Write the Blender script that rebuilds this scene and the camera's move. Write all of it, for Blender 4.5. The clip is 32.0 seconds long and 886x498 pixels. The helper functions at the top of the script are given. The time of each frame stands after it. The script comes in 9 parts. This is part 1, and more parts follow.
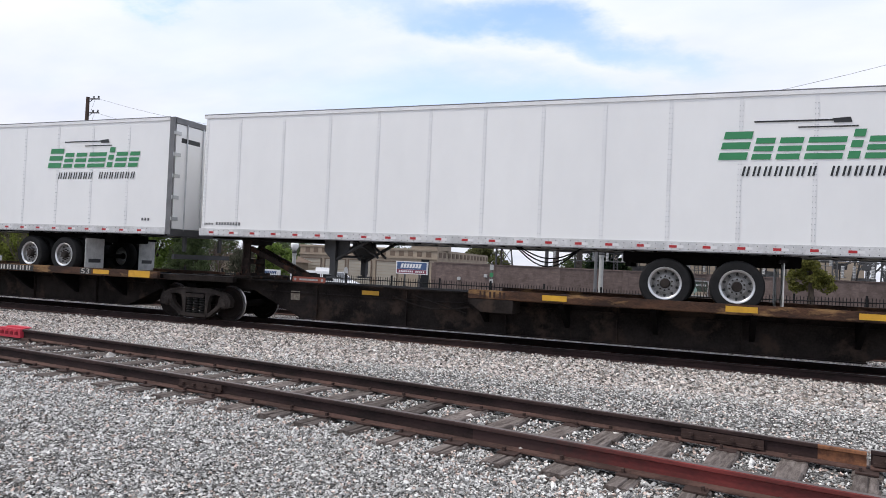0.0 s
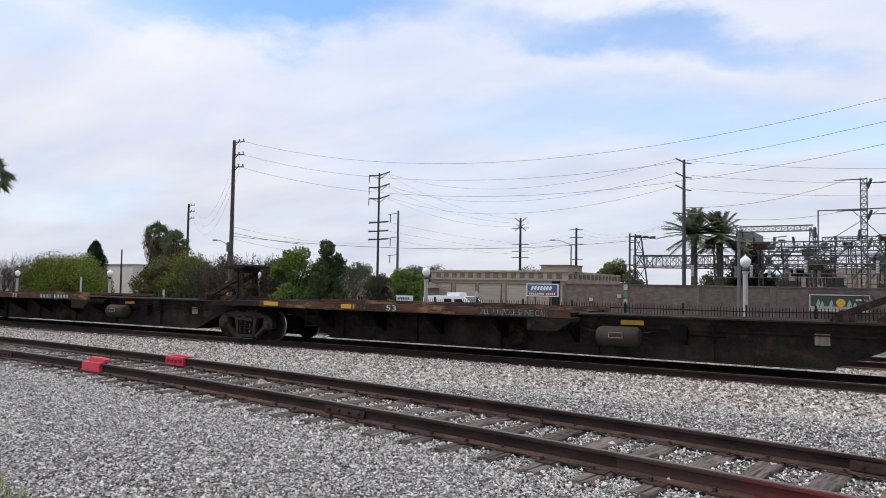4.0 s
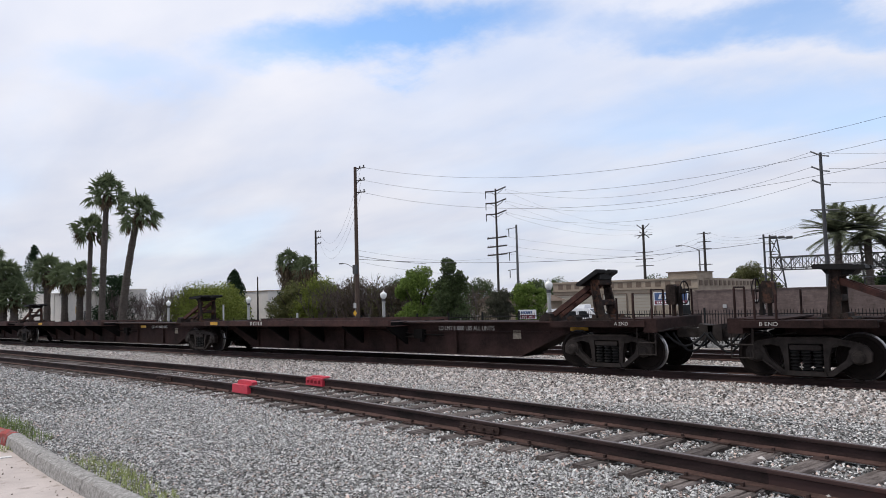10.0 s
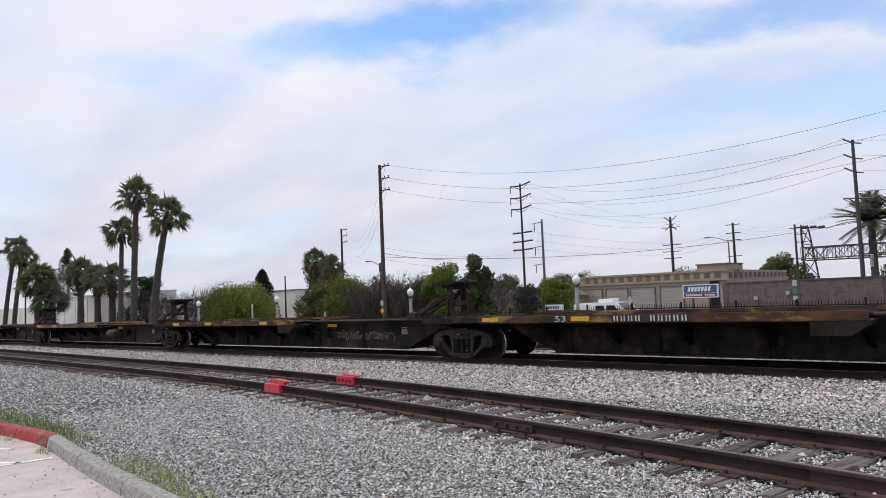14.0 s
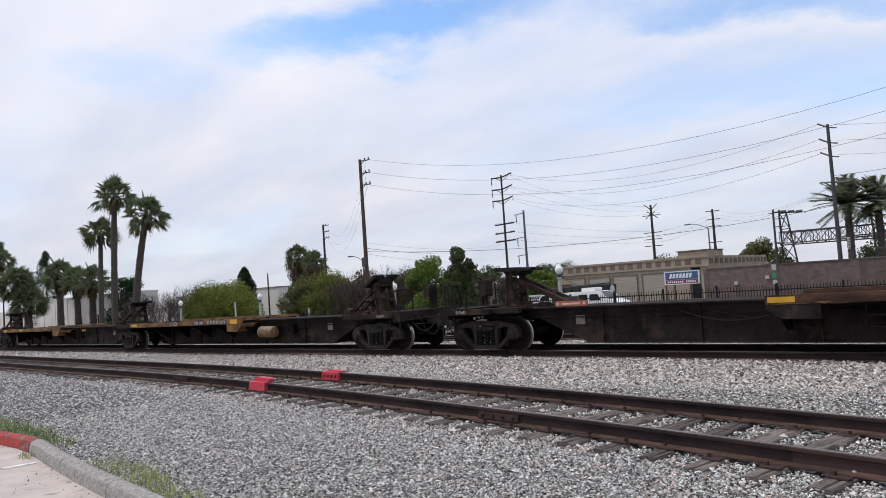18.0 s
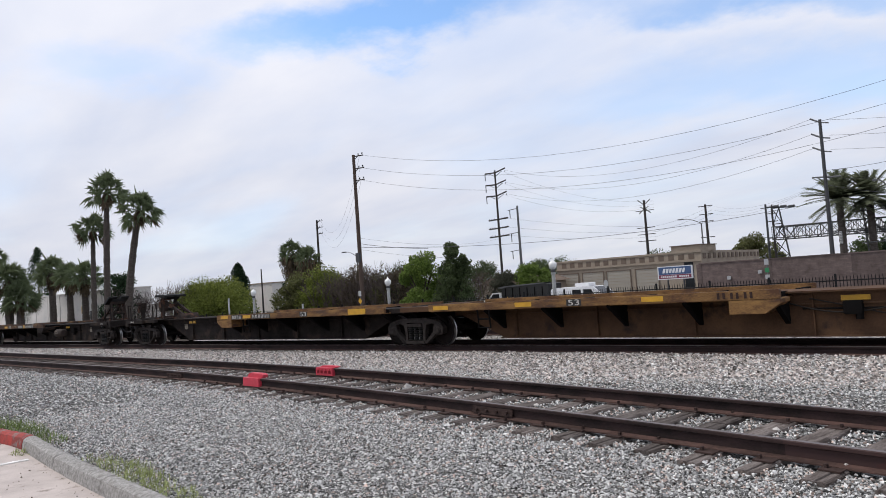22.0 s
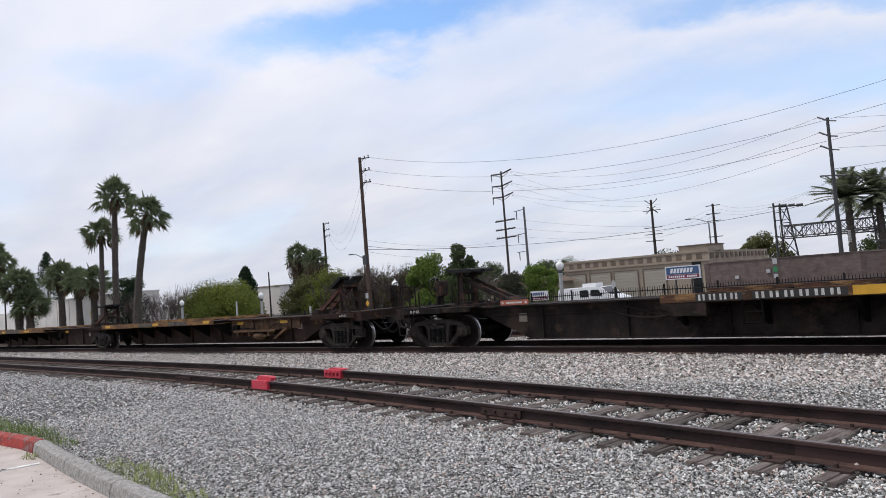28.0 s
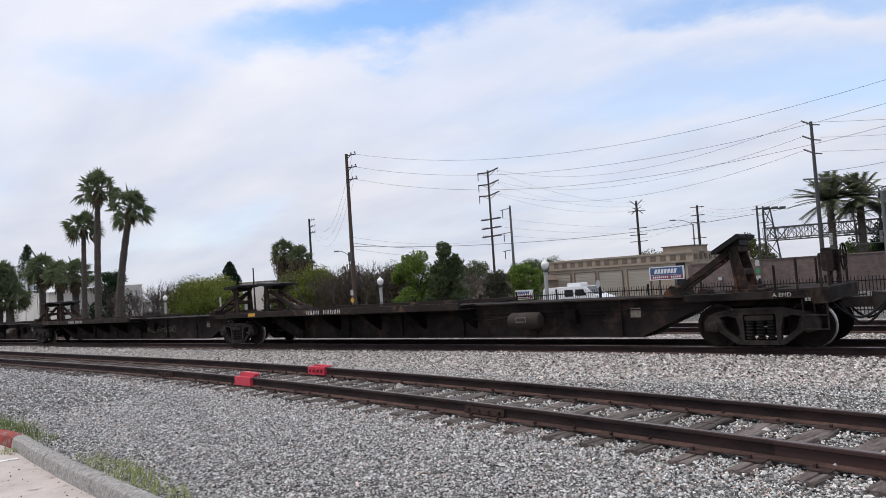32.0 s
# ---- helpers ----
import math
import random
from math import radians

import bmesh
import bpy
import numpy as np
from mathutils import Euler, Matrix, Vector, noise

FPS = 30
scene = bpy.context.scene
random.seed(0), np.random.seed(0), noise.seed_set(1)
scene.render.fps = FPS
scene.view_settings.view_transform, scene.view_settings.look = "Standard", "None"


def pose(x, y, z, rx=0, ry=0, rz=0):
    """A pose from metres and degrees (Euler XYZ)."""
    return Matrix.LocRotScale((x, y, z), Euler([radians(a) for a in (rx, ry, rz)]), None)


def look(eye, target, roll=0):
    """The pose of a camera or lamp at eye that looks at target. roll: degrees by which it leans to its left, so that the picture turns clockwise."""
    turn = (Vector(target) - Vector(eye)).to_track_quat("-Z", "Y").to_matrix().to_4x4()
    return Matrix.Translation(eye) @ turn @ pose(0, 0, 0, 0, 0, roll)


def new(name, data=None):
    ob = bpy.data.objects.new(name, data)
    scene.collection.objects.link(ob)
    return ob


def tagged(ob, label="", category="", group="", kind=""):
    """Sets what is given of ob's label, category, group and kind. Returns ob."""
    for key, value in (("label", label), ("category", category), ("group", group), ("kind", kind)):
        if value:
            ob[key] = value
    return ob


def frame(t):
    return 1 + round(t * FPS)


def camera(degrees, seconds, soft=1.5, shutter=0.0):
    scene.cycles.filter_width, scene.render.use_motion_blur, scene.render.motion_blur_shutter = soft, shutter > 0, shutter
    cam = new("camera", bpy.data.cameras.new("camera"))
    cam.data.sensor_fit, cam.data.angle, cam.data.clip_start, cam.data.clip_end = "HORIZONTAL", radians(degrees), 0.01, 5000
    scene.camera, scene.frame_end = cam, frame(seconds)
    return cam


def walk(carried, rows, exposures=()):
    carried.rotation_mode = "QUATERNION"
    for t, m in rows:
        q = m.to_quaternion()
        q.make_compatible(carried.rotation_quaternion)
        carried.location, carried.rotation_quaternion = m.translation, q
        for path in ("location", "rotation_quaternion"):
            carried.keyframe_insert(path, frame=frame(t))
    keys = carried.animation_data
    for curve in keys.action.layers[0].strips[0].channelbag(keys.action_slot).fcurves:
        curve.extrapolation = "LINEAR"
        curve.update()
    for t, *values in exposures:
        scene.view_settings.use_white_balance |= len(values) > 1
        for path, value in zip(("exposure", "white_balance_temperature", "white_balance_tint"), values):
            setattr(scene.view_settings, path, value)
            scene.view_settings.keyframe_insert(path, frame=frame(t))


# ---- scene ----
# Camera: carried by hand beside the railway, turning to follow the train.
PATH = [
    (0, 0.085, 0.179, 1.665, 91.16, -2.65, 21.20),
    (0.5, 0.083, 0.168, 1.664, 91.24, -2.49, 21.06),
    (1, 0.102, 0.172, 1.669, 91.46, -2.45, 21.16),
    (1.5, 0.103, 0.153, 1.670, 91.61, -2.19, 21.93),
    (2, 0.106, 0.136, 1.674, 91.64, -1.91, 23.20),
    (2.5, 0.095, 0.142, 1.676, 91.57, -1.74, 24.86),
    (3, 0.079, 0.146, 1.674, 91.68, -1.48, 27.14),
    (3.5, 0.062, 0.156, 1.680, 92.08, -1.21, 29.49),
    (4, 0.054, 0.143, 1.693, 92.68, -0.92, 31.64),
    (4.5, 0.047, 0.109, 1.696, 93.24, -0.49, 33.23),
    (6.5, 0.064, 0.043, 1.689, 92.15, 0.46, 37.14),
    (7, 0.065, 0.036, 1.699, 92.09, 0.79, 38.63),
    (7.5, 0.067, 0.034, 1.709, 92.39, 1.23, 39.80),
    (8, 0.055, 0.030, 1.714, 92.83, 1.59, 40.38),
    (8.5, 0.059, 0.036, 1.720, 93.34, 1.77, 40.68),
    (9, 0.063, 0.034, 1.719, 93.69, 1.72, 40.73),
    (9.5, 0.054, 0.007, 1.722, 93.90, 1.57, 40.92),
    (10, 0.052, 0.011, 1.720, 93.93, 1.54, 41.39),
    (10.5, 0.025, 0.012, 1.737, 93.82, 1.59, 42.29),
    (11, 0.004, 0.004, 1.752, 93.77, 1.78, 43.36),
    (11.5, 0.000, 0.002, 1.750, 93.80, 2.01, 44.35),
    (12, 0.004, 0.002, 1.749, 93.87, 2.18, 44.94),
    (12.5, -0.003, -0.005, 1.742, 93.93, 2.20, 44.90),
    (13, -0.006, -0.006, 1.743, 93.90, 2.13, 44.50),
    (13.5, -0.005, -0.008, 1.744, 93.82, 2.22, 43.99),
    (14, -0.008, -0.008, 1.747, 93.69, 2.42, 43.48),
    (14.5, -0.006, -0.005, 1.748, 93.57, 2.78, 43.11),
    (16.5, 0.003, -0.008, 1.744, 93.48, 3.54, 42.51),
    (17, 0.007, -0.006, 1.745, 93.41, 3.66, 42.42),
    (17.5, -0.000, -0.004, 1.742, 93.27, 3.73, 42.28),
    (18, 0.002, 0.001, 1.742, 93.06, 3.91, 42.18),
    (18.5, -0.002, 0.002, 1.741, 92.88, 3.93, 42.08),
    (19, -0.001, 0.003, 1.738, 92.75, 3.93, 41.97),
    (19.5, -0.004, 0.006, 1.737, 92.72, 3.91, 41.85),
    (20, -0.004, 0.009, 1.739, 92.67, 3.95, 41.63),
    (20.5, -0.001, 0.007, 1.736, 92.66, 4.07, 41.44),
    (21, -0.001, 0.009, 1.740, 92.64, 4.14, 41.36),
    (21.5, 0.001, 0.010, 1.741, 92.62, 4.15, 41.44),
    (22, -0.001, 0.002, 1.738, 92.66, 4.06, 41.69),
    (22.5, -0.001, 0.002, 1.740, 92.65, 4.04, 41.94),
    (23, 0.006, -0.004, 1.739, 92.63, 4.10, 42.12),
    (23.5, 0.002, -0.002, 1.740, 92.56, 4.20, 42.20),
    (24, -0.001, -0.003, 1.740, 92.48, 4.39, 42.21),
    (24.5, -0.002, -0.001, 1.738, 92.39, 4.55, 42.19),
    (25, -0.003, 0.007, 1.736, 92.38, 4.57, 42.13),
    (25.5, -0.002, 0.011, 1.738, 92.38, 4.56, 42.04),
    (27.5, -0.001, 0.002, 1.739, 92.69, 4.68, 42.16),
    (28, 0.005, -0.006, 1.742, 92.83, 4.47, 42.26),
    (28.5, 0.005, -0.011, 1.743, 92.99, 4.31, 42.34),
    (29, 0.002, -0.012, 1.741, 93.01, 4.08, 42.35),
    (29.5, -0.002, -0.007, 1.738, 93.00, 3.95, 42.30),
    (30, -0.006, -0.003, 1.740, 92.89, 3.88, 42.16),
    (30.5, -0.002, -0.001, 1.737, 92.80, 3.87, 42.03),
    (31, -0.001, 0.000, 1.741, 92.72, 3.82, 41.92),
    (31.5, -0.002, -0.004, 1.740, 92.66, 3.77, 41.64),
    (32, 0.000, -0.003, 1.741, 92.58, 3.81, 41.07),
]
cam = camera(64.03, 32.0, soft=0.9)
walk(cam, [(t, pose(x, y, z, rx, ry, rz)) for t, x, y, z, rx, ry, rz in PATH], exposures=[(0.0, 0.26), (1.0, 0.24), (2.1, 0.13), (4.0, 0.05), (8.0, 0.0), (32.0, 0.0)])

# ---- light: thin broken cloud over a high, soft sun ----
SUN_EL, SUN_AZ = 56.0, -118.0   # degrees; azimuth from +y towards +x


def build_world():
    w = bpy.data.worlds.new("sky")
    scene.world = w
    w.use_nodes = True
    nt = w.node_tree
    nt.nodes.clear()
    out = nt.nodes.new("ShaderNodeOutputWorld")
    sky = nt.nodes.new("ShaderNodeTexSky")
    sky.sky_type, sky.sun_disc = "NISHITA", False
    sky.sun_elevation, sky.sun_rotation = radians(SUN_EL), radians(SUN_AZ)
    sky.air_density, sky.dust_density, sky.ozone_density = 1.0, 0.0, 4.0
    clear = nt.nodes.new("ShaderNodeBackground")
    clear.inputs[1].default_value = 0.21
    nt.links.new(sky.outputs[0], clear.inputs[0])
    tc = nt.nodes.new("ShaderNodeTexCoord")
    sep = nt.nodes.new("ShaderNodeSeparateXYZ")
    nt.links.new(tc.outputs["Generated"], sep.inputs[0])
    # project the direction on a cloud layer overhead
    addz = nt.nodes.new("ShaderNodeMath")
    addz.operation = "ADD"
    addz.inputs[1].default_value = 0.22
    nt.links.new(sep.outputs[2], addz.inputs[0])
    comb = nt.nodes.new("ShaderNodeCombineXYZ")
    for k in (0, 1):
        d = nt.nodes.new("ShaderNodeMath")
        d.operation = "DIVIDE"
        nt.links.new(sep.outputs[k], d.inputs[0])
        nt.links.new(addz.outputs[0], d.inputs[1])
        nt.links.new(d.outputs[0], comb.inputs[k])
    mapn = nt.nodes.new("ShaderNodeMapping")
    mapn.inputs["Rotation"].default_value = (0, 0, radians(32))
    mapn.inputs["Location"].default_value = (0.45, 0.1, 0)
    mapn.inputs["Scale"].default_value = (0.55, 1.0, 1)
    nt.links.new(comb.outputs[0], mapn.inputs[0])
    n1 = nt.nodes.new("ShaderNodeTexNoise")
    n1.inputs["Scale"].default_value = 1.5
    n1.inputs["Detail"].default_value = 7
    n1.inputs["Roughness"].default_value = 0.5
    n1.inputs["Distortion"].default_value = 0.35
    nt.links.new(mapn.outputs[0], n1.inputs[0])
    ramp = nt.nodes.new("ShaderNodeMapRange")
    ramp.interpolation_type = "SMOOTHSTEP"
    ramp.inputs[1].default_value, ramp.inputs[2].default_value = 0.28, 0.62
    ramp.inputs[3].default_value, ramp.inputs[4].default_value = 0.80, 1.0
    nt.links.new(n1.outputs[0], ramp.inputs[0])
    # gaps in the layer, ragged by noise: place, turn and half-sizes on the layer
    wob = nt.nodes.new("ShaderNodeTexNoise")
    wob.inputs["Scale"].default_value, wob.inputs["Detail"].default_value, wob.inputs["Roughness"].default_value = 2.2, 6, 0.6
    nt.links.new(comb.outputs[0], wob.inputs[0])
    wv = nt.nodes.new("ShaderNodeVectorMath")
    wv.operation = "MULTIPLY_ADD"
    wv.inputs[1].default_value, wv.inputs[2].default_value = (0.62, 0.62, 0), (-0.31, -0.31, 0)
    nt.links.new(wob.outputs["Color"], wv.inputs[0])
    ws = nt.nodes.new("ShaderNodeVectorMath")
    ws.operation = "ADD"
    nt.links.new(comb.outputs[0], ws.inputs[0])
    nt.links.new(wv.outputs[0], ws.inputs[1])
    gaps = None
    for (cx, cy, turn, ra, rb, amount) in ((-1.16, 1.19, 36, 0.50, 0.15, 0.95), (-0.42, 1.72, 33, 0.5, 0.13, 0.75), (-0.35, 2.28, 27, 1.15, 0.30, 0.55), (-1.72, 0.80, 60, 0.28, 0.14, 0.3),
                                           (2.6, 1.2, 20, 1.4, 0.4, 0.6), (0.5, -2.2, 15, 1.6, 0.4, 0.5), (-2.2, -0.9, 70, 1.1, 0.35, 0.5)):
        mp = nt.nodes.new("ShaderNodeMapping")
        mp.vector_type = "TEXTURE"
        mp.inputs["Location"].default_value, mp.inputs["Rotation"].default_value, mp.inputs["Scale"].default_value = (cx, cy, 0), (0, 0, radians(turn)), (ra, rb, 1)
        nt.links.new(ws.outputs[0], mp.inputs[0])
        ln = nt.nodes.new("ShaderNodeVectorMath")
        ln.operation = "LENGTH"
        nt.links.new(mp.outputs[0], ln.inputs[0])
        mr = nt.nodes.new("ShaderNodeMapRange")
        mr.interpolation_type = "SMOOTHSTEP"
        mr.inputs[1].default_value, mr.inputs[2].default_value, mr.inputs[3].default_value, mr.inputs[4].default_value = 0.15, 1.25, amount, 0.0
        nt.links.new(ln.outputs["Value"], mr.inputs[0])
        if gaps is None:
            gaps = mr.outputs[0]
        else:
            mxn = nt.nodes.new("ShaderNodeMath")
            mxn.operation = "MAXIMUM"
            nt.links.new(gaps, mxn.inputs[0])
            nt.links.new(mr.outputs[0], mxn.inputs[1])
            gaps = mxn.outputs[0]
    thin = nt.nodes.new("ShaderNodeMath")
    thin.operation, thin.use_clamp = "SUBTRACT", True
    nt.links.new(ramp.outputs[0], thin.inputs[0])
    nt.links.new(gaps, thin.inputs[1])
    # cloud brightness varies softly
    n2 = nt.nodes.new("ShaderNodeTexNoise")
    n2.inputs["Scale"].default_value = 2.9
    n2.inputs["Detail"].default_value = 8
    n2.inputs["Distortion"].default_value = 0.15
    nt.links.new(mapn.outputs[0], n2.inputs[0])
    cr = nt.nodes.new("ShaderNodeValToRGB")
    cr.color_ramp.elements[0].position, cr.color_ramp.elements[0].color = 0.31, (0.69, 0.738, 0.880, 1)
    cr.color_ramp.elements[1].position, cr.color_ramp.elements[1].color = 0.67, (0.855, 0.868, 0.952, 1)
    nt.links.new(n2.outputs[0], cr.inputs[0])
    dull = nt.nodes.new("ShaderNodeMapRange")     # thicker, greyer layer towards the horizon
    dull.inputs[1].default_value, dull.inputs[2].default_value, dull.inputs[3].default_value, dull.inputs[4].default_value = 0.02, 0.34, 0.87, 1.05
    nt.links.new(sep.outputs[2], dull.inputs[0])
    cloud = nt.nodes.new("ShaderNodeBackground")
    nt.links.new(dull.outputs[0], cloud.inputs[1])
    nt.links.new(cr.outputs[0], cloud.inputs[0])
    low = nt.nodes.new("ShaderNodeMapRange")      # the layer closes towards the horizon
    low.inputs[1].default_value, low.inputs[2].default_value, low.inputs[3].default_value, low.inputs[4].default_value = 0.06, 0.16, 0.96, 0.0
    nt.links.new(sep.outputs[2], low.inputs[0])
    cover = nt.nodes.new("ShaderNodeMath")
    cover.operation = "MAXIMUM"
    nt.links.new(thin.outputs[0], cover.inputs[0])
    nt.links.new(low.outputs[0], cover.inputs[1])
    mix = nt.nodes.new("ShaderNodeMixShader")
    nt.links.new(cover.outputs[0], mix.inputs[0])
    nt.links.new(clear.outputs[0], mix.inputs[1])
    nt.links.new(cloud.outputs[0], mix.inputs[2])
    nt.links.new(mix.outputs[0], out.inputs[0])


build_world()
sun = new("sun", bpy.data.lights.new("sun", "SUN"))
sun.data.energy, sun.data.angle, sun.data.color = 2.0, radians(9), (1.0, 0.95, 0.87)
_a, _e = radians(SUN_AZ), radians(SUN_EL)
sun.matrix_basis = look((60 * math.sin(_a) * math.cos(_e), 60 * math.cos(_a) * math.cos(_e), 60 * math.sin(_e)), (0, 0, 0))


# ---- materials ----
def mat(name, base, rough=0.7, metal=0.0, dark=None, scale=6.0, amount=0.5, fine=60.0, bump=0.15, stretch=(1, 1, 1),
        spread=0.0, per="object", third=None, third_at=0.68, third_scale=1.3, emit=None, spec=None):
    """Base colour, blended to a dark one by coarse noise and grain; an optional third colour in patches; random tone per object or island."""
    m = bpy.data.materials.new(name)
    m.use_nodes = True
    nt = m.node_tree
    b = nt.nodes["Principled BSDF"]
    b.inputs["Roughness"].default_value, b.inputs["Metallic"].default_value = rough, metal
    b.inputs["Specular IOR Level"].default_value = spec if spec is not None else (0.2 if rough > 0.65 else 0.5)
    dark = dark or tuple(c * 0.55 for c in base)
    tc = nt.nodes.new("ShaderNodeTexCoord")
    mp = nt.nodes.new("ShaderNodeMapping")
    mp.inputs["Scale"].default_value = stretch
    nt.links.new(tc.outputs["Object"], mp.inputs[0])
    oi = nt.nodes.new("ShaderNodeObjectInfo")
    off = nt.nodes.new("ShaderNodeVectorMath")
    off.operation = "ADD"
    sc = nt.nodes.new("ShaderNodeMath")
    sc.operation = "MULTIPLY"
    sc.inputs[1].default_value = 37.0
    nt.links.new(oi.outputs["Random"], sc.inputs[0])
    nt.links.new(mp.outputs[0], off.inputs[0])
    nt.links.new(sc.outputs[0], off.inputs[1])
    n1 = nt.nodes.new("ShaderNodeTexNoise")
    n1.inputs["Scale"].default_value, n1.inputs["Detail"].default_value, n1.inputs["Roughness"].default_value = scale, 6, 0.62
    nt.links.new(off.outputs[0], n1.inputs[0])
    n2 = nt.nodes.new("ShaderNodeTexNoise")
    n2.inputs["Scale"].default_value, n2.inputs["Detail"].default_value = fine, 4
    nt.links.new(off.outputs[0], n2.inputs[0])
    add = nt.nodes.new("ShaderNodeMath")
    add.operation = "MULTIPLY_ADD"
    add.inputs[1].default_value = 0.35
    nt.links.new(n2.outputs[0], add.inputs[0])
    nt.links.new(n1.outputs[0], add.inputs[2])
    rp = nt.nodes.new("ShaderNodeMapRange")
    rp.inputs[1].default_value, rp.inputs[2].default_value = 0.5, 0.85
    rp.inputs[3].default_value, rp.inputs[4].default_value = 0.0, amount * 1.6
    nt.links.new(add.outputs[0], rp.inputs[0])
    mx = nt.nodes.new("ShaderNodeMix")
    mx.data_type = "RGBA"
    mx.inputs[6].default_value, mx.inputs[7].default_value = (*base, 1), (*dark, 1)
    nt.links.new(rp.outputs[0], mx.inputs[0])
    col = mx.outputs[2]
    if third:
        n3 = nt.nodes.new("ShaderNodeTexNoise")
        n3.inputs["Scale"].default_value, n3.inputs["Detail"].default_value, n3.inputs["Roughness"].default_value = third_scale, 8, 0.68
        nt.links.new(off.outputs[0], n3.inputs[0])
        r3 = nt.nodes.new("ShaderNodeMapRange")
        r3.inputs[1].default_value, r3.inputs[2].default_value = third_at - 0.05, third_at + 0.05
        nt.links.new(n3.outputs[0], r3.inputs[0])
        m3 = nt.nodes.new("ShaderNodeMix")
        m3.data_type = "RGBA"
        m3.inputs[7].default_value = (*third, 1)
        nt.links.new(r3.outputs[0], m3.inputs[0])
        nt.links.new(col, m3.inputs[6])
        col = m3.outputs[2]
    if spread:
        hs = nt.nodes.new("ShaderNodeHueSaturation")
        mr = nt.nodes.new("ShaderNodeMapRange")
        mr.inputs[3].default_value, mr.inputs[4].default_value = 1 - spread, 1 + spread
        if per == "island":
            g = nt.nodes.new("ShaderNodeNewGeometry")
            nt.links.new(g.outputs["Random Per Island"], mr.inputs[0])
        else:
            nt.links.new(oi.outputs["Random"], mr.inputs[0])
        nt.links.new(mr.outputs[0], hs.inputs["Value"])
        nt.links.new(col, hs.inputs["Color"])
        col = hs.outputs[0]
    nt.links.new(col, b.inputs["Base Color"])
    if bump:
        bp = nt.nodes.new("ShaderNodeBump")
        bp.inputs["Strength"].default_value, bp.inputs["Distance"].default_value = bump, 0.02
        nt.links.new(add.outputs[0], bp.inputs["Height"])
        nt.links.new(bp.outputs[0], b.inputs["Normal"])
    if emit:
        b.inputs["Emission Color"].default_value, b.inputs["Emission Strength"].default_value = (*emit[:3], 1), emit[3]
    return m


def gravel_mat(name, light, dark, scale, tint=None):
    m = bpy.data.materials.new(name)
    m.use_nodes = True
    nt = m.node_tree
    b = nt.nodes["Principled BSDF"]
    b.inputs["Roughness"].default_value, b.inputs["Specular IOR Level"].default_value = 1.0, 0.0
    tc = nt.nodes.new("ShaderNodeTexCoord")
    v = nt.nodes.new("ShaderNodeTexVoronoi")
    v.inputs["Scale"].default_value = scale
    nt.links.new(tc.outputs["Object"], v.inputs[0])
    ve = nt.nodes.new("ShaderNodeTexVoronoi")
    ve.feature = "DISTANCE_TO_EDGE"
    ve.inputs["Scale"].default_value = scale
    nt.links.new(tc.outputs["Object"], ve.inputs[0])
    sp = nt.nodes.new("ShaderNodeSeparateColor")
    nt.links.new(v.outputs["Color"], sp.inputs[0])
    rp = nt.nodes.new("ShaderNodeValToRGB")
    rp.color_ramp.elements[0].position, rp.color_ramp.elements[0].color = 0.05, (*dark, 1)
    rp.color_ramp.elements[1].position, rp.color_ramp.elements[1].color = 0.95, (*light, 1)
    nt.links.new(sp.outputs[0], rp.inputs[0])
    # shade in the gaps between stones, painted as darkened cell borders
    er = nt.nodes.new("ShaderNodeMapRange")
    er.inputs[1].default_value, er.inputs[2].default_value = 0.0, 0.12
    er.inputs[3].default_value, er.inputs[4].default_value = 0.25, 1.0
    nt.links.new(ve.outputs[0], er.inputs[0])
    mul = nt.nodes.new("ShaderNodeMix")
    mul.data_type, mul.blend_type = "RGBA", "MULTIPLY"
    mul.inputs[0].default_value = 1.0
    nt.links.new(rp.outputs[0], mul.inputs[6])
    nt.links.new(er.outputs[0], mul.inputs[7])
    n = nt.nodes.new("ShaderNodeTexNoise")
    n.inputs["Scale"].default_value, n.inputs["Detail"].default_value = 0.45, 6
    nt.links.new(tc.outputs["Object"], n.inputs[0])
    nr = nt.nodes.new("ShaderNodeMapRange")
    nr.inputs[1].default_value, nr.inputs[2].default_value, nr.inputs[3].default_value, nr.inputs[4].default_value = 0.35, 0.7, 0.0, 0.6
    nt.links.new(n.outputs[0], nr.inputs[0])
    mt = nt.nodes.new("ShaderNodeMix")
    mt.data_type, mt.blend_type = "RGBA", "MULTIPLY"
    mt.inputs[7].default_value = (*(tint or (0.8, 0.76, 0.72)), 1)
    nt.links.new(nr.outputs[0], mt.inputs[0])
    nt.links.new(mul.outputs[2], mt.inputs[6])
    nt.links.new(mt.outputs[2], b.inputs["Base Color"])
    bp = nt.nodes.new("ShaderNodeBump")
    bp.inputs["Strength"].default_value, bp.inputs["Distance"].default_value = 0.9, 0.03
    nt.links.new(ve.outputs[0], bp.inputs["Height"])
    nt.links.new(bp.outputs[0], b.inputs["Normal"])
    return m


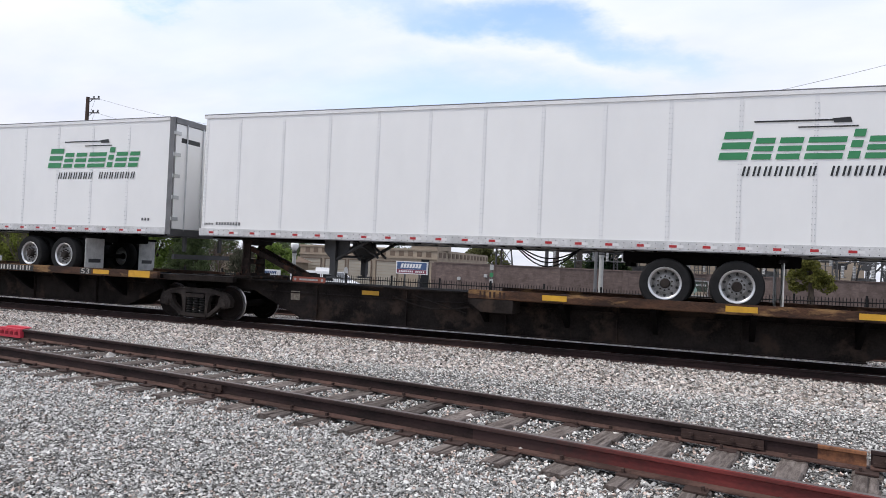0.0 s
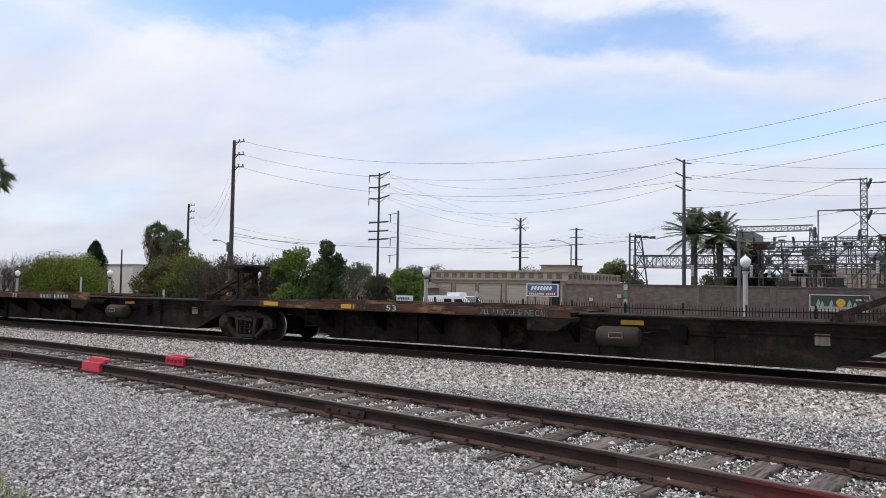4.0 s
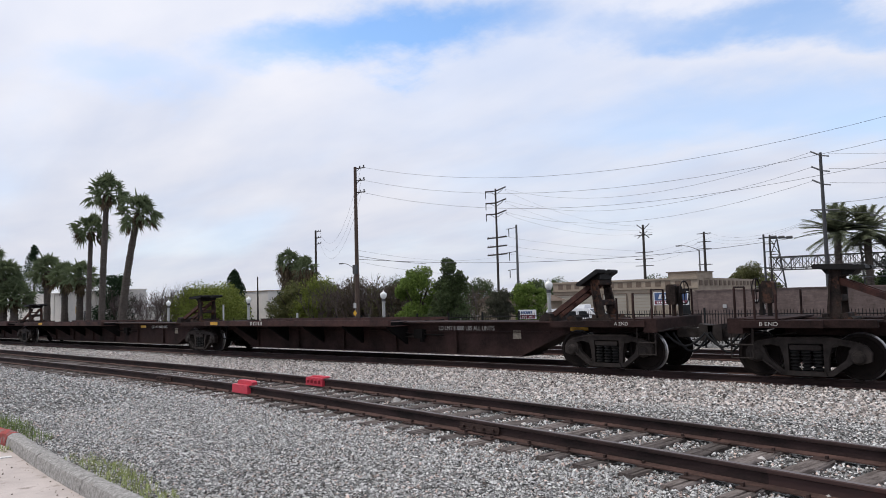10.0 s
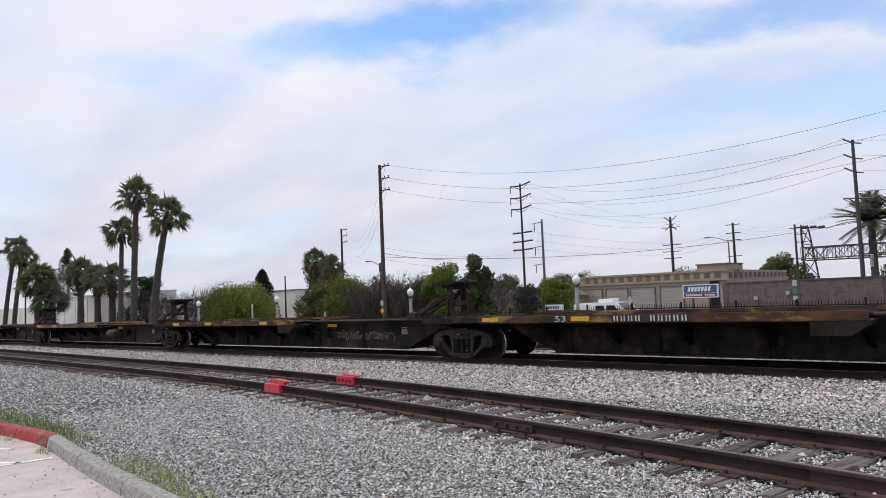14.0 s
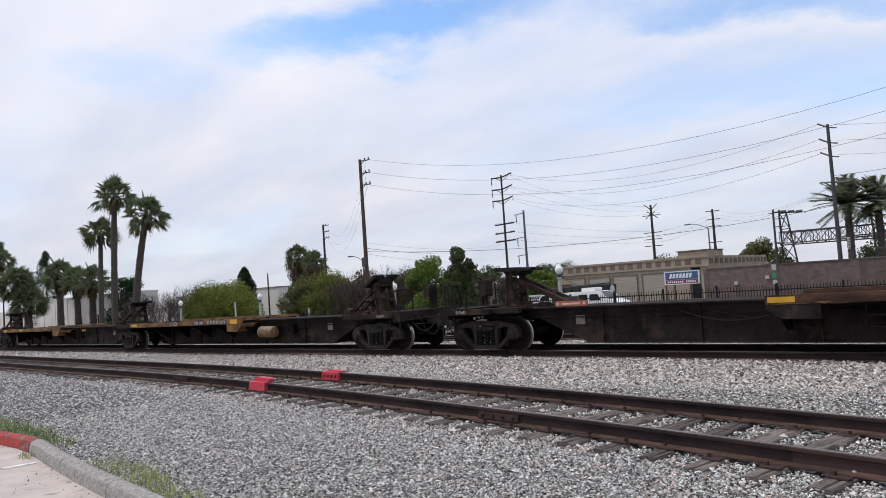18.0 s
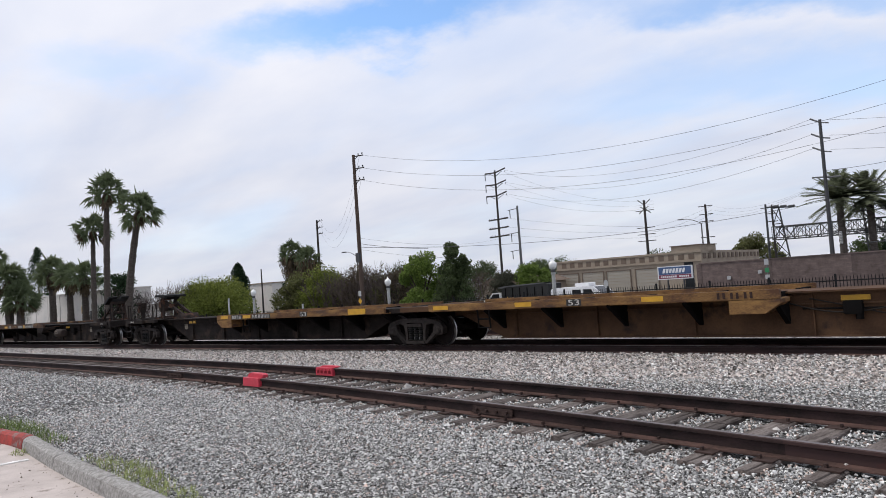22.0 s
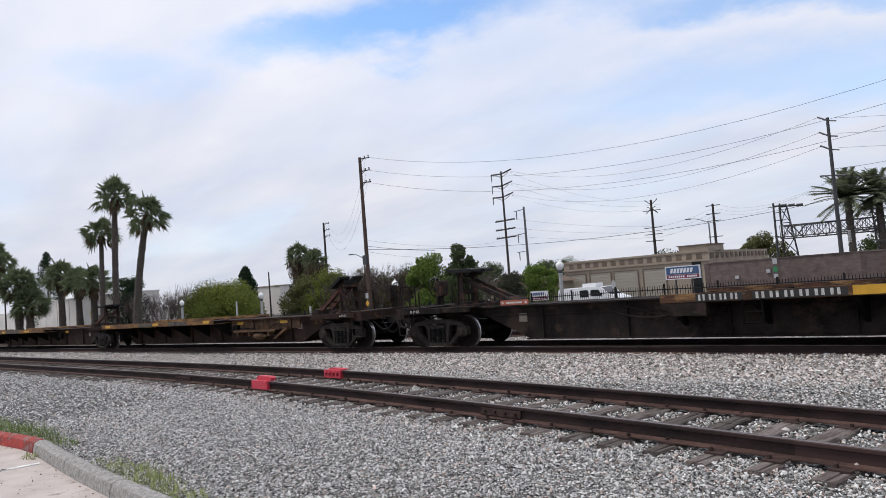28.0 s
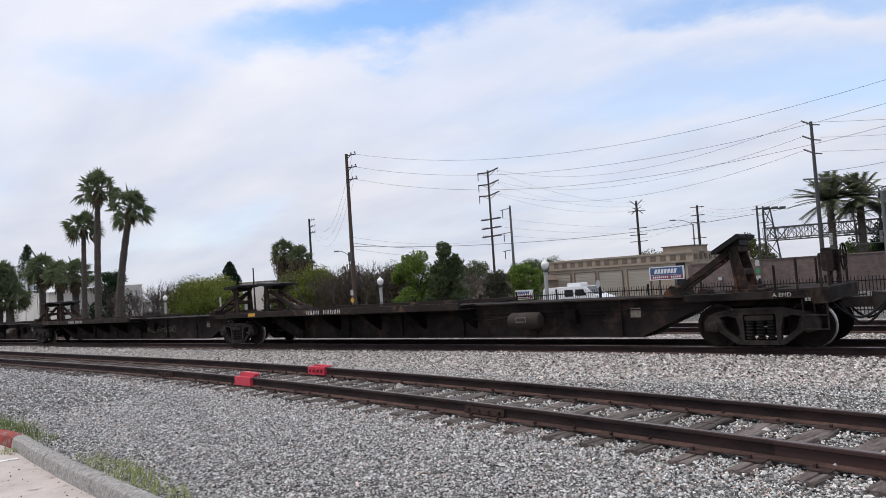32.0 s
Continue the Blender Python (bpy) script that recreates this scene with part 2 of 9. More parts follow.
M = {}
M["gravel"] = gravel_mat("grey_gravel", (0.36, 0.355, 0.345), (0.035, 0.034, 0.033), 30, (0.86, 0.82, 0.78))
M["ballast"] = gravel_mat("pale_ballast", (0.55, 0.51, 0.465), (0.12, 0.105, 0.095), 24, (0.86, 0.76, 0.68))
M["stone"] = mat("grey_stone", (0.545, 0.536, 0.518), 0.95, spec=0.05, spread=0.84, per="island", scale=20, amount=0.55, fine=150, bump=0.2)
M["stone_pale"] = mat("pale_stone", (0.485, 0.43, 0.395), 0.95, spec=0.05, spread=0.85, per="island", scale=18, amount=0.4, fine=140, bump=0.2)
M["stone_tan"] = mat("tan_stone", (0.50, 0.40, 0.35), 0.95, spec=0.05, spread=0.85, per="island", scale=20, amount=0.45, fine=150, bump=0.2)
M["rock_pale"] = mat("pale_rock", (0.62, 0.58, 0.54), 0.95, spec=0.05, scale=12, amount=0.4, fine=90, bump=0.3)
M["earth"] = mat("dry_earth", (0.20, 0.17, 0.13), 0.95, scale=0.6, fine=8, amount=0.6, bump=0.4)
M["asphalt"] = mat("asphalt", (0.065, 0.065, 0.068), 0.9, scale=1.5, fine=120, amount=0.3)
M["concrete"] = mat("worn_concrete", (0.53, 0.465, 0.43), 0.9, dark=(0.36, 0.31, 0.285), scale=2.2, fine=70, amount=0.45, bump=0.12, third=(0.26, 0.22, 0.19), third_at=0.615, third_scale=3.0)
M["kerb"] = mat("kerb_concrete", (0.42, 0.405, 0.385), 0.95, spec=0.05, dark=(0.17, 0.16, 0.15), scale=26, fine=160, amount=0.6, bump=0.5, third=(0.20, 0.185, 0.17), third_at=0.63, third_scale=3.5)
M["kerb_red"] = mat("chipped_red_kerb_paint", (0.42, 0.06, 0.05), 0.8, dark=(0.16, 0.05, 0.045), scale=7, fine=60, amount=0.7, third=(0.20, 0.19, 0.18), third_at=0.60, third_scale=6)
M["line_white"] = mat("road_paint", (0.86, 0.84, 0.81), 0.8, scale=9, amount=0.6, third=(0.5, 0.45, 0.41), third_at=0.64, third_scale=14)
# rust with the web's shade put into its colour; the foot stays lighter
M["rail"] = mat("rusty_shaded_rail_side", (0.044, 0.026, 0.0245), 0.8, dark=(0.013, 0.009, 0.0085), scale=4, fine=70, amount=0.6, bump=0.25, stretch=(0.4, 1, 1))
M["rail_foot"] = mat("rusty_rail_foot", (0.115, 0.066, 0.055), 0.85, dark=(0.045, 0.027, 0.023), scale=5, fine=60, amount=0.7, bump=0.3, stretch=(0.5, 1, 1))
M["rail_red"] = mat("red_painted_rail", (0.20, 0.038, 0.036), 0.7, dark=(0.07, 0.022, 0.02), scale=3, fine=60, amount=0.5, stretch=(0.4, 1, 1))
M["rail_rust"] = mat("orange_rust", (0.27, 0.12, 0.06), 0.8, dark=(0.12, 0.055, 0.035), scale=9, fine=60, amount=0.7)
M["rail_top"] = mat("worn_rail_head", (0.42, 0.40, 0.395), 0.35, 0.8, dark=(0.14, 0.11, 0.10), scale=5, fine=40, amount=0.5, stretch=(0.3, 1, 1), bump=0.05)
M["rail_dull"] = mat("dull_rail_head", (0.15, 0.125, 0.12), 0.55, 0.35, dark=(0.07, 0.05, 0.045), scale=5, fine=40, amount=0.5, stretch=(0.3, 1, 1), bump=0.05)
M["tie"] = mat("weathered_tie", (0.19, 0.163, 0.15), 0.95, dark=(0.07, 0.056, 0.05), scale=5, fine=45, amount=0.75, bump=0.7, stretch=(5, 0.6, 3), spread=0.3)
M["plate"] = mat("rusty_plate", (0.060, 0.038, 0.033), 0.8, scale=9, amount=0.5)
M["red"] = mat("red_paint", (0.60, 0.045, 0.075), 0.55, dark=(0.40, 0.03, 0.05), scale=6, amount=0.5, bump=0.1)
M["red_shaded"] = mat("red_paint_recess_shade", (0.25, 0.02, 0.03), 0.7)
M["spine_dark"] = mat("sooty_dark_steel", (0.032, 0.026, 0.024), 0.85, spec=0.08, dark=(0.009, 0.0075, 0.007), scale=1.3, fine=25, amount=0.6, bump=0.12, third=(0.048, 0.034, 0.027), third_at=0.58, third_scale=1.5)
M["spine_brown"] = mat("rusty_brown_steel", (0.042, 0.026, 0.021), 0.82, spec=0.1, dark=(0.020, 0.0125, 0.010), scale=1.2, fine=30, amount=0.7, bump=0.12, third=(0.11, 0.068, 0.034), third_at=0.63, third_scale=1.3)
M["spine_oxide"] = mat("dark_oxide_brown_steel", (0.046, 0.026, 0.0235), 0.82, spec=0.1, dark=(0.012, 0.008, 0.0075), scale=1.1, fine=25, amount=0.6, bump=0.1)
M["deck_yellow"] = mat("faded_yellow_steel", (0.28, 0.155, 0.055), 0.72, dark=(0.09, 0.045, 0.025), scale=2.2, fine=35, amount=0.75, bump=0.12, stretch=(0.6, 1, 2), third=(0.075, 0.045, 0.035), third_at=0.60, third_scale=1.7)
M["deck_brown"] = mat("faded_brown_steel", (0.105, 0.052, 0.03), 0.78, dark=(0.03, 0.018, 0.014), scale=2.0, fine=35, amount=0.75, bump=0.12, stretch=(0.6, 1, 2), third=(0.25, 0.145, 0.065), third_at=0.585, third_scale=1.5)
M["deck_oxide"] = mat("oxide_brown_deck", (0.075, 0.036, 0.031), 0.75, dark=(0.020, 0.012, 0.011), scale=2.0, fine=35, amount=0.6, bump=0.1)
M["deck_dark"] = mat("dark_deck_steel", (0.032, 0.022, 0.018), 0.78, dark=(0.012, 0.009, 0.008), scale=2.0, fine=35, amount=0.6, bump=0.1, third=(0.12, 0.07, 0.045), third_at=0.6)
M["spine_dusty"] = mat("dusty_brown_steel", (0.092, 0.068, 0.052), 0.85, spec=0.08, dark=(0.040, 0.028, 0.022), scale=1.0, fine=28, amount=0.65, bump=0.12, third=(0.14, 0.105, 0.055), third_at=0.62, third_scale=1.1)
M["spine_orange"] = mat("orange_brown_steel", (0.115, 0.064, 0.036), 0.82, spec=0.1, dark=(0.06, 0.034, 0.022), scale=1.1, fine=30, amount=0.6, bump=0.1, third=(0.045, 0.03, 0.024), third_at=0.62, third_scale=1.4)
M["deck_rusty"] = mat("rusty_tan_brake_steel", (0.15, 0.088, 0.048), 0.8, dark=(0.05, 0.03, 0.02), scale=3, fine=35, amount=0.7, bump=0.12)
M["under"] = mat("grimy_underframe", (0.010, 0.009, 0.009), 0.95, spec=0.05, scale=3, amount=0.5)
M["truck"] = mat("grimy_cast_steel", (0.040, 0.033, 0.030), 0.78, spec=0.15, dark=(0.014, 0.011, 0.010), scale=5, fine=50, amount=0.6, bump=0.2)
M["wheel"] = mat("sooty_wheel_steel", (0.013, 0.0095, 0.0085), 0.8, 0.0, spec=0.1, dark=(0.006, 0.0045, 0.004), scale=5, amount=0.5)
M["tread"] = mat("polished_tread", (0.42, 0.41, 0.41), 0.3, 0.9, scale=8, amount=0.2, bump=0.03)
M["yellow"] = mat("reflective_yellow", (0.62, 0.34, 0.02), 0.5, dark=(0.38, 0.2, 0.02), scale=5, amount=0.4, bump=0.02)
M["lettering"] = mat("stencil_white", (0.58, 0.57, 0.54), 0.7, dark=(0.3, 0.27, 0.25), scale=12, amount=0.5, bump=0)
M["black"] = mat("black_panel", (0.018, 0.018, 0.018), 0.6, scale=6, amount=0.4, bump=0.02)
M["rubber"] = mat("tyre_rubber", (0.020, 0.020, 0.021), 0.85, spec=0.12, scale=8, amount=0.4, bump=0.2)
M["alu"] = mat("bright_wheel_alloy", (0.60, 0.60, 0.61), 0.32, 0.75, scale=8, amount=0.2, bump=0.02)
M["alu_dish"] = mat("polished_wheel_alloy", (0.38, 0.375, 0.37), 0.42, 0.4, dark=(0.15, 0.145, 0.14), scale=9, amount=0.6, bump=0.04)
M["trailer"] = mat("white_trailer_panel", (0.80, 0.80, 0.795), 0.38, dark=(0.72, 0.72, 0.72), scale=0.5, fine=3, amount=0.35, bump=0.0, stretch=(1, 1, 0.5))
M["trailer_trim"] = mat("aluminium_trim", (0.52, 0.53, 0.54), 0.35, 0.55, scale=4, amount=0.3, bump=0.02)
M["green"] = mat("green_vinyl", (0.030, 0.22, 0.085), 0.45, scale=3, amount=0.1, bump=0)
M["ink"] = mat("black_vinyl", (0.015, 0.016, 0.018), 0.45, scale=3, amount=0.1, bump=0)
M["marker_red"] = mat("red_reflector", (0.42, 0.02, 0.025), 0.35, scale=9, amount=0.2, bump=0)
M["marker_white"] = mat("white_reflector", (0.72, 0.72, 0.72), 0.3, scale=9, amount=0.1, bump=0)
M["tank"] = mat("grey_air_tank", (0.05, 0.038, 0.033), 0.75, spec=0.15, scale=3, amount=0.5)
M["wood_brown"] = mat("brown_pole_wood", (0.125, 0.088, 0.07), 0.9, dark=(0.06, 0.045, 0.038), scale=3, fine=25, amount=0.6, stretch=(4, 4, 0.3))
M["wood_pole"] = mat("weathered_pole_wood", (0.072, 0.062, 0.058), 0.9, dark=(0.035, 0.03, 0.028), scale=3, fine=25, amount=0.6, stretch=(4, 4, 0.3))
M["steel_grey"] = mat("galvanised_steel", (0.14, 0.14, 0.143), 0.6, 0.25, dark=(0.10, 0.10, 0.105), scale=3, amount=0.4)
M["steel_dark"] = mat("dark_painted_steel", (0.055, 0.055, 0.058), 0.6, scale=3, amount=0.4)
M["wire"] = mat("cable_black", (0.14, 0.14, 0.15), 0.7, bump=0)
M["porcelain"] = mat("grey_porcelain", (0.42, 0.42, 0.42), 0.35, scale=9, amount=0.2)
M["brick"] = mat("brown_brick", (0.165, 0.124, 0.114), 0.9, dark=(0.095, 0.071, 0.066), scale=2, fine=20, amount=0.6, spread=0.3)
M["stucco"] = mat("tan_stucco", (0.38, 0.315, 0.245), 0.9, dark=(0.25, 0.205, 0.165), scale=0.6, fine=6, amount=0.5)
M["stucco_dark"] = mat("brown_trim", (0.185, 0.14, 0.11), 0.9, scale=1, amount=0.4)
M["shutter"] = mat("grey_roller_door", (0.40, 0.365, 0.31), 0.7, dark=(0.30, 0.27, 0.23), scale=1, amount=0.4, stretch=(0.3, 1, 4))
M["white_wall"] = mat("white_render", (0.76, 0.71, 0.66), 0.85, dark=(0.50, 0.49, 0.47), scale=0.3, fine=4, amount=0.4)
M["glass_dark"] = mat("dark_glass", (0.02, 0.022, 0.025), 0.12, scale=2, amount=0.1, bump=0)
M["van_white"] = mat("white_car_paint", (0.75, 0.75, 0.76), 0.25, scale=1, amount=0.05, bump=0)
M["lamp_post"] = mat("pale_lamp_post", (0.40, 0.40, 0.385), 0.6, scale=4, amount=0.3)
M["globe"] = mat("milky_lamp_globe", (0.82, 0.82, 0.80), 0.25, scale=4, amount=0.05, bump=0)
M["sign_blue"] = mat("blue_sign_panel", (0.055, 0.10, 0.22), 0.4, scale=2, amount=0.2, bump=0)
M["sign_white"] = mat("white_sign_panel", (0.72, 0.72, 0.74), 0.4, scale=2, amount=0.1, bump=0)
M["sign_red"] = mat("maroon_sign_strip", (0.20, 0.04, 0.07), 0.45, scale=2, amount=0.2, bump=0)
M["bark"] = mat("tree_bark", (0.10, 0.08, 0.065), 0.95, scale=4, fine=30, amount=0.6, bump=0.5)
M["palm_bark"] = mat("palm_bark", (0.125, 0.105, 0.092), 0.95, dark=(0.055, 0.046, 0.04), scale=3, fine=30, amount=0.6, bump=0.6, stretch=(1, 1, 3))


def fading_red():
    """Red paint that starts raggedly along the near siding rail."""
    m = M["rail_red"]
    nt = m.node_tree
    b = nt.nodes["Principled BSDF"]
    col = b.inputs["Base Color"].links[0].from_socket
    tc = nt.nodes.new("ShaderNodeTexCoord")
    sp = nt.nodes.new("ShaderNodeSeparateXYZ")
    nt.links.new(tc.outputs["Object"], sp.inputs[0])
    nz = nt.nodes.new("ShaderNodeTexNoise")
    nz.inputs["Scale"].default_value, nz.inputs["Detail"].default_value, nz.inputs["Roughness"].default_value = 5.0, 6, 0.7
    nt.links.new(tc.outputs["Object"], nz.inputs[0])
    ad = nt.nodes.new("ShaderNodeMath")
    ad.operation, ad.inputs[1].default_value = "MULTIPLY_ADD", 1.5
    nt.links.new(nz.outputs[0], ad.inputs[0])
    nt.links.new(sp.outputs[0], ad.inputs[2])
    mr = nt.nodes.new("ShaderNodeMapRange")
    mr.inputs[1].default_value, mr.inputs[2].default_value = -0.45, 0.45
    nt.links.new(ad.outputs[0], mr.inputs[0])
    mx = nt.nodes.new("ShaderNodeMix")
    mx.data_type = "RGBA"
    mx.inputs[6].default_value = (0.050, 0.028, 0.026, 1)
    nt.links.new(mr.outputs[0], mx.inputs[0])
    nt.links.new(col, mx.inputs[7])
    nt.links.new(mx.outputs[2], b.inputs["Base Color"])


fading_red()


def leaf_mat(name, base, spread=0.5):
    m = mat(name, base, 0.6, spec=0.2, scale=1.2, fine=9, amount=0.4, bump=0, spread=spread, per="island", dark=tuple(c * 0.5 for c in base))
    b = m.node_tree.nodes["Principled BSDF"]
    nt = m.node_tree
    tl = nt.nodes.new("ShaderNodeBsdfTranslucent")
    nt.links.new(b.inputs["Base Color"].links[0].from_socket, tl.inputs[0])
    mx = nt.nodes.new("ShaderNodeMixShader")
    mx.inputs[0].default_value = 0.35
    nt.links.new(b.outputs[0], mx.inputs[1])
    nt.links.new(tl.outputs[0], mx.inputs[2])
    nt.links.new(mx.outputs[0], nt.nodes["Material Output"].inputs[0])
    return m


M["leaf"] = leaf_mat("green_leaf", (0.175, 0.25, 0.055))
M["leaf_bright"] = leaf_mat("fresh_green_leaf", (0.20, 0.235, 0.05))
M["leaf_olive"] = leaf_mat("olive_leaf", (0.15, 0.155, 0.060))
M["leaf_dark"] = leaf_mat("dark_green_leaf", (0.026, 0.052, 0.022))
M["leaf_palm"] = leaf_mat("palm_leaf", (0.145, 0.18, 0.095))
M["leaf_yellow"] = leaf_mat("yellow_green_leaf", (0.15, 0.15, 0.035))
M["leaf_dead"] = leaf_mat("dead_frond", (0.12, 0.09, 0.055))
M["twig"] = leaf_mat("grey_brown_twig", (0.155, 0.122, 0.112), 0.3)
M["weed"] = leaf_mat("dry_green_weed", (0.36, 0.40, 0.17))
M["weed_green"] = leaf_mat("green_grass_blade", (0.19, 0.25, 0.085))
M["leaf_brown"] = leaf_mat("dry_brown_leaf", (0.115, 0.092, 0.062))
M["leaf_grey"] = leaf_mat("grey_olive_leaf", (0.085, 0.088, 0.06))
M["leaf_deep"] = leaf_mat("deep_green_leaf", (0.09, 0.12, 0.05))
M["leaf_date"] = leaf_mat("date_palm_leaf", (0.19, 0.21, 0.13))
M["hitch_rust"] = mat("rusty_hitch_steel", (0.044, 0.031, 0.026), 0.78, spec=0.12, dark=(0.015, 0.012, 0.011), scale=4, fine=40, amount=0.7, third=(0.095, 0.046, 0.03), third_at=0.58, third_scale=3)
M["grease"] = mat("greasy_black_steel", (0.012, 0.011, 0.0105), 0.6, spec=0.2, dark=(0.006, 0.006, 0.006), scale=6, fine=50, amount=0.6)
M["orange"] = mat("faded_orange_red_board", (0.42, 0.105, 0.06), 0.65, dark=(0.22, 0.07, 0.05), scale=6, amount=0.5, bump=0.02)
M["strut_rust"] = mat("red_rusty_strut", (0.105, 0.045, 0.034), 0.75, spec=0.2, dark=(0.035, 0.02, 0.017), scale=4, fine=40, amount=0.6)
M["iron"] = mat("black_iron", (0.014, 0.014, 0.015), 0.7, spec=0.15, scale=6, amount=0.3, bump=0)


def foul_shaded_ballast():
    """Oil and painted-in train shade on the stone under the trains and a strip of brown dirt beside the near rail."""
    nt = M["ballast"].node_tree
    b = nt.nodes["Principled BSDF"]
    col = b.inputs["Base Color"].links[0].from_socket
    tc = nt.nodes.new("ShaderNodeTexCoord")
    sp = nt.nodes.new("ShaderNodeSeparateXYZ")
    nt.links.new(tc.outputs["Object"], sp.inputs[0])
    nz = nt.nodes.new("ShaderNodeTexNoise")
    nz.inputs["Scale"].default_value, nz.inputs["Detail"].default_value = 1.6, 5
    nt.links.new(tc.outputs["Object"], nz.inputs[0])
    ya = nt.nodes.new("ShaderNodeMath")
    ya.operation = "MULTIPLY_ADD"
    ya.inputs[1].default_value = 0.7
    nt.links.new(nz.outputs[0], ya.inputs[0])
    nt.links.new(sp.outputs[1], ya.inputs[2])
    # the track bands' dark tones hold the train's shadow besides the oil
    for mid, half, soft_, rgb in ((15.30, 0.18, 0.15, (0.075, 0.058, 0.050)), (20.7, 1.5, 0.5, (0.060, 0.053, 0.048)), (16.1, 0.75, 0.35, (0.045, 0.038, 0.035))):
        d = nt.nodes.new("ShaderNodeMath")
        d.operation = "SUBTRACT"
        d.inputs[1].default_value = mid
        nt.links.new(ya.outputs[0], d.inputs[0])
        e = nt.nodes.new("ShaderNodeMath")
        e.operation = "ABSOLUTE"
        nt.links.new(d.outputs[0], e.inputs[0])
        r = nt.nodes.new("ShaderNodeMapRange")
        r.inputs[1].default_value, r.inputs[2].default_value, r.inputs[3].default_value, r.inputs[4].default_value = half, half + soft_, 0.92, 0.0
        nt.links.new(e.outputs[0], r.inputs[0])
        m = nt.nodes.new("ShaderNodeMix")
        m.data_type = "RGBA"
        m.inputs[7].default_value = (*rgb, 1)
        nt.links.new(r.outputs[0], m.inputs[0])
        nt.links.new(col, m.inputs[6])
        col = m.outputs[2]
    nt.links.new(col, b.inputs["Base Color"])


foul_shaded_ballast()


# ---- mesh helpers ----
class MB:
    """Collects vertices and faces of one mesh."""

    def __init__(self):
        self.v, self.f, self.m = [], [], []

    def add(self, vs, fs, mi=0):
        o = len(self.v)
        self.v.extend(tuple(p) for p in vs)
        self.f.extend(tuple(i + o for i in q) for q in fs)
        self.m.extend([mi] * len(fs))
        return self

    def box(self, x0, x1, y0, y1, z0, z1, mi=0, c=0.0):
        if c > 0:
            return self.prism([(x0 + c, z0), (x1 - c, z0), (x1, z0 + c), (x1, z1 - c), (x1 - c, z1), (x0 + c, z1), (x0, z1 - c), (x0, z0 + c)], y0, y1, mi)
        vs = [(x, y, z) for z in (z0, z1) for y in (y0, y1) for x in (x0, x1)]
        return self.add(vs, [(0, 2, 3, 1), (4, 5, 7, 6), (0, 1, 5, 4), (2, 6, 7, 3), (0, 4, 6, 2), (1, 3, 7, 5)], mi)

    def prism(self, poly, y0, y1, mi=0):
        """A polygon in x, z drawn out along y."""
        n = len(poly)
        area = sum(poly[i][0] * poly[(i + 1) % n][1] - poly[(i + 1) % n][0] * poly[i][1] for i in range(n))
        if area < 0:
            poly = poly[::-1]
        vs = [(x, y0, z) for x, z in poly] + [(x, y1, z) for x, z in poly]
        fs = [tuple(range(n)), tuple(range(2 * n - 1, n - 1, -1))] + [(i, i + n, (i + 1) % n + n, (i + 1) % n) for i in range(n)]
        return self.add(vs, fs, mi)

    def tube(self, a, b, r0, r1=None, n=8, mi=0):
        r1 = r0 if r1 is None else r1
        a, b = Vector(a), Vector(b)
        d = (b - a).normalized()
        u = d.orthogonal().normalized()
        w = d.cross(u)
        vs = []
        for p, r in ((a, r0), (b, r1)):
            for i in range(n):
                t = 2 * math.pi * (i + 0.5) / n
                vs.append(p + u * (r * math.cos(t)) + w * (r * math.sin(t)))
        fs = [(i, (i + 1) % n, (i + 1) % n + n, i + n) for i in range(n)] + [tuple(range(n - 1, -1, -1)), tuple(range(n, 2 * n))]
        return self.add(vs, fs, mi)

    def path(self, pts, r, n=6, mi=0):
        """One bent tube through the points."""
        ps = [Vector(p) for p in pts]
        vs, fs = [], []
        for i, p in enumerate(ps):
            d = (ps[min(i + 1, len(ps) - 1)] - ps[max(i - 1, 0)]).normalized()
            u = d.cross(Vector((0, 0, 1)) if abs(d.z) < 0.9 else Vector((0, 1, 0))).normalized()
            if i and u.dot(last) < 0:
                u = -u
            last = u
            v = d.cross(u)
            for k in range(n):
                q = 2 * math.pi * k / n
                vs.append(p + u * (r * math.cos(q)) + v * (r * math.sin(q)))
        for i in range(len(ps) - 1):
            for k in range(n):
                fs.append((i * n + k, i * n + (k + 1) % n, (i + 1) * n + (k + 1) % n, (i + 1) * n + k))
        fs += [tuple(range(n - 1, -1, -1)), tuple((len(ps) - 1) * n + k for k in range(n))]
        return self.add(vs, fs, mi)

    def lathe(self, prof, n=20, axis="z", at=(0, 0, 0), mi=0, cap=True):
        """prof: (radius, along) pairs turned about an axis."""
        vs = []
        for r, h in prof:
            for i in range(n):
                t = 2 * math.pi * i / n
                a, b = r * math.cos(t), r * math.sin(t)
                p = {"z": (a, b, h), "y": (b, h, a), "x": (h, a, b)}[axis]
                vs.append((p[0] + at[0], p[1] + at[1], p[2] + at[2]))
        fs = []
        for k in range(len(prof) - 1):
            for i in range(n):
                j = (i + 1) % n
                fs.append((k * n + i, k * n + j, k * n + n + j, k * n + n + i))
        if cap:
            fs.append(tuple(range(n - 1, -1, -1)))
            fs.append(tuple(range((len(prof) - 1) * n, len(prof) * n)))
        return self.add(vs, fs, mi)

    def mesh(self, name, *mats, smooth=0.0):
        me = bpy.data.meshes.new(name)
        me.from_pydata(self.v, [], self.f)
        for m in mats:
            me.materials.append(m)
        if len(mats) > 1:
            me.polygons.foreach_set("material_index", self.m)
        me.update()
        if smooth:
            me.shade_smooth()
            me.set_sharp_from_angle(angle=radians(smooth))
        return me


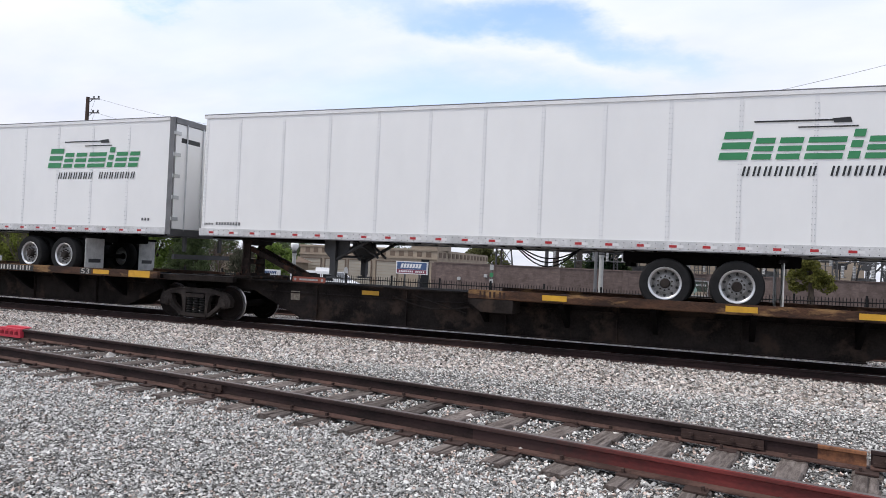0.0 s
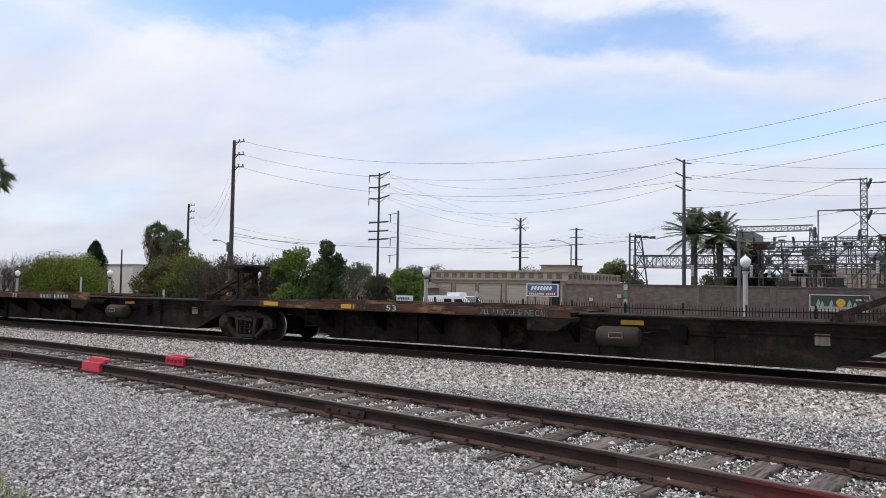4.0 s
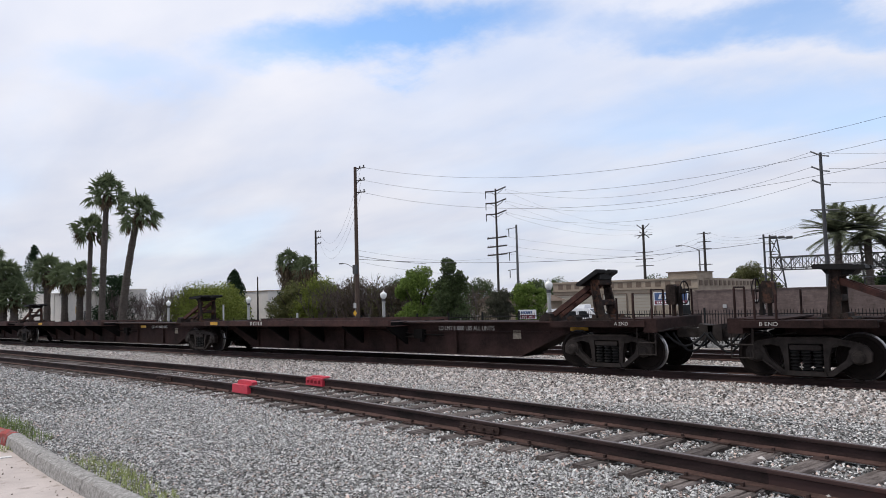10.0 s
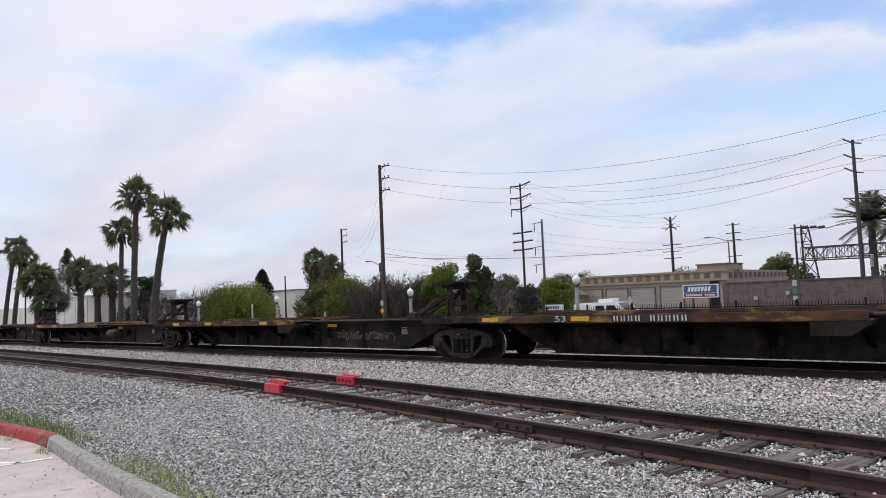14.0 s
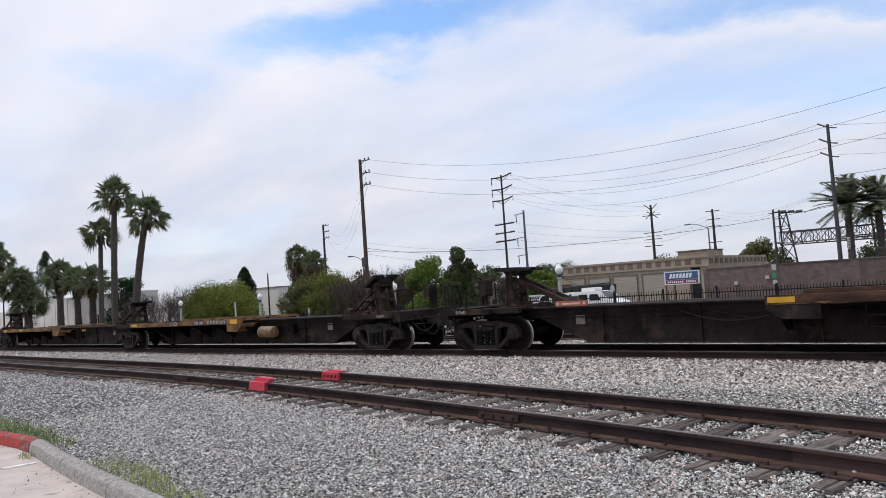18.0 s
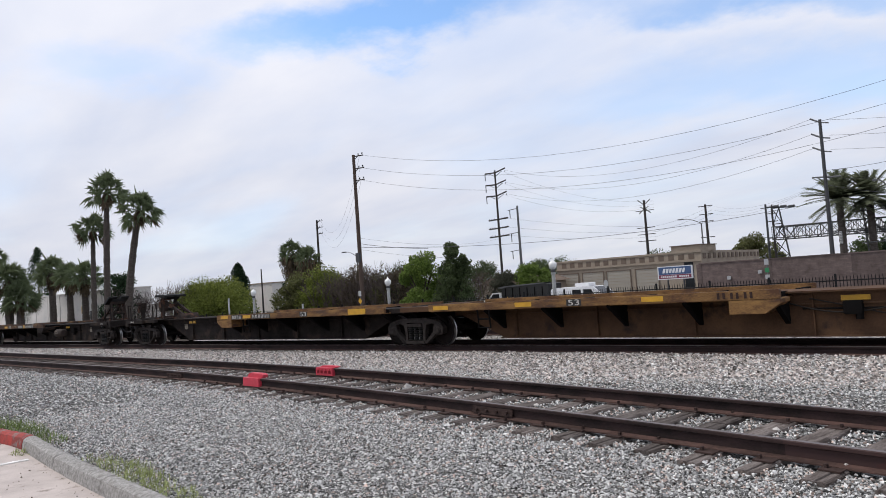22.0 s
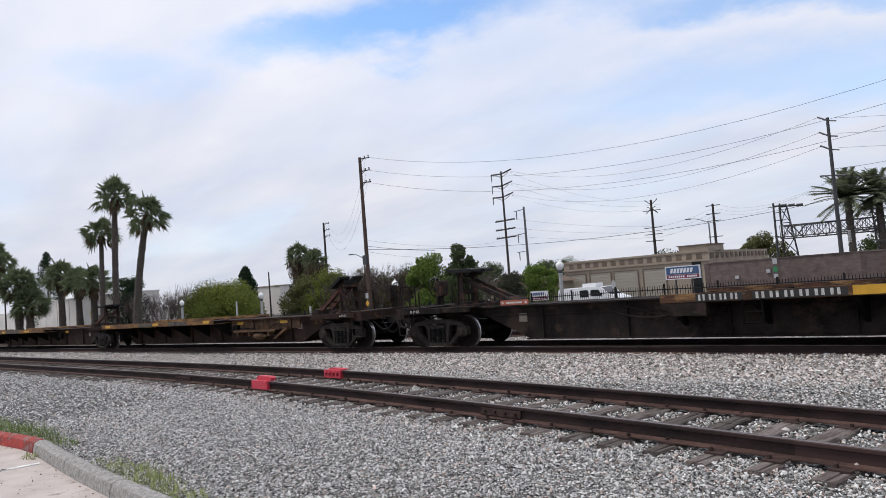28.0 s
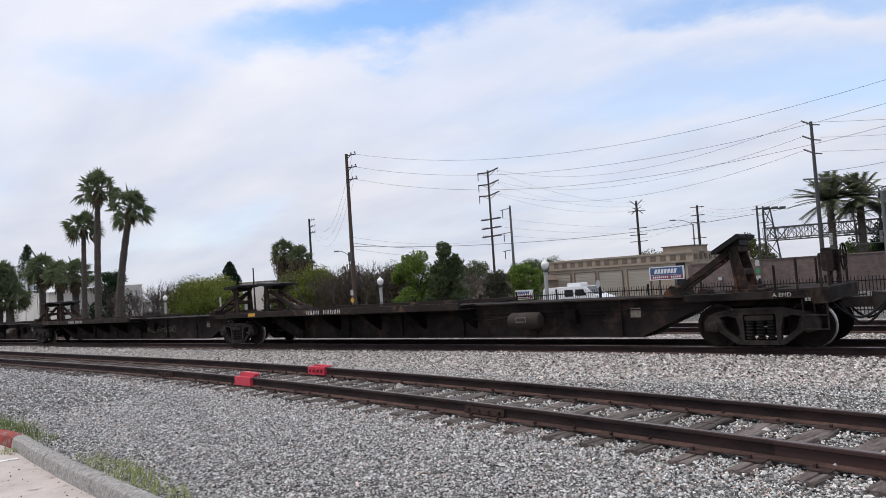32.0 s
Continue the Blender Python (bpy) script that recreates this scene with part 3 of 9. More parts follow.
def part(name, me, parent=None, m=None, label=""):
    """Links a mesh as one object, under a thing or part where one is given."""
    ob = new(name, me)
    if parent:
        ob.parent = parent
    if m is not None:
        ob.matrix_basis = m
    if label:
        ob["label"] = label
    return ob


def thing(name, label, category, m=None, group="", kind="", me=None):
    ob = new(name, me)
    if m is not None:
        ob.matrix_basis = m
    return tagged(ob, label, category, group, kind)


def text_mesh(s, height, mat_, width=None, shear=0.0, thick=0.003):
    """Built-in font, upright in x, z, facing -y, starting at the origin."""
    cu = bpy.data.curves.new("t", "FONT")
    cu.body, cu.size, cu.extrude, cu.shear = s, 1.0, 0.0, shear
    ob = bpy.data.objects.new("t", cu)
    me = bpy.data.meshes.new_from_object(ob)
    bpy.data.objects.remove(ob)
    xs = [v.co.x for v in me.vertices]
    ys = [v.co.y for v in me.vertices]
    k = height / (max(ys) - min(ys))
    kx = k if width is None else width / (max(xs) - min(xs))
    x0, y0 = min(xs), min(ys)
    for v in me.vertices:
        v.co = ((v.co.x - x0) * kx, -thick, (v.co.y - y0) * k)
    me.materials.clear()
    me.materials.append(mat_)
    return me


def islands(me):
    """The separate pieces of a mesh, each as a mesh of its own."""
    n = len(me.vertices)
    root = list(range(n))

    def find(i):
        while root[i] != i:
            root[i] = root[root[i]]
            i = root[i]
        return i

    for p in me.polygons:
        vs = list(p.vertices)
        for v in vs[1:]:
            root[find(v)] = find(vs[0])
    by = {}
    for p in me.polygons:
        by.setdefault(find(p.vertices[0]), []).append(list(p.vertices))
    out = []
    for polys in by.values():
        used = sorted({v for q in polys for v in q})
        at = {v: i for i, v in enumerate(used)}
        m2 = bpy.data.meshes.new("letter")
        m2.from_pydata([tuple(me.vertices[v].co) for v in used], [], [[at[v] for v in q] for q in polys])
        m2.materials.append(me.materials[0])
        m2.update()
        out.append(m2)
    return out


def write(name, key, make, parent, m):
    """Writing whose characters are parts of their own."""
    for me in cached(("w", key), lambda: islands(make())):
        part(name, me, parent, m)


def bars_mesh(n, height, width, mat_, gaps=(), shear=0.0, solid=0.78):
    """Unreadable writing: one upright bar a character."""
    mb = MB()
    step = width / n
    for i in range(n):
        if i in gaps:
            continue
        strokes = ((0.0, solid),) if solid > 0.55 else ((0.0, 0.2), (0.42, 0.62))
        for p, q in strokes:
            x0, x1 = (i + p) * step, (i + q) * step
            mb.add([(x0, -0.003, 0), (x1, -0.003, 0), (x1 + shear * height, -0.003, height), (x0 + shear * height, -0.003, height)], [(0, 1, 2, 3)])
    return mb.mesh("bars", mat_)


# ---- ground ----
EYE_Z = 1.74
MAIN_Y, MAIN_TOP, SIDE_TOP = 15.75, 0.0, 0.17


def smooth01(a, b, v):
    t = min(1.0, max(0.0, (v - a) / (b - a)))
    return t * t * (3 - 2 * t)


def side_y(x):
    """Centre line of the siding: it swings towards the main line's direction going left."""
    x = max(x, -18.5)
    return 6.975 - 0.1757 * x - 0.0040 * x * x + 2.2e-5 * x ** 3


def track_z(x):
    """Height of the main line's bed: it falls gently going left."""
    v = -(x + 5.0) / 3.0
    return -0.0050 * 3.0 * (v if v > 30 else math.log1p(math.exp(v)))


def ground_z(x, y):
    z = -0.03 - 0.15 * smooth01(9.8, 12.6, y) - 0.02 * (1 - smooth01(1.3, 2.0, abs(y - side_y(x))))
    z += (track_z(max(x, -160.0)) - 0.05 * smooth01(-8, -26, x)) * smooth01(9.8, 12.6, y) * (1 - smooth01(23.5, 28, y))
    z += (-0.71 + 0.015 * max(-120.0, min(20.0, x))) * smooth01(23.5, 28, y)
    return z


def grid_mesh(name, xs, ys, zf, material):
    vs = [(x, y, zf(x, y)) for y in ys for x in xs]
    n = len(xs)
    fs = [(j * n + i, j * n + i + 1, (j + 1) * n + i + 1, (j + 1) * n + i) for j in range(len(ys) - 1) for i in range(n - 1)]
    me = bpy.data.meshes.new(name)
    me.from_pydata(vs, [], fs)
    me.materials.append(material)
    me.update()
    me.shade_smooth()
    return me


def seg(a, b, step):
    n = max(1, int(round((b - a) / step)))
    return [a + (b - a) * i / n for i in range(n)]


gx = seg(-2400, -160, 320) + seg(-160, -40, 12) + seg(-40, 30, 1.0) + seg(30, 200, 17) + seg(200, 2400, 320) + [2400]
gy = seg(-2400, -40, 295) + seg(-40, 0, 8) + seg(0, 32, 0.8) + seg(32, 120, 11) + seg(120, 2600, 310) + [2600]
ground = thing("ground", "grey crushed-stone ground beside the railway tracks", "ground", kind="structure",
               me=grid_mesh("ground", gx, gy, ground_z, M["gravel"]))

# paler ballast shoulder between siding and main line, a thin sheet over the ground
bx = seg(-140, -30, 6) + seg(-30, 30, 0.7) + [30]


def ballast_z(x, y):
    return ground_z(x, y) + 0.012 + 0.02 * noise.noise(Vector((x * 0.8, y * 0.8, 0)))


def strip_mesh(name, xs, lo, hi, n, zf, material):
    vs, fs = [], []
    for x in xs:
        a, b = lo(x), hi(x)
        for j in range(n + 1):
            y = a + (b - a) * j / n
            vs.append((x, y, zf(x, y)))
    k = n + 1
    for i in range(len(xs) - 1):
        for j in range(n):
            fs.append((i * k + j, (i + 1) * k + j, (i + 1) * k + j + 1, i * k + j + 1))
    me = bpy.data.meshes.new(name)
    me.from_pydata(vs, [], fs)
    me.materials.append(material)
    me.update()
    me.shade_smooth()
    return me


def ballast_edge(x):
    return max(side_y(x) + 1.0, 9.9 + 0.5 * noise.noise(Vector((x * 0.35, 3, 0))) + (0.9 if x > -6 else 0) * smooth01(-6, -1, x))


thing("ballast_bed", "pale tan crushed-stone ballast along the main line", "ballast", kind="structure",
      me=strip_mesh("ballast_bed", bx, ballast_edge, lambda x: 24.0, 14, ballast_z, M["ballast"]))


# ---- tracks ----
def rail_profile(top):
    """Half-inch-true outline of a rail: foot, web and head, across y, z."""
    z = top - 0.17
    return [(-0.070, z), (0.070, z), (0.070, z + 0.012), (0.010, z + 0.032), (0.009, z + 0.125), (0.036, z + 0.135), (0.036, z + 0.162),
            (0.028, z + 0.17), (-0.028, z + 0.17), (-0.036, z + 0.162), (-0.036, z + 0.135), (-0.009, z + 0.125), (-0.010, z + 0.032), (-0.070, z + 0.012)]


def rail_mesh(name, xs, yf, top, mats, pick=None, zf=None):
    prof = rail_profile(top)
    n = len(prof)
    vs, fs, mi = [], [], []
    for x in xs:
        y0 = yf(x)
        dy = (yf(x + 0.05) - yf(x - 0.05)) / 0.1
        k = math.sqrt(1 + dy * dy)
        for (w, z) in prof:
            vs.append((x - w * dy / k, y0 + w / k, z + (zf(x) if zf else 0.0)))
    for i in range(len(xs) - 1):
        for j in range(n):
            fs.append((i * n + j, (i + 1) * n + j, (i + 1) * n + (j + 1) % n, i * n + (j + 1) % n))
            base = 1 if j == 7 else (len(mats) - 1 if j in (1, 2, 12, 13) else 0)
            if pick and base == 0:
                base = pick(0.5 * (xs[i] + xs[i + 1]))
            mi.append(base)
    fs += [tuple(range(n)), tuple((len(xs) - 1) * n + j for j in range(n - 1, -1, -1))]
    mi += [0, 0]
    me = bpy.data.meshes.new(name)
    me.from_pydata(vs, [], fs)
    for m in mats:
        me.materials.append(m)
    me.polygons.foreach_set("material_index", mi)
    me.update()
    return me


TIES = []
G2 = 0.753  # half the spacing of the rail heads


def side_off(o):
    def yf(x):
        dy = (side_y(x + 0.1) - side_y(x - 0.1)) / 0.2
        return side_y(x) + o * math.sqrt(1 + dy * dy)
    return yf


def build_siding():
    t = thing("siding_track", "rusty siding track on weathered wooden ties", "railway track", kind="structure")
    xs = seg(-70, -24, 2) + seg(-24, 22, 0.25) + [22]
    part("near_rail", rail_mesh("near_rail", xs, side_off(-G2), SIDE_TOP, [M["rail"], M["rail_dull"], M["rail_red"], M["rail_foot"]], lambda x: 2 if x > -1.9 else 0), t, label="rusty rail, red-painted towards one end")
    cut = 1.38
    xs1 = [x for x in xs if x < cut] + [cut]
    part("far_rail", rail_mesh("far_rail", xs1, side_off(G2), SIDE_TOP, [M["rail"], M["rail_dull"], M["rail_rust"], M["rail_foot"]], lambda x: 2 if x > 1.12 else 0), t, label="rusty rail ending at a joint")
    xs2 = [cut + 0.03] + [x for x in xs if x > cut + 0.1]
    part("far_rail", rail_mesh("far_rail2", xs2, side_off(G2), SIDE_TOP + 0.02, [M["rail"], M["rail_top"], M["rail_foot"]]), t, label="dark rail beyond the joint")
    # joint bars with bolts
    def bar(x0, x1, o, s, z=SIDE_TOP):
        yf = side_off(o)
        mb = MB()
        for k in range(6):
            a, b = x0 + (x1 - x0) * k / 6, x0 + (x1 - x0) * (k + 1) / 6
            ya, yb = yf(a), yf(b)
            for (w0, w1, h0, h1) in ((0.012, 0.05, 0.035, 0.06), (0.012, 0.034, 0.05, 0.125)):
                vs = []
                for (x, y) in ((a, ya), (b, yb)):
                    for w in (w0, w1):
                        for h in (h0, h1):
                            vs.append((x, y + s * w, z - 0.17 + h))
                mb.add(vs, [(0, 1, 3, 2), (4, 6, 7, 5), (0, 4, 5, 1), (2, 3, 7, 6), (1, 5, 7, 3), (0, 2, 6, 4)])
        ob = part("joint_bar", mb.mesh("joint_bar", M["plate"]), t)
        for k in range(4):
            x = x0 + (x1 - x0) * (k + 0.5) / 4
            bm = MB().lathe([(0.021, 0), (0.021, 0.03), (0.012, 0.032), (0.012, 0.045)], 6, "y", (x, yf(x) + s * (0.034 if s > 0 else 0.079) , z - 0.085))
            part("bolt", bm.mesh("bolt", M["plate"]), ob)
    bar(-5.95, -5.25, -G2, -1)
    bar(-0.2, 0.55, G2, -1)
    bar(1.42, 2.2, G2, -1, SIDE_TOP + 0.02)
    bar(-15.6, -14.9, -G2, -1)
    # red painted blocks clamped on the rails
    for name, x, o in (("rail_clamp", -11.85, -G2), ("rail_clamp", -11.5, G2)):
        yf = side_off(o)
        a = math.degrees(math.atan((yf(x + 0.1) - yf(x - 0.1)) / 0.2))
        c = tagged(new(name), "bright red painted steel clamp fixed on a rail", "rail clamp", "red rail clamps")
        c.matrix_basis = pose(x, yf(x), SIDE_TOP, 0, 0, a)
        mb = MB().prism([(-0.29, -0.15), (0.29, -0.15), (0.28, 0.008), (-0.28, 0.008)], -0.082, 0.082)
        part("body", mb.mesh("clamp_body", M["red"]), c)
        hi = 0.085 if o < 0 else 0.035
        mb = MB().prism([(-0.22, 0.008), (0.31, 0.008), (0.32, hi * 0.7), (0.26, hi), (-0.16, hi), (-0.22, hi * 0.6)], 0.0, 0.11)
        part("top_block", mb.mesh("clamp_top", M["red"]), c)
        # no hollows: thin plates in darker red paint the shade of recesses
        for k in range(4 if o > 0 else 0):
            part("recess", MB().box(-0.24 + 0.13 * k, -0.155 + 0.13 * k, -0.090, -0.084, -0.105, -0.05).mesh("clamp_recess_shade", M["red_shaded"]), c)
            part("bolt", MB().lathe([(0.02, 0), (0.02, 0.025)], 6, "y", (-0.195 + 0.13 * k, -0.105, -0.03)).mesh("clamp_bolt", M["red"]), c)
    # ties, plates and spikes
    rng = random.Random(5)
    tie_meshes = []
    for k in range(6):
        mb = MB()
        n = 7
        for i in range(n):
            y0, y1 = -1.22 + 2.48 * i / n, -1.22 + 2.48 * (i + 1) / n
            w0 = 0.110 + rng.uniform(-0.012, 0.012)
            h0 = rng.uniform(-0.008, 0.008)
            mb.prism([(-w0, -0.18), (w0, -0.18), (w0 + rng.uniform(-0.01, 0.01), h0 - 0.015), (w0 - 0.02, h0), (0.03, h0 - 0.004), (0.02, h0 - rng.uniform(0.0, 0.02)), (0.008, h0), (-w0 + 0.02, h0), (-w0, h0 - 0.015)], y0, y1 - 0.0005)
        tie_meshes.append(mb.mesh("tie", M["tie"]))
    plate = MB().box(-0.09, 0.09, -0.17, 0.17, 0.0, 0.014).mesh("tie_plate", M["plate"])
    spike = MB().box(-0.012, 0.012, -0.018, 0.018, 0.0, 0.036).mesh("spike", M["plate"])
    x = -1.46 - 46 * 0.535
    while x < 9:
        dy = (side_y(x + 0.1) - side_y(x - 0.1)) / 0.2
        a = math.degrees(math.atan(dy))
        z = SIDE_TOP - 0.172 + rng.uniform(-0.010, 0.002)
        TIES.append(x + rng.uniform(-0.03, 0.03))
        ob = part("tie", tie_meshes[rng.randrange(6)], t, pose(TIES[-1], side_y(TIES[-1]) + rng.uniform(-0.05, 0.07), z, rng.uniform(-0.4, 0.4), 0, a + rng.uniform(-1.5, 1.5)))
        if x > -14:
            for s in (-1, 1):
                part("tie_plate", plate, ob, pose(0, s * G2, 0))
                for q in (-0.10, 0.10):
                    part("spike", spike, ob, pose(rng.choice((-0.05, 0.05)), s * G2 + q, 0.012))
        x += 0.535
    x = -27.0
    mb = MB()
    while x > -60:
        mb.box(x - 0.11, x + 0.11, side_y(x) - 1.3, side_y(x) + 1.3, SIDE_TOP - 0.35, SIDE_TOP - 0.180)
        x -= 0.59
    tagged(part("far_ties", mb.mesh("far_ties", M["tie"]), t), kind="stuff")


def build_main(y, name, label, near):
    t = thing(name, label, "railway track", kind="structure")
    xs = [-150, -60] + [float(v) for v in range(-40, 12, 2)] + [20, 60]
    for s in (-1, 1):
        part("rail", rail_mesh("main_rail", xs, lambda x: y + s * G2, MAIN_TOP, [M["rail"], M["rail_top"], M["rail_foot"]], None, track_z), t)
    rng = random.Random(int(y))
    tm = MB().box(-0.115, 0.115, -1.3, 1.3, -0.17, 0.0, c=0.012).mesh("main_tie", M["tie"])
    x = -34.0
    while x < 12:
        part("tie", tm, t, pose(x, y + rng.uniform(-0.05, 0.05), MAIN_TOP - 0.178 + track_z(x), 0, 0, rng.uniform(-1, 1)))
        x += 0.52 if near else 0.9
    return t


build_siding()
build_main(MAIN_Y, "main_track", "main line track with polished rails on wooden ties", True)
build_main(MAIN_Y + 4.6, "second_main_track", "second main line track behind the train", False)


# ---- train ----
LAG_T = (0, 1, 2, 3, 4, 7, 8, 9, 10, 11, 12, 13, 14, 17, 18, 19, 20, 21, 22, 23, 24, 25, 28, 29, 30, 31, 32)
LAG = (-0.10, -0.40, -0.30, -0.10, -0.22, -0.62, 0.0, 0.04, 0.0, -0.12, -0.08, -0.20, 0.10, -0.55, -0.36, -0.24, -0.13, -0.03, 0.05, 0.06, 0.08, 0.04, -0.35, -0.18, 0.0, -0.32, -0.80)


def train_x(t):
    """Way of the train along the track since the start: nearly even, with a little slack running in and out."""
    return 17.3 * t + 0.02 * t * t + float(np.interp(t, LAG_T, LAG)) - 0.08


SPINS = []   # (wheelset, place of its axle along the train, offset in its truck)
UNITS = []
CACHE = {}


def cached(key, make):
    if key not in CACHE:
        CACHE[key] = make()
    return CACHE[key]


WR = 0.43


def wheelset_mesh():
    mb = MB()
    for s in (-1, 1):
        y = s * 0.72
        mb.lathe([(0.10, y - s * 0.10), (0.13, y - s * 0.07), (0.16, y - s * 0.03), (0.33, y + s * 0.01), (0.36, y - s * 0.05), (WR + 0.026, y - s * 0.06), (WR + 0.024, y - s * 0.035)], 28, "y", mi=0, cap=False)
        mb.lathe([(WR + 0.024, y - s * 0.035), (WR + 0.002, y - s * 0.02), (WR, y + s * 0.065)], 28, "y", mi=1, cap=False)
        mb.lathe([(WR, y + s * 0.065), (0.37, y + s * 0.065), (0.345, y + s * 0.04), (0.17, y + s * 0.02), (0.13, y + s * 0.07), (0.09, y + s * 0.08)], 28, "y", mi=0, cap=False)
    mb.lathe([(0.09, -0.85), (0.09, 0.85)], 12, "y")
    return mb.mesh("wheelset", M["wheel"], M["tread"], smooth=35)


def side_frame_mesh(side):
    """Cast truck side: arched top chord, rounded triangular windows, spring pocket and pedestal ends."""
    y0, y1 = (side * 0.93 - 0.07, side * 0.93 + 0.07)
    mb = MB()
    mb.prism([(-0.97, 0.585), (-0.50, 0.665), (0.50, 0.665), (0.97, 0.585), (1.03, 0.64), (0.88, 0.705), (0.46, 0.785), (-0.46, 0.785), (-0.88, 0.705), (-1.03, 0.64)], y0, y1)
    for s in (-1, 1):
        mb.prism([(s * 1.09, 0.36), (s * 1.10, 0.52), (s * 1.04, 0.61), (s * 0.92, 0.655), (s * 0.80, 0.63), (s * 0.735, 0.55), (s * 0.735, 0.42), (s * 0.78, 0.345), (s * 0.86, 0.33), (s * 1.02, 0.33)], y0 - 0.01, y1 + 0.01)
        mb.prism([(s * 0.84, 0.46), (s * 0.78, 0.32), (s * 0.44, 0.065), (s * 0.30, 0.065), (s * 0.30, 0.15), (s * 0.42, 0.165), (s * 0.68, 0.38), (s * 0.72, 0.48)], y0 + 0.01, y1 - 0.01)
        mb.prism([(s * 0.305, 0.15), (s * 0.385, 0.15), (s * 0.40, 0.40), (s * 0.47, 0.68), (s * 0.31, 0.68)], y0 + 0.004, y1 - 0.004)
        mb.prism([(s * 0.47, 0.60), (s * 0.60, 0.64), (s * 0.60, 0.70), (s * 0.42, 0.70)], y0 + 0.012, y1 - 0.012)
    mb.prism([(-0.36, 0.06), (0.36, 0.06), (0.33, 0.15), (-0.33, 0.15)], y0 - 0.02, y1 + 0.02)
    # raised lips that give the casting its channel section
    yo = y0 if side < 0 else y1
    la, lb = (yo - 0.025, yo + 0.004) if side < 0 else (yo - 0.004, yo + 0.025)
    mb.prism([(-0.86, 0.69), (-0.46, 0.765), (0.46, 0.765), (0.86, 0.69), (0.88, 0.712), (0.46, 0.79), (-0.46, 0.79), (-0.88, 0.712)], la, lb)
    for s in (-1, 1):
        mb.prism([(s * 0.80, 0.33), (s * 0.44, 0.06), (s * 0.44, 0.095), (s * 0.78, 0.36)], la, lb)
    return mb.mesh("side_frame", M["truck"], smooth=30)


def spring_mesh():
    prof = [(0.05, 0.15)]
    for k in range(6):
        prof += [(0.060, 0.155 + 0.065 * k), (0.094, 0.175 + 0.065 * k), (0.094, 0.195 + 0.065 * k), (0.060, 0.215 + 0.065 * k)]
    return MB().lathe(prof + [(0.05, 0.545)], 10).mesh("spring", M["grease"], smooth=40)


def cap_mesh(side):
    y = side * 0.97
    mb = MB().lathe([(0.135, y - side * 0.08), (0.135, y + side * 0.03), (0.115, y + side * 0.06), (0.095, y + side * 0.065), (0.09, y + side * 0.085), (0.04, y + side * 0.09)], 16, "y")
    for k in range(3):
        q = 2 * math.pi * k / 3 + 0.5
        mb.lathe([(0.02, y + side * 0.06), (0.018, y + side * 0.10)], 6, "y", (0.065 * math.cos(q), 0, 0.065 * math.sin(q)))
    return mb.mesh("axle_cap", M["truck"], smooth=40)


def add_truck(unit, dx, s):
    """A two-axle truck at dx in the unit; s is its place along the train."""
    bol = cached("bolster", lambda: MB().box(-0.26, 0.26, -0.80, 0.80, 0.42, 0.66, c=0.03).box(-0.8, 0.8, -0.62, -0.5, 0.30, 0.36).box(-0.8, 0.8, 0.5, 0.62, 0.30, 0.36).box(-0.35, 0.35, -0.35, 0.35, 0.62, 0.78, c=0.02).box(-0.28, 0.28, -1.02, -0.80, 0.545, 0.64, c=0.02).box(-0.28, 0.28, 0.80, 1.02, 0.545, 0.64, c=0.02).mesh("truck", M["truck"]))
    tr = part("truck", bol, unit, pose(dx, 0, MAIN_TOP), "grimy cast steel two-axle truck")
    for side in (-1, 1):
        part("side_frame", cached(("sf", side), lambda: side_frame_mesh(side)), tr)
        for q in (-0.2, 0.0, 0.2):
            part("spring", cached("sp", spring_mesh), tr, pose(q, side * 0.93, 0))
        for ax in (-0.89, 0.89):
            part("axle_cap", cached(("cap", side), lambda: cap_mesh(side)), tr, pose(ax, 0, WR))
    for ax in (-0.89, 0.89):
        w = part("wheelset", cached("ws", wheelset_mesh), tr, pose(ax, 0, WR))
        SPINS.append((w, s + ax, ax))
    return tr


def spine_mesh(L, mname):
    """Deep box girder of a spine unit from truck to truck, tapered up over both trucks, with flanges and stiffeners."""
    mb = MB()
    a0, a1, b0, b1 = 1.35, 2.75, L - 2.75, L - 1.35
    mb.prism([(-0.5, 0.80), (a0, 0.80), (a1, 0.19), (b0, 0.19), (b1, 0.80), (L + 0.5, 0.80), (L + 0.5, 1.04), (-0.5, 1.04)], -0.42, 0.42)
    mb.box(-0.5, L + 0.5, -0.62, 0.62, 1.04, 1.075)          # top flange
    mb.box(a1 - 0.05, b0 + 0.05, -0.50, 0.50, 0.165, 0.19)   # bottom flange
    k = a1 + 0.5
    while k < b0:
        mb.box(k - 0.012, k + 0.012, -0.50, 0.50, 0.192, 1.03)
        k += 2.4
    mb.box(a0 + 0.2, b0 + 0.9, -0.47, 0.47, 0.79, 0.815)
    mb.box(0.6, L - 0.6, -0.455, 0.455, 0.90, 1.04)
    return mb.mesh("spine", M[mname])


def deck_mesh(x0, x1, mname):
    """Wheel platform: edge channel, plate and cross bearers."""
    mb = MB()
    for s in (-1, 1):
        ye = s * 1.33
        lo, hi = (ye, ye - s * 0.10)
        mb.box(x0, x1, min(lo, hi), max(lo, hi), 0.985, 1.165, c=0.012)
        mb.box(x0 + 0.02, x1 - 0.02, min(s * 0.42, s * 1.24), max(s * 0.42, s * 1.24), 0.965, 0.99)
    return mb.mesh("deck", M[mname])


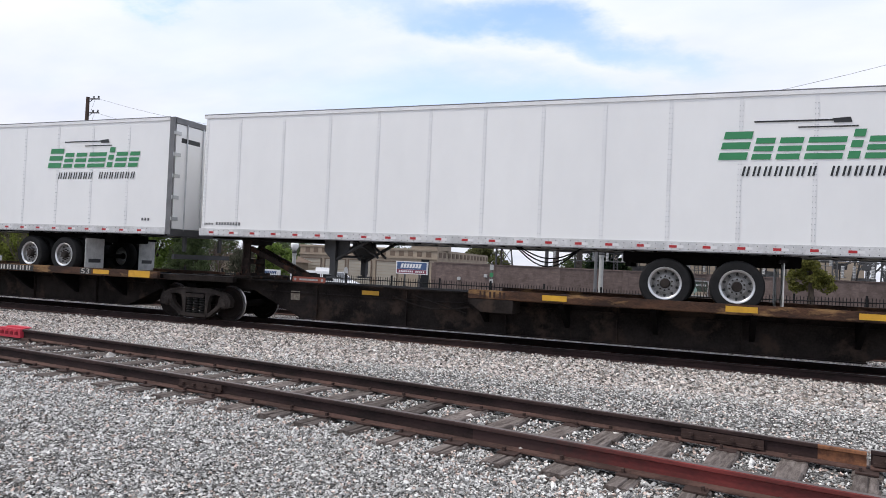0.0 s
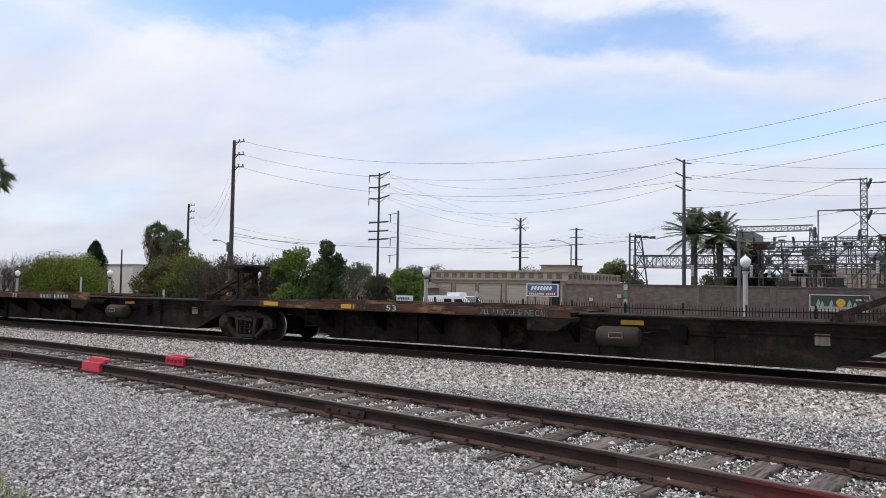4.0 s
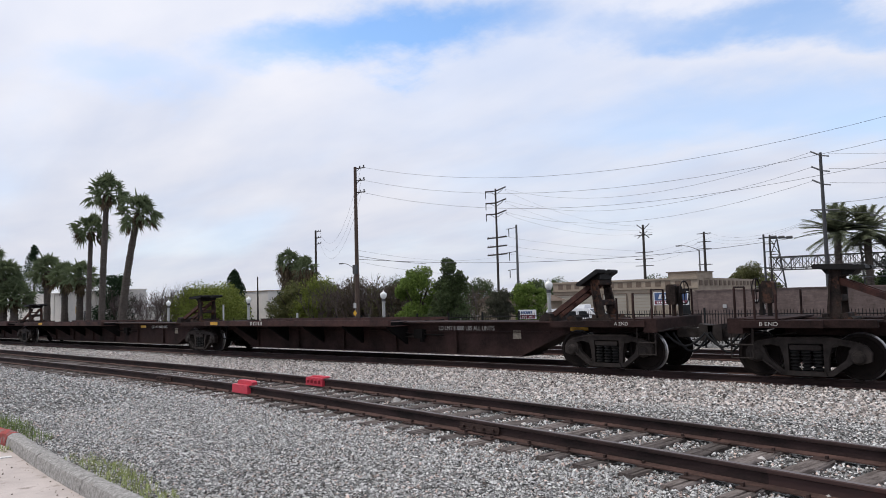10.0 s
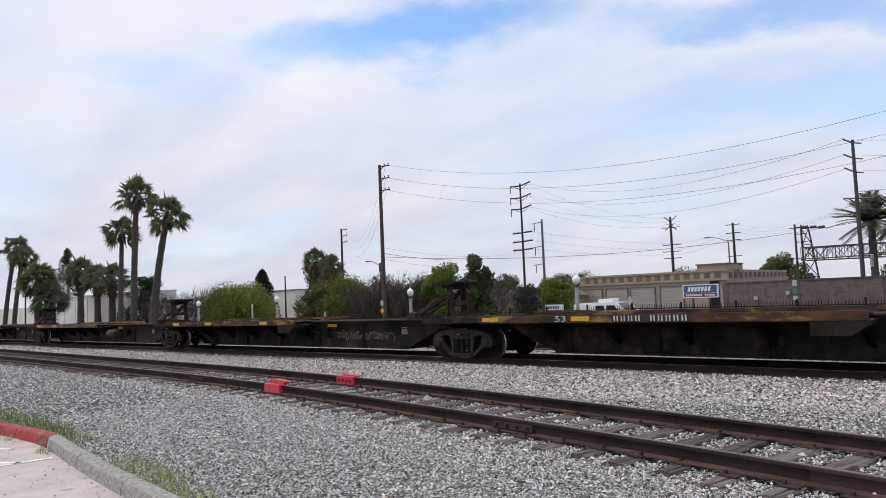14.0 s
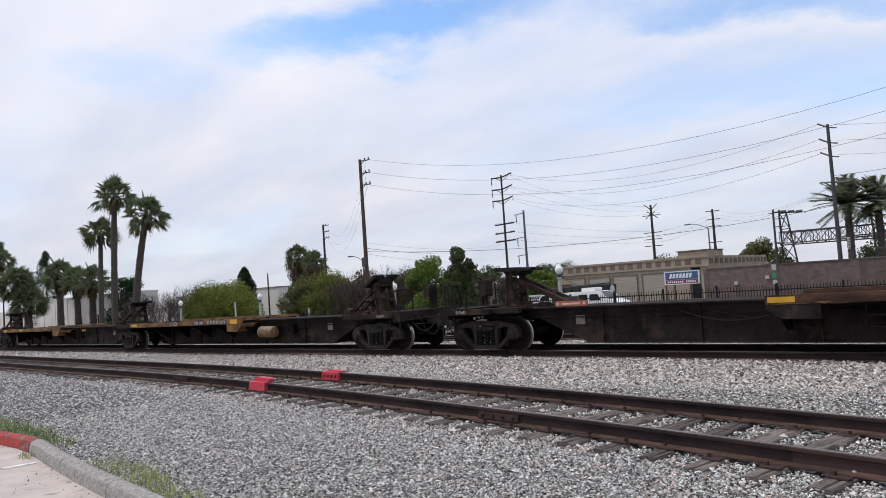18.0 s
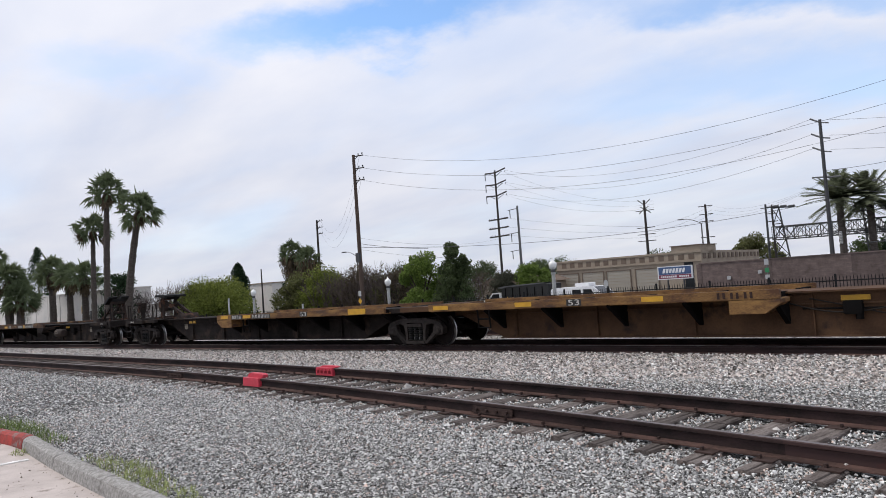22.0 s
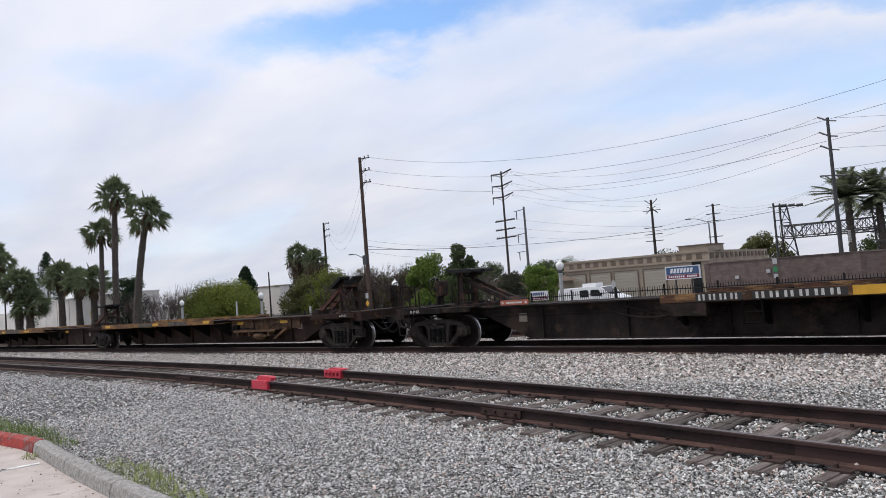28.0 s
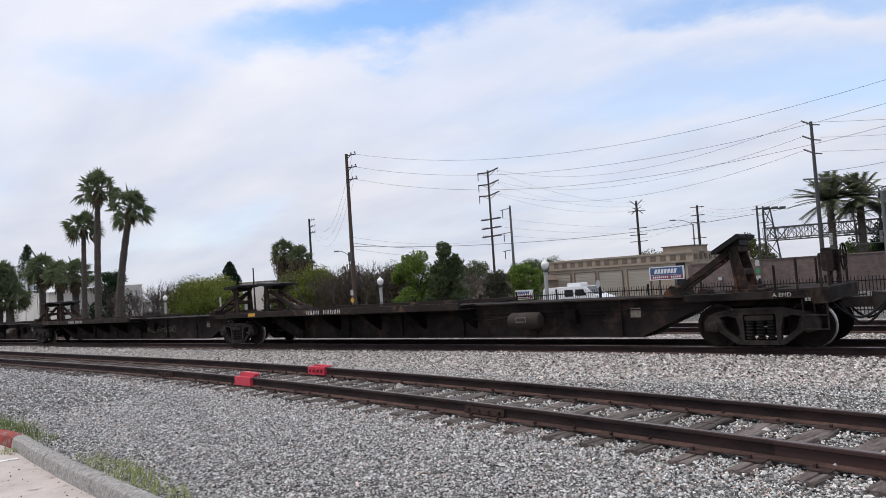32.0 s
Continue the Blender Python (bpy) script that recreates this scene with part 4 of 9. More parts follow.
def wedge_mesh(side):
    """Tapered cross bearer between spine and deck edge."""
    mb = MB()
    s = side
    vs = [(-0.05, s * 0.43, 0.42), (0.05, s * 0.43, 0.42), (0.05, s * 1.24, 0.93), (-0.05, s * 1.24, 0.93), (-0.05, s * 0.43, 1.09), (0.05, s * 0.43, 1.09), (0.05, s * 1.24, 1.09), (-0.05, s * 1.24, 1.09)]
    mb.add(vs, [(0, 3, 2, 1), (4, 5, 6, 7), (0, 1, 5, 4), (1, 2, 6, 5), (2, 3, 7, 6), (3, 0, 4, 7)])
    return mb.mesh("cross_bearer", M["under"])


def strut_mesh(d, a, b, half, m):
    """Twin raked bars from a to b, given as (along, up)."""
    mb = MB()
    n = Vector((b[1] - a[1], 0, a[0] - b[0])).normalized() * half
    for s in (-1, 1):
        vs = []
        for p in (a, b):
            for yy in (-0.045, 0.045):
                for q in (-1, 1):
                    vs.append(Vector((d * p[0], s * 0.20 + yy, p[1])) + Vector((d * n.x, 0, n.z)) * q)
        mb.add(vs, [(0, 1, 3, 2), (4, 6, 7, 5), (0, 4, 5, 1), (2, 3, 7, 6), (1, 5, 7, 3), (0, 2, 6, 4)])
    # cross ties between the bars
    for f in (0.25, 0.6):
        x, z = a[0] + (b[0] - a[0]) * f, a[1] + (b[1] - a[1]) * f
        mb.box(d * x - 0.03, d * x + 0.03, -0.16, 0.16, z - 0.03, z + 0.03)
    return mb.mesh("strut", M[m])


def stand_mesh(d, lean, top, m):
    """Two plate legs with a lightening hole's lip, a cross beam and a head block."""
    mb = MB()
    for y in (-0.31, 0.31):
        mb.prism([(-0.12, 1.07), (0.12, 1.07), (d * lean + 0.055, top), (d * lean - 0.055, top)], y - 0.03, y + 0.03)
        mb.prism([(-0.15, 1.07), (-0.10, 1.07), (d * lean - 0.06, top - 0.05), (d * lean - 0.10, top - 0.05)], y - 0.055, y + 0.055)
    mz = 1.07 + 0.45 * (top - 1.07)
    mb.box(d * lean * 0.45 - 0.09, d * lean * 0.45 + 0.09, -0.30, 0.30, mz - 0.07, mz + 0.07, c=0.02)
    mb.box(d * lean - 0.11, d * lean + 0.11, -0.33, 0.33, top - 0.12, top + 0.02, c=0.02)
    return mb.mesh("hitch", M[m])


def plate_mesh(d, cx, cz, tilt, size=1.0):
    """Fifth-wheel plate with a slot, sloping shoulders and a locking block below; tilt lowers the strut side."""
    c, s = math.cos(radians(tilt)), math.sin(radians(tilt))
    turn = lambda pts: [(d * (cx + size * u * c + v * s), cz + v * c - size * u * s) for u, v in pts]
    mb = MB()
    prof = [(-0.40, 0.0), (0.40, 0.0), (0.50, 0.03), (0.49, 0.085), (0.44, 0.10), (-0.40, 0.10), (-0.45, 0.05)]
    for y0, y1 in ((-0.50, -0.09), (0.09, 0.50)):
        mb.prism(turn(prof), y0, y1)
    mb.prism(turn([(-0.05, -0.02), (0.44, 0.01), (0.44, 0.09), (-0.05, 0.09)]), -0.10, 0.10)
    mb.prism(turn([(-0.22, -0.10), (0.22, -0.10), (0.30, 0.0), (-0.30, 0.0)]), -0.30, 0.30)
    return mb.mesh("hitch_plate", M["grease"])


def add_hitch(unit, x, d, mname, strut_m, tipped=False, placard=False):
    """A trailer hitch: plate on a stand with a long strut; d is the way the strut leans. tipped: the plate lies in line with a steep strut."""
    if tipped:
        h = part("hitch", cached(("hst", d, mname), lambda: stand_mesh(d, 0.16, 2.06, mname)), unit, pose(x, 0, 0), "raised trailer hitch stand")
        part("hitch_plate", cached(("hpt", d), lambda: plate_mesh(d, 0.22, 2.09, 30, 0.75)), h, None, "greasy black hitch plate, tipped")
        part("strut", cached(("hkt", d, strut_m), lambda: strut_mesh(d, (0.26, 1.98), (1.55, 1.16), 0.062, strut_m)), h)
        f0 = 1.35
    else:
        h = part("hitch", cached(("hsf", d, mname), lambda: stand_mesh(d, 0.04, 2.06, mname)), unit, pose(x, 0, 0), "raised trailer hitch stand")
        part("hitch_plate", cached(("hpf", d), lambda: plate_mesh(d, 0.10, 2.07, 3)), h, None, "greasy black hitch plate")
        part("strut", cached(("hkf", d, strut_m), lambda: strut_mesh(d, (0.06, 1.86), (1.58, 1.22), 0.062, strut_m)), h)
        f0 = 1.42
    part("foot", cached(("hf", d, f0, mname), lambda: MB().prism([(d * f0, 1.075), (d * (f0 + 0.42), 1.075), (d * (f0 + 0.34), 1.20), (d * (f0 + 0.22), 1.30), (d * (f0 + 0.06), 1.26)], -0.42, 0.42).mesh("foot", M[mname])), h)
    part("foot", cached(("hb", mname), lambda: MB().box(-0.34, 0.34, -0.5, 0.5, 1.075, 1.15, c=0.02).box(-0.22, -0.1, -0.42, 0.42, 1.15, 1.22).box(0.1, 0.22, -0.42, 0.42, 1.15, 1.22).mesh("base", M[mname])), h)
    # cushion pedestal between stand and strut foot
    part("pedestal", cached(("hq", mname), lambda: MB().prism([(-0.14, 1.075), (0.14, 1.075), (0.12, 1.16), (0.05, 1.20), (-0.05, 1.20), (-0.12, 1.16)], -0.16, 0.16).mesh("pedestal", M[mname])), h, pose(d * 0.92, -0.05, 0))
    if placard:
        p = part("warning_board", cached("wboard", lambda: MB().box(-0.46, 0.46, -0.015, 0.015, 0.0, 0.13, c=0.02).mesh("warning_board", M["orange"])), h, pose(d * (f0 + 0.62), -0.55, 1.08), "orange-red board with pale marks")
        for q in (-0.38, 0.38):
            part("mark", cached("wmark", lambda: MB().lathe([(0.035, -0.004), (0.035, 0.0)], 12, "y").mesh("mark", M["lettering"])), p, pose(q, -0.0155, 0.065))
        part("mark", cached("wbar", lambda: MB().box(-0.26, 0.26, -0.003, 0.0, 0.04, 0.085).mesh("mark", M["lettering"])), p, pose(0, -0.0155, 0))


def tank_mesh(mname):
    return MB().lathe([(0.05, -0.47), (0.17, -0.45), (0.215, -0.38), (0.215, 0.38), (0.17, 0.45), (0.05, 0.47)], 18, "x").mesh("air_tank", M[mname], smooth=40)


def stripe(unit, x, w, y=-1.334, z=1.02, h=0.11, m="yellow"):
    part("reflector", cached(("st", w, h, m), lambda: MB().box(-w / 2, w / 2, -0.004, 0.0, 0, h).mesh("reflector", M[m])), unit, pose(x, y, z))


def end_gear(unit, x, d, mname):
    """Coupler, end sill, brake stand, posts and hoses at a coupled end; d points outwards."""
    sx = lambda a, b: (min(x + d * a, x + d * b), max(x + d * a, x + d * b))
    part("end_sill", MB().box(*sx(1.05, 1.35), -1.25, 1.25, 0.86, 1.16, c=0.02).box(*sx(-0.4, 1.1), -1.3, -1.2, 0.98, 1.12).box(*sx(-0.4, 1.1), 1.2, 1.3, 0.98, 1.12).mesh("end_sill", M[mname]), unit)
    part("coupler", MB().box(*sx(1.3, 1.9), -0.09, 0.09, 0.70, 0.90, c=0.03).prism([(x + d * 1.85, 0.62), (x + d * 2.14, 0.66), (x + d * 2.16, 0.96), (x + d * 1.85, 1.0)], -0.20, 0.17).mesh("coupler", M["truck"]), unit)
    part("brake_stand", MB().box(*sx(1.16, 1.22), 0.38, 0.52, 1.1, 1.85, c=0.01).path([(x + d * 1.30, 0.45 + 0.27 * math.cos(k * math.pi / 8), 1.7 + 0.27 * math.sin(k * math.pi / 8)) for k in range(17)], 0.016).tube((x + d * 1.30, 0.18, 1.7), (x + d * 1.30, 0.72, 1.7), 0.012).tube((x + d * 1.30, 0.45, 1.43), (x + d * 1.30, 0.45, 1.97), 0.012).tube((x + d * 1.1, 0.45, 1.7), (x + d * 1.33, 0.45, 1.7), 0.03).mesh("brake_stand", M["spine_dark"]), unit)
    part("brake_box", MB().box(*sx(0.92, 1.14), 0.28, 0.62, 1.42, 1.9, c=0.04).tube((x + d * 1.03, 0.45, 1.1), (x + d * 1.03, 0.45, 1.42), 0.05).mesh("brake_box", M["hitch_rust"]), unit)
    write("letter", ("end", d), lambda: text_mesh("B END" if d < 0 else "A END", 0.075, M["lettering"], 0.34), unit, pose(x + d * 0.55 - 0.17, -1.302, 1.015))
    part("platform", MB().box(*sx(0.35, 1.2), -1.18, 1.18, 1.12, 1.15).mesh("platform", M[mname]), unit)
    for q, yy, h in ((0.42, -1.22, 1.62), (0.82, -1.22, 1.72), (1.22, -1.15, 1.78), (1.22, -0.55, 1.78), (0.6, 1.2, 1.7), (1.2, 1.1, 1.78)):
        part("post", MB().tube((x + d * q, yy, 1.1), (x + d * q, yy, h), 0.024).mesh("post", M[mname]), unit)
    part("grab_rail", MB().path([(x + d * 1.22, -1.15, 1.78), (x + d * 1.22, -0.55, 1.78)], 0.018).mesh("grab_rail", M[mname]), unit)
    X = x + d * 1.30
    part("step_iron", MB().path([(X, -1.22, 0.95), (X, -1.22, 0.38), (X - d * 0.42, -1.22, 0.38), (X - d * 0.42, -1.22, 0.95)], 0.02).tube((X, -1.22, 0.64), (X - d * 0.42, -1.22, 0.64), 0.018).mesh("step_iron", M["truck"]), unit)
    for yy, dip in ((-0.32, 0.42), (0.25, 0.34), (-0.7, 0.28)):
        pts = [Vector((x + d * (1.30 + 0.8 * k / 8), yy * (1 - 0.3 * k / 8), 0.82 - dip * math.sin(math.pi * k / 8))) for k in range(9)]
        part("air_hose", MB().path(pts, 0.025).mesh("air_hose", M["rubber"]), unit)
    part("uncoupling_lever", MB().path([(x + d * 1.38, -1.2, 0.88), (x + d * 1.40, -0.5, 0.92), (x + d * 1.75, -0.15, 0.95)], 0.015).mesh("uncoupling_lever", M["truck"]), unit)
    # hand pipes and brake rigging hanging under the end
    for p, q in (((0.2, -0.75, 0.86), (1.3, -0.5, 0.72)), ((1.0, -0.9, 0.95), (1.0, -0.9, 0.5)), ((0.6, 0.5, 0.8), (1.3, 0.5, 0.6))):
        part("brake_rod", MB().tube((x + d * p[0], p[1], p[2]), (x + d * q[0], q[1], q[2]), 0.018).mesh("brake_rod", M["truck"]), unit)


STYLES = {   # spine, deck, label of the unit
    "dark": ("spine_dark", "deck_dark", "sooty dark spine car unit with a narrow wheel deck"),
    "brown": ("spine_dusty", "deck_brown", "rust-brown spine car unit with a weathered wheel deck"),
    "faded": ("spine_dark", "deck_brown", "dark spine car unit with a faded brown deck edge"),
    "tan": ("spine_dark", "deck_yellow", "dark spine car unit with a tan-yellow deck edge"),
    "yellow": ("spine_brown", "deck_yellow", "yellow and rust-brown spine car unit with black lettering panel"),
    "orange": ("spine_orange", "deck_yellow", "orange-brown spine car unit with a yellow deck edge"),
    "oxide": ("spine_oxide", "deck_oxide", "dark oxide-brown spine car unit with hitches at both ends"),
}


def build_unit(s0, s1, style, hitches, first, last, deck, texts=(), tank_at=None, tank_mat="tank"):
    """One platform of an articulated car from truck s0 to truck s1. hitches: ends that carry one. deck: (start, end) in the unit.
    first/last: the car's rear and leading coupled ends. The leading truck belongs to this unit, the rear one only at a coupled end."""
    L = s1 - s0
    sp, dk, label = STYLES[style]
    u = tagged(new("spine_car_unit"), label, "rail car", "units of the moving train")
    UNITS.append((u, s0))
    part("spine", cached(("spine", round(L, 1), sp), lambda: spine_mesh(L, sp)), u)
    d = part("deck", cached(("deck", deck, dk), lambda: deck_mesh(deck[0], deck[1], dk)), u)
    n = max(2, int((deck[1] - deck[0]) / 1.7))
    for k in range(n + 1):
        for side in (-1, 1):
            part("cross_bearer", cached(("wedge", side), lambda: wedge_mesh(side)), d, pose(deck[0] + 0.15 + (deck[1] - deck[0] - 0.3) * k / n, 0, 0))
    if style in ("faded", "tan", "dark", "brown", "orange") and s0 > -515:
        e, o = (deck[1], -1) if deck[0] < 3 else (deck[0], 1)
        block = lambda: MB().prism([(o * 0.30, 0.70), (o * 0.98, 0.70), (o * 0.98, 0.975), (0.0, 0.975), (0.0, 0.90)], 0.0, 0.62).mesh("end_block", M[dk if style in ("tan", "orange", "brown") else sp])
        for yy in (-1.325, 0.705):
            part("end_block", cached(("eb", o, dk, sp), block), d, pose(e, yy, 0))
    st = deck[0] + (1.9 if style != "oxide" else 1.3)
    if s0 < -29:
        part("side_step", cached(("step", dk), lambda: MB().path([(-0.19, -1.30, 1.0), (-0.19, -1.27, 0.52), (0.19, -1.27, 0.52), (0.19, -1.30, 1.0)], 0.028).tube((-0.19, -1.28, 0.74), (0.19, -1.28, 0.74), 0.022).mesh("side_step", M["under"])), u, pose(st, 0, 0))
    strut = "strut_rust" if style in ("oxide", "yellow") else "hitch_rust"
    add_truck(u, L, s1)
    if first:
        add_truck(u, 0.0, s0)
        end_gear(u, 0.0, -1, sp)
    if last:
        end_gear(u, L, 1, sp)
    if "r" in hitches:
        add_hitch(u, L - (0.45 if last else 1.12 if style == "oxide" else 0.95), -1, "hitch_rust", strut, last and abs(s1 + 123.2) > 1)
    if "d" in hitches:   # hitch laid down flat on the spine
        h = part("hitch", MB().box(-0.55, 0.55, -0.42, 0.42, 1.078, 1.125, c=0.015).box(-0.9, -0.5, -0.2, 0.2, 1.078, 1.16, c=0.02).mesh("hitch", M["strut_rust"]), u, pose(L - 1.35, 0, 0), "trailer hitch folded down on the spine")
        part("hitch_plate", MB().prism([(0.30, 1.08), (0.98, 1.08), (0.95, 1.17), (0.36, 1.19)], -0.45, 0.45).mesh("hitch_plate", M["grease"]), h)
        for yy in (-0.3, 0.3):
            part("strut", MB().box(-0.6, 0.4, yy - 0.05, yy + 0.05, 1.125, 1.17, c=0.015).mesh("strut", M["strut_rust"]), h)
    if "l" in hitches:
        add_hitch(u, 0.4 if first else 1.0, 1, "hitch_rust", strut, False, style in ("brown", "faded", "yellow"))
    # side sills over the trucks
    for side in (-1, 1):
        e0 = min(1.25, deck[0] - 0.02)
        part("side_sill", cached(("ss", L, deck, sp, side), lambda: MB().box(-0.4, e0, min(side * 1.0, side * 1.16), max(side * 1.0, side * 1.16), 0.985, 1.12, c=0.01).box(-0.4, e0, min(side * 0.5, side * 1.05), max(side * 0.5, side * 1.05), 1.08, 1.11).mesh("side_sill", M[sp])), u)
        part("side_sill", cached(("sr", L, sp, side), lambda: MB().box(L - 1.5, L + 0.4, min(side * 0.9, side * 1.02), max(side * 0.9, side * 1.02), 0.96, 1.1, c=0.01).box(L - 1.5, L + 0.4, min(side * 0.5, side * 0.95), max(side * 0.5, side * 0.95), 1.06, 1.09).mesh("side_sill", M[sp])), u)
    if tank_at:
        tk = part("air_tank", cached(("tank", tank_mat), lambda: tank_mesh(tank_mat)), u, pose(tank_at, -0.78, 0.62))
        part("strap", cached("strap", lambda: MB().box(-0.3, -0.22, 0.0, 0.4, 0.1, 0.16).box(0.22, 0.3, 0.0, 0.4, 0.1, 0.16).mesh("strap", M["under"])), tk)
        part("tank_label", cached("tanklab", lambda: MB().box(-0.15, 0.15, -0.226, -0.220, 0.085, 0.10).box(-0.15, 0.15, -0.226, -0.220, -0.02, -0.005).box(-0.15, -0.138, -0.226, -0.220, -0.005, 0.085).box(0.138, 0.15, -0.226, -0.220, -0.005, 0.085).mesh("tank_label", M["stencil_pale"])), tk)
    # valve and pipe on the spine
    part("brake_valve", cached("valve", lambda: MB().box(-0.16, 0.16, -0.62, -0.43, 0.60, 0.86, c=0.03).tube((-0.9, -0.5, 0.72), (0.9, -0.5, 0.70), 0.02).tube((0.1, -0.55, 0.5), (0.1, -0.55, 0.7), 0.07).mesh("brake_valve", M["under"])), u, pose(max(deck[1] + 0.5, L * 0.62) if not tank_at else tank_at + 1.2, 0, 0))
    q0 = L * 0.55 if deck[0] < 3 else L * 0.30
    pts = [Vector((q0 + 1.9 * k / 10, -0.52, 0.88 - 0.16 * math.sin(math.pi * k / 10) - 0.015 * k)) for k in range(11)]
    part("air_pipe", MB().path(pts, 0.016).path([Vector((q0 + 0.5 + 0.12 * k, -0.5, 0.92 - 0.03 * k)) for k in range(12)], 0.013).mesh("air_pipe", M["pipe_pale"]), u)
    part("stencil_box", cached("stencil", lambda: MB().box(-0.13, 0.13, -0.003, 0.0, 0, 0.22).mesh("stencil_box", M["stencil_pale"])), u, pose(L - 2.9 if deck[0] < 3 else 2.6, -0.432, 0.62))
    for kind, x, w, arg in texts:
        if kind in ("y", "yb") and not deck[0] < x < deck[1]:
            stripe(u, x, w, y=-0.475, z=0.84)
        elif kind == "y":
            stripe(u, x, w)
        elif kind == "ye":
            stripe(u, x, w, y=-1.302, z=1.0)
        elif kind == "ys":
            stripe(u, x, w, y=-0.475, z=0.86, h=0.10)
        elif kind == "yb":
            stripe(u, x, w, z=0.99, h=0.17)
        elif kind == "t":
            part("lettering_panel", cached(("pn", w), lambda: MB().box(-0.05, w + 0.05, -0.002, 0.002, -0.012, 0.148).mesh("panel", M["black"])), u, pose(x, -1.334, 1.005))
            write("letter", ("t", arg, w), lambda: text_mesh(arg, 0.135, M["letter_worn" if len(arg) > 3 else "lettering"], w), u, pose(x, -1.336, 1.007))
        elif kind == "ts":
            write("letter", ("ts", arg, w), lambda: text_mesh(arg, 0.12, M["lettering"], w), u, pose(x, -0.477, 0.84))
        elif kind == "tw":
            write("letter", ("tw", arg, w), lambda: text_mesh(arg, 0.10, M["stencil_dark"], w), u, pose(x, -0.477, 0.90))
        elif kind == "rig":
            brake_rig(u, x)
        elif kind == "b":
            if arg[0] > 3 and style in ("faded", "tan", "yellow", "brown"):
                part("lettering_panel", cached(("pb", w), lambda: MB().box(-0.06, w + 0.02, -0.001, 0.002, -0.014, 0.142).mesh("panel", M["black"])), u, pose(x, -1.334, 1.005))
            write("letter_bar", ("bb", arg, w, style in ("yellow", "brown")), lambda: bars_mesh(arg[0], 0.125, w, M["stencil_dark"] if arg[0] == 3 else M["letter_worn" if style in ("yellow", "brown") else "lettering"], arg[1], solid=0.5), u, pose(x, -1.336, 1.01))
        elif kind == "g":
            part("graffiti", cached(("gr", arg, w), lambda: graffiti_mesh(arg, w)), u, pose(x, -0.428, 0.40))
    return u


def brake_rig(u, x):
    """Brake gear hung on the spine's flank: a shelf angle, its hangers, cylinder, push rod and a raked channel."""
    r = part("brake_shelf", MB().box(0.0, 2.8, -0.72, -0.46, 0.63, 0.655).box(0.0, 2.8, -0.735, -0.72, 0.585, 0.665).mesh("brake_shelf", M["deck_rusty"]), u, pose(x, 0, 0))
    # added plate, tan and paler than the spine, so this flank reads as lit
    part("web_plate", MB().box(-0.5, 4.0, -0.472, -0.45, 0.66, 1.03).mesh("web_plate", M["deck_rusty"]), r)
    for q in (0.22, 1.02, 2.3):
        part("hanger", MB().prism([(q - 0.06, 0.43), (q + 0.05, 0.43), (q + 0.07, 0.63), (q - 0.07, 0.63)], -0.70, -0.45).mesh("hanger", M["deck_rusty"]), r)
    part("gusset", MB().prism([(0.1, 0.655), (0.55, 0.655), (0.5, 0.98), (0.42, 0.98)], -0.49, -0.46).mesh("gusset", M["deck_rusty"]), r)
    part("brake_cylinder", MB().lathe([(0.05, -0.34), (0.10, -0.30), (0.125, -0.24), (0.125, 0.16), (0.14, 0.17), (0.14, 0.22), (0.08, 0.26), (0.04, 0.46)], 16, "x", at=(1.62, -0.62, 0.42)).mesh("brake_cylinder", M["deck_rusty"], smooth=40), r)
    part("push_rod", MB().tube((2.0, -0.62, 0.42), (2.75, -0.60, 0.44), 0.018).tube((0.1, -0.58, 0.40), (1.3, -0.60, 0.40), 0.014).mesh("push_rod", M["truck"]), r)
    part("channel", MB().prism([(2.55, 0.33), (2.68, 0.31), (3.42, 0.66), (3.40, 0.74)], -0.66, -0.46).mesh("channel", M["deck_rusty"]), r)
    for q in (0.55, 1.2):
        part("valve", MB().lathe([(0.035, 0.0), (0.05, 0.03), (0.05, 0.08), (0.02, 0.12)], 10, "z", at=(q, -0.6, 0.655)).mesh("valve", M["hitch_rust"], smooth=40), r)
    part("air_pipe", MB().path([Vector((0.3 + 0.16 * k, -0.64, 0.70 + 0.05 * math.sin(1.3 * k))) for k in range(9)], 0.013).path([Vector((2.0 + 0.14 * k, -0.52, 0.62 + 0.24 * math.sin(0.34 * k))) for k in range(10)], 0.014).mesh("air_pipe", M["pipe_pale"]), r)


def graffiti_mesh(seed, w):
    """Abstract sprayed script: loops that run on from one to the next."""
    rng = random.Random(seed)
    mb = MB()
    x, lay = 0.0, 0
    while x < w:
        wid, hgt, base = rng.uniform(0.14, 0.30), rng.uniform(0.12, 0.26), rng.uniform(0.02, 0.10)
        ph, loops = rng.uniform(0, 6.28), rng.choice((1.0, 1.4, 1.9))
        pts = []
        for k in range(15):
            q = k / 14
            a = ph + loops * 2 * math.pi * q
            pts.append(Vector((x + wid * (0.75 * q + 0.35 * math.sin(a)), 0, base + hgt * (0.5 + 0.5 * math.cos(a * rng.uniform(0.98, 1.02))))))
        for k in range(14):
            p, q = pts[k], pts[k + 1]
            d = q - p
            nn = Vector((-d.z, 0, d.x)).normalized() * 0.012
            o = Vector((0, -0.002 - 0.0002 * (lay % 20), 0))
            lay += 1
            mb.add([p - nn + o, q - nn + o, q + nn + o, p + nn + o], [(0, 1, 2, 3)])
        x += wid * rng.uniform(0.75, 1.1)
    return mb.mesh("graffiti", M["graf"])


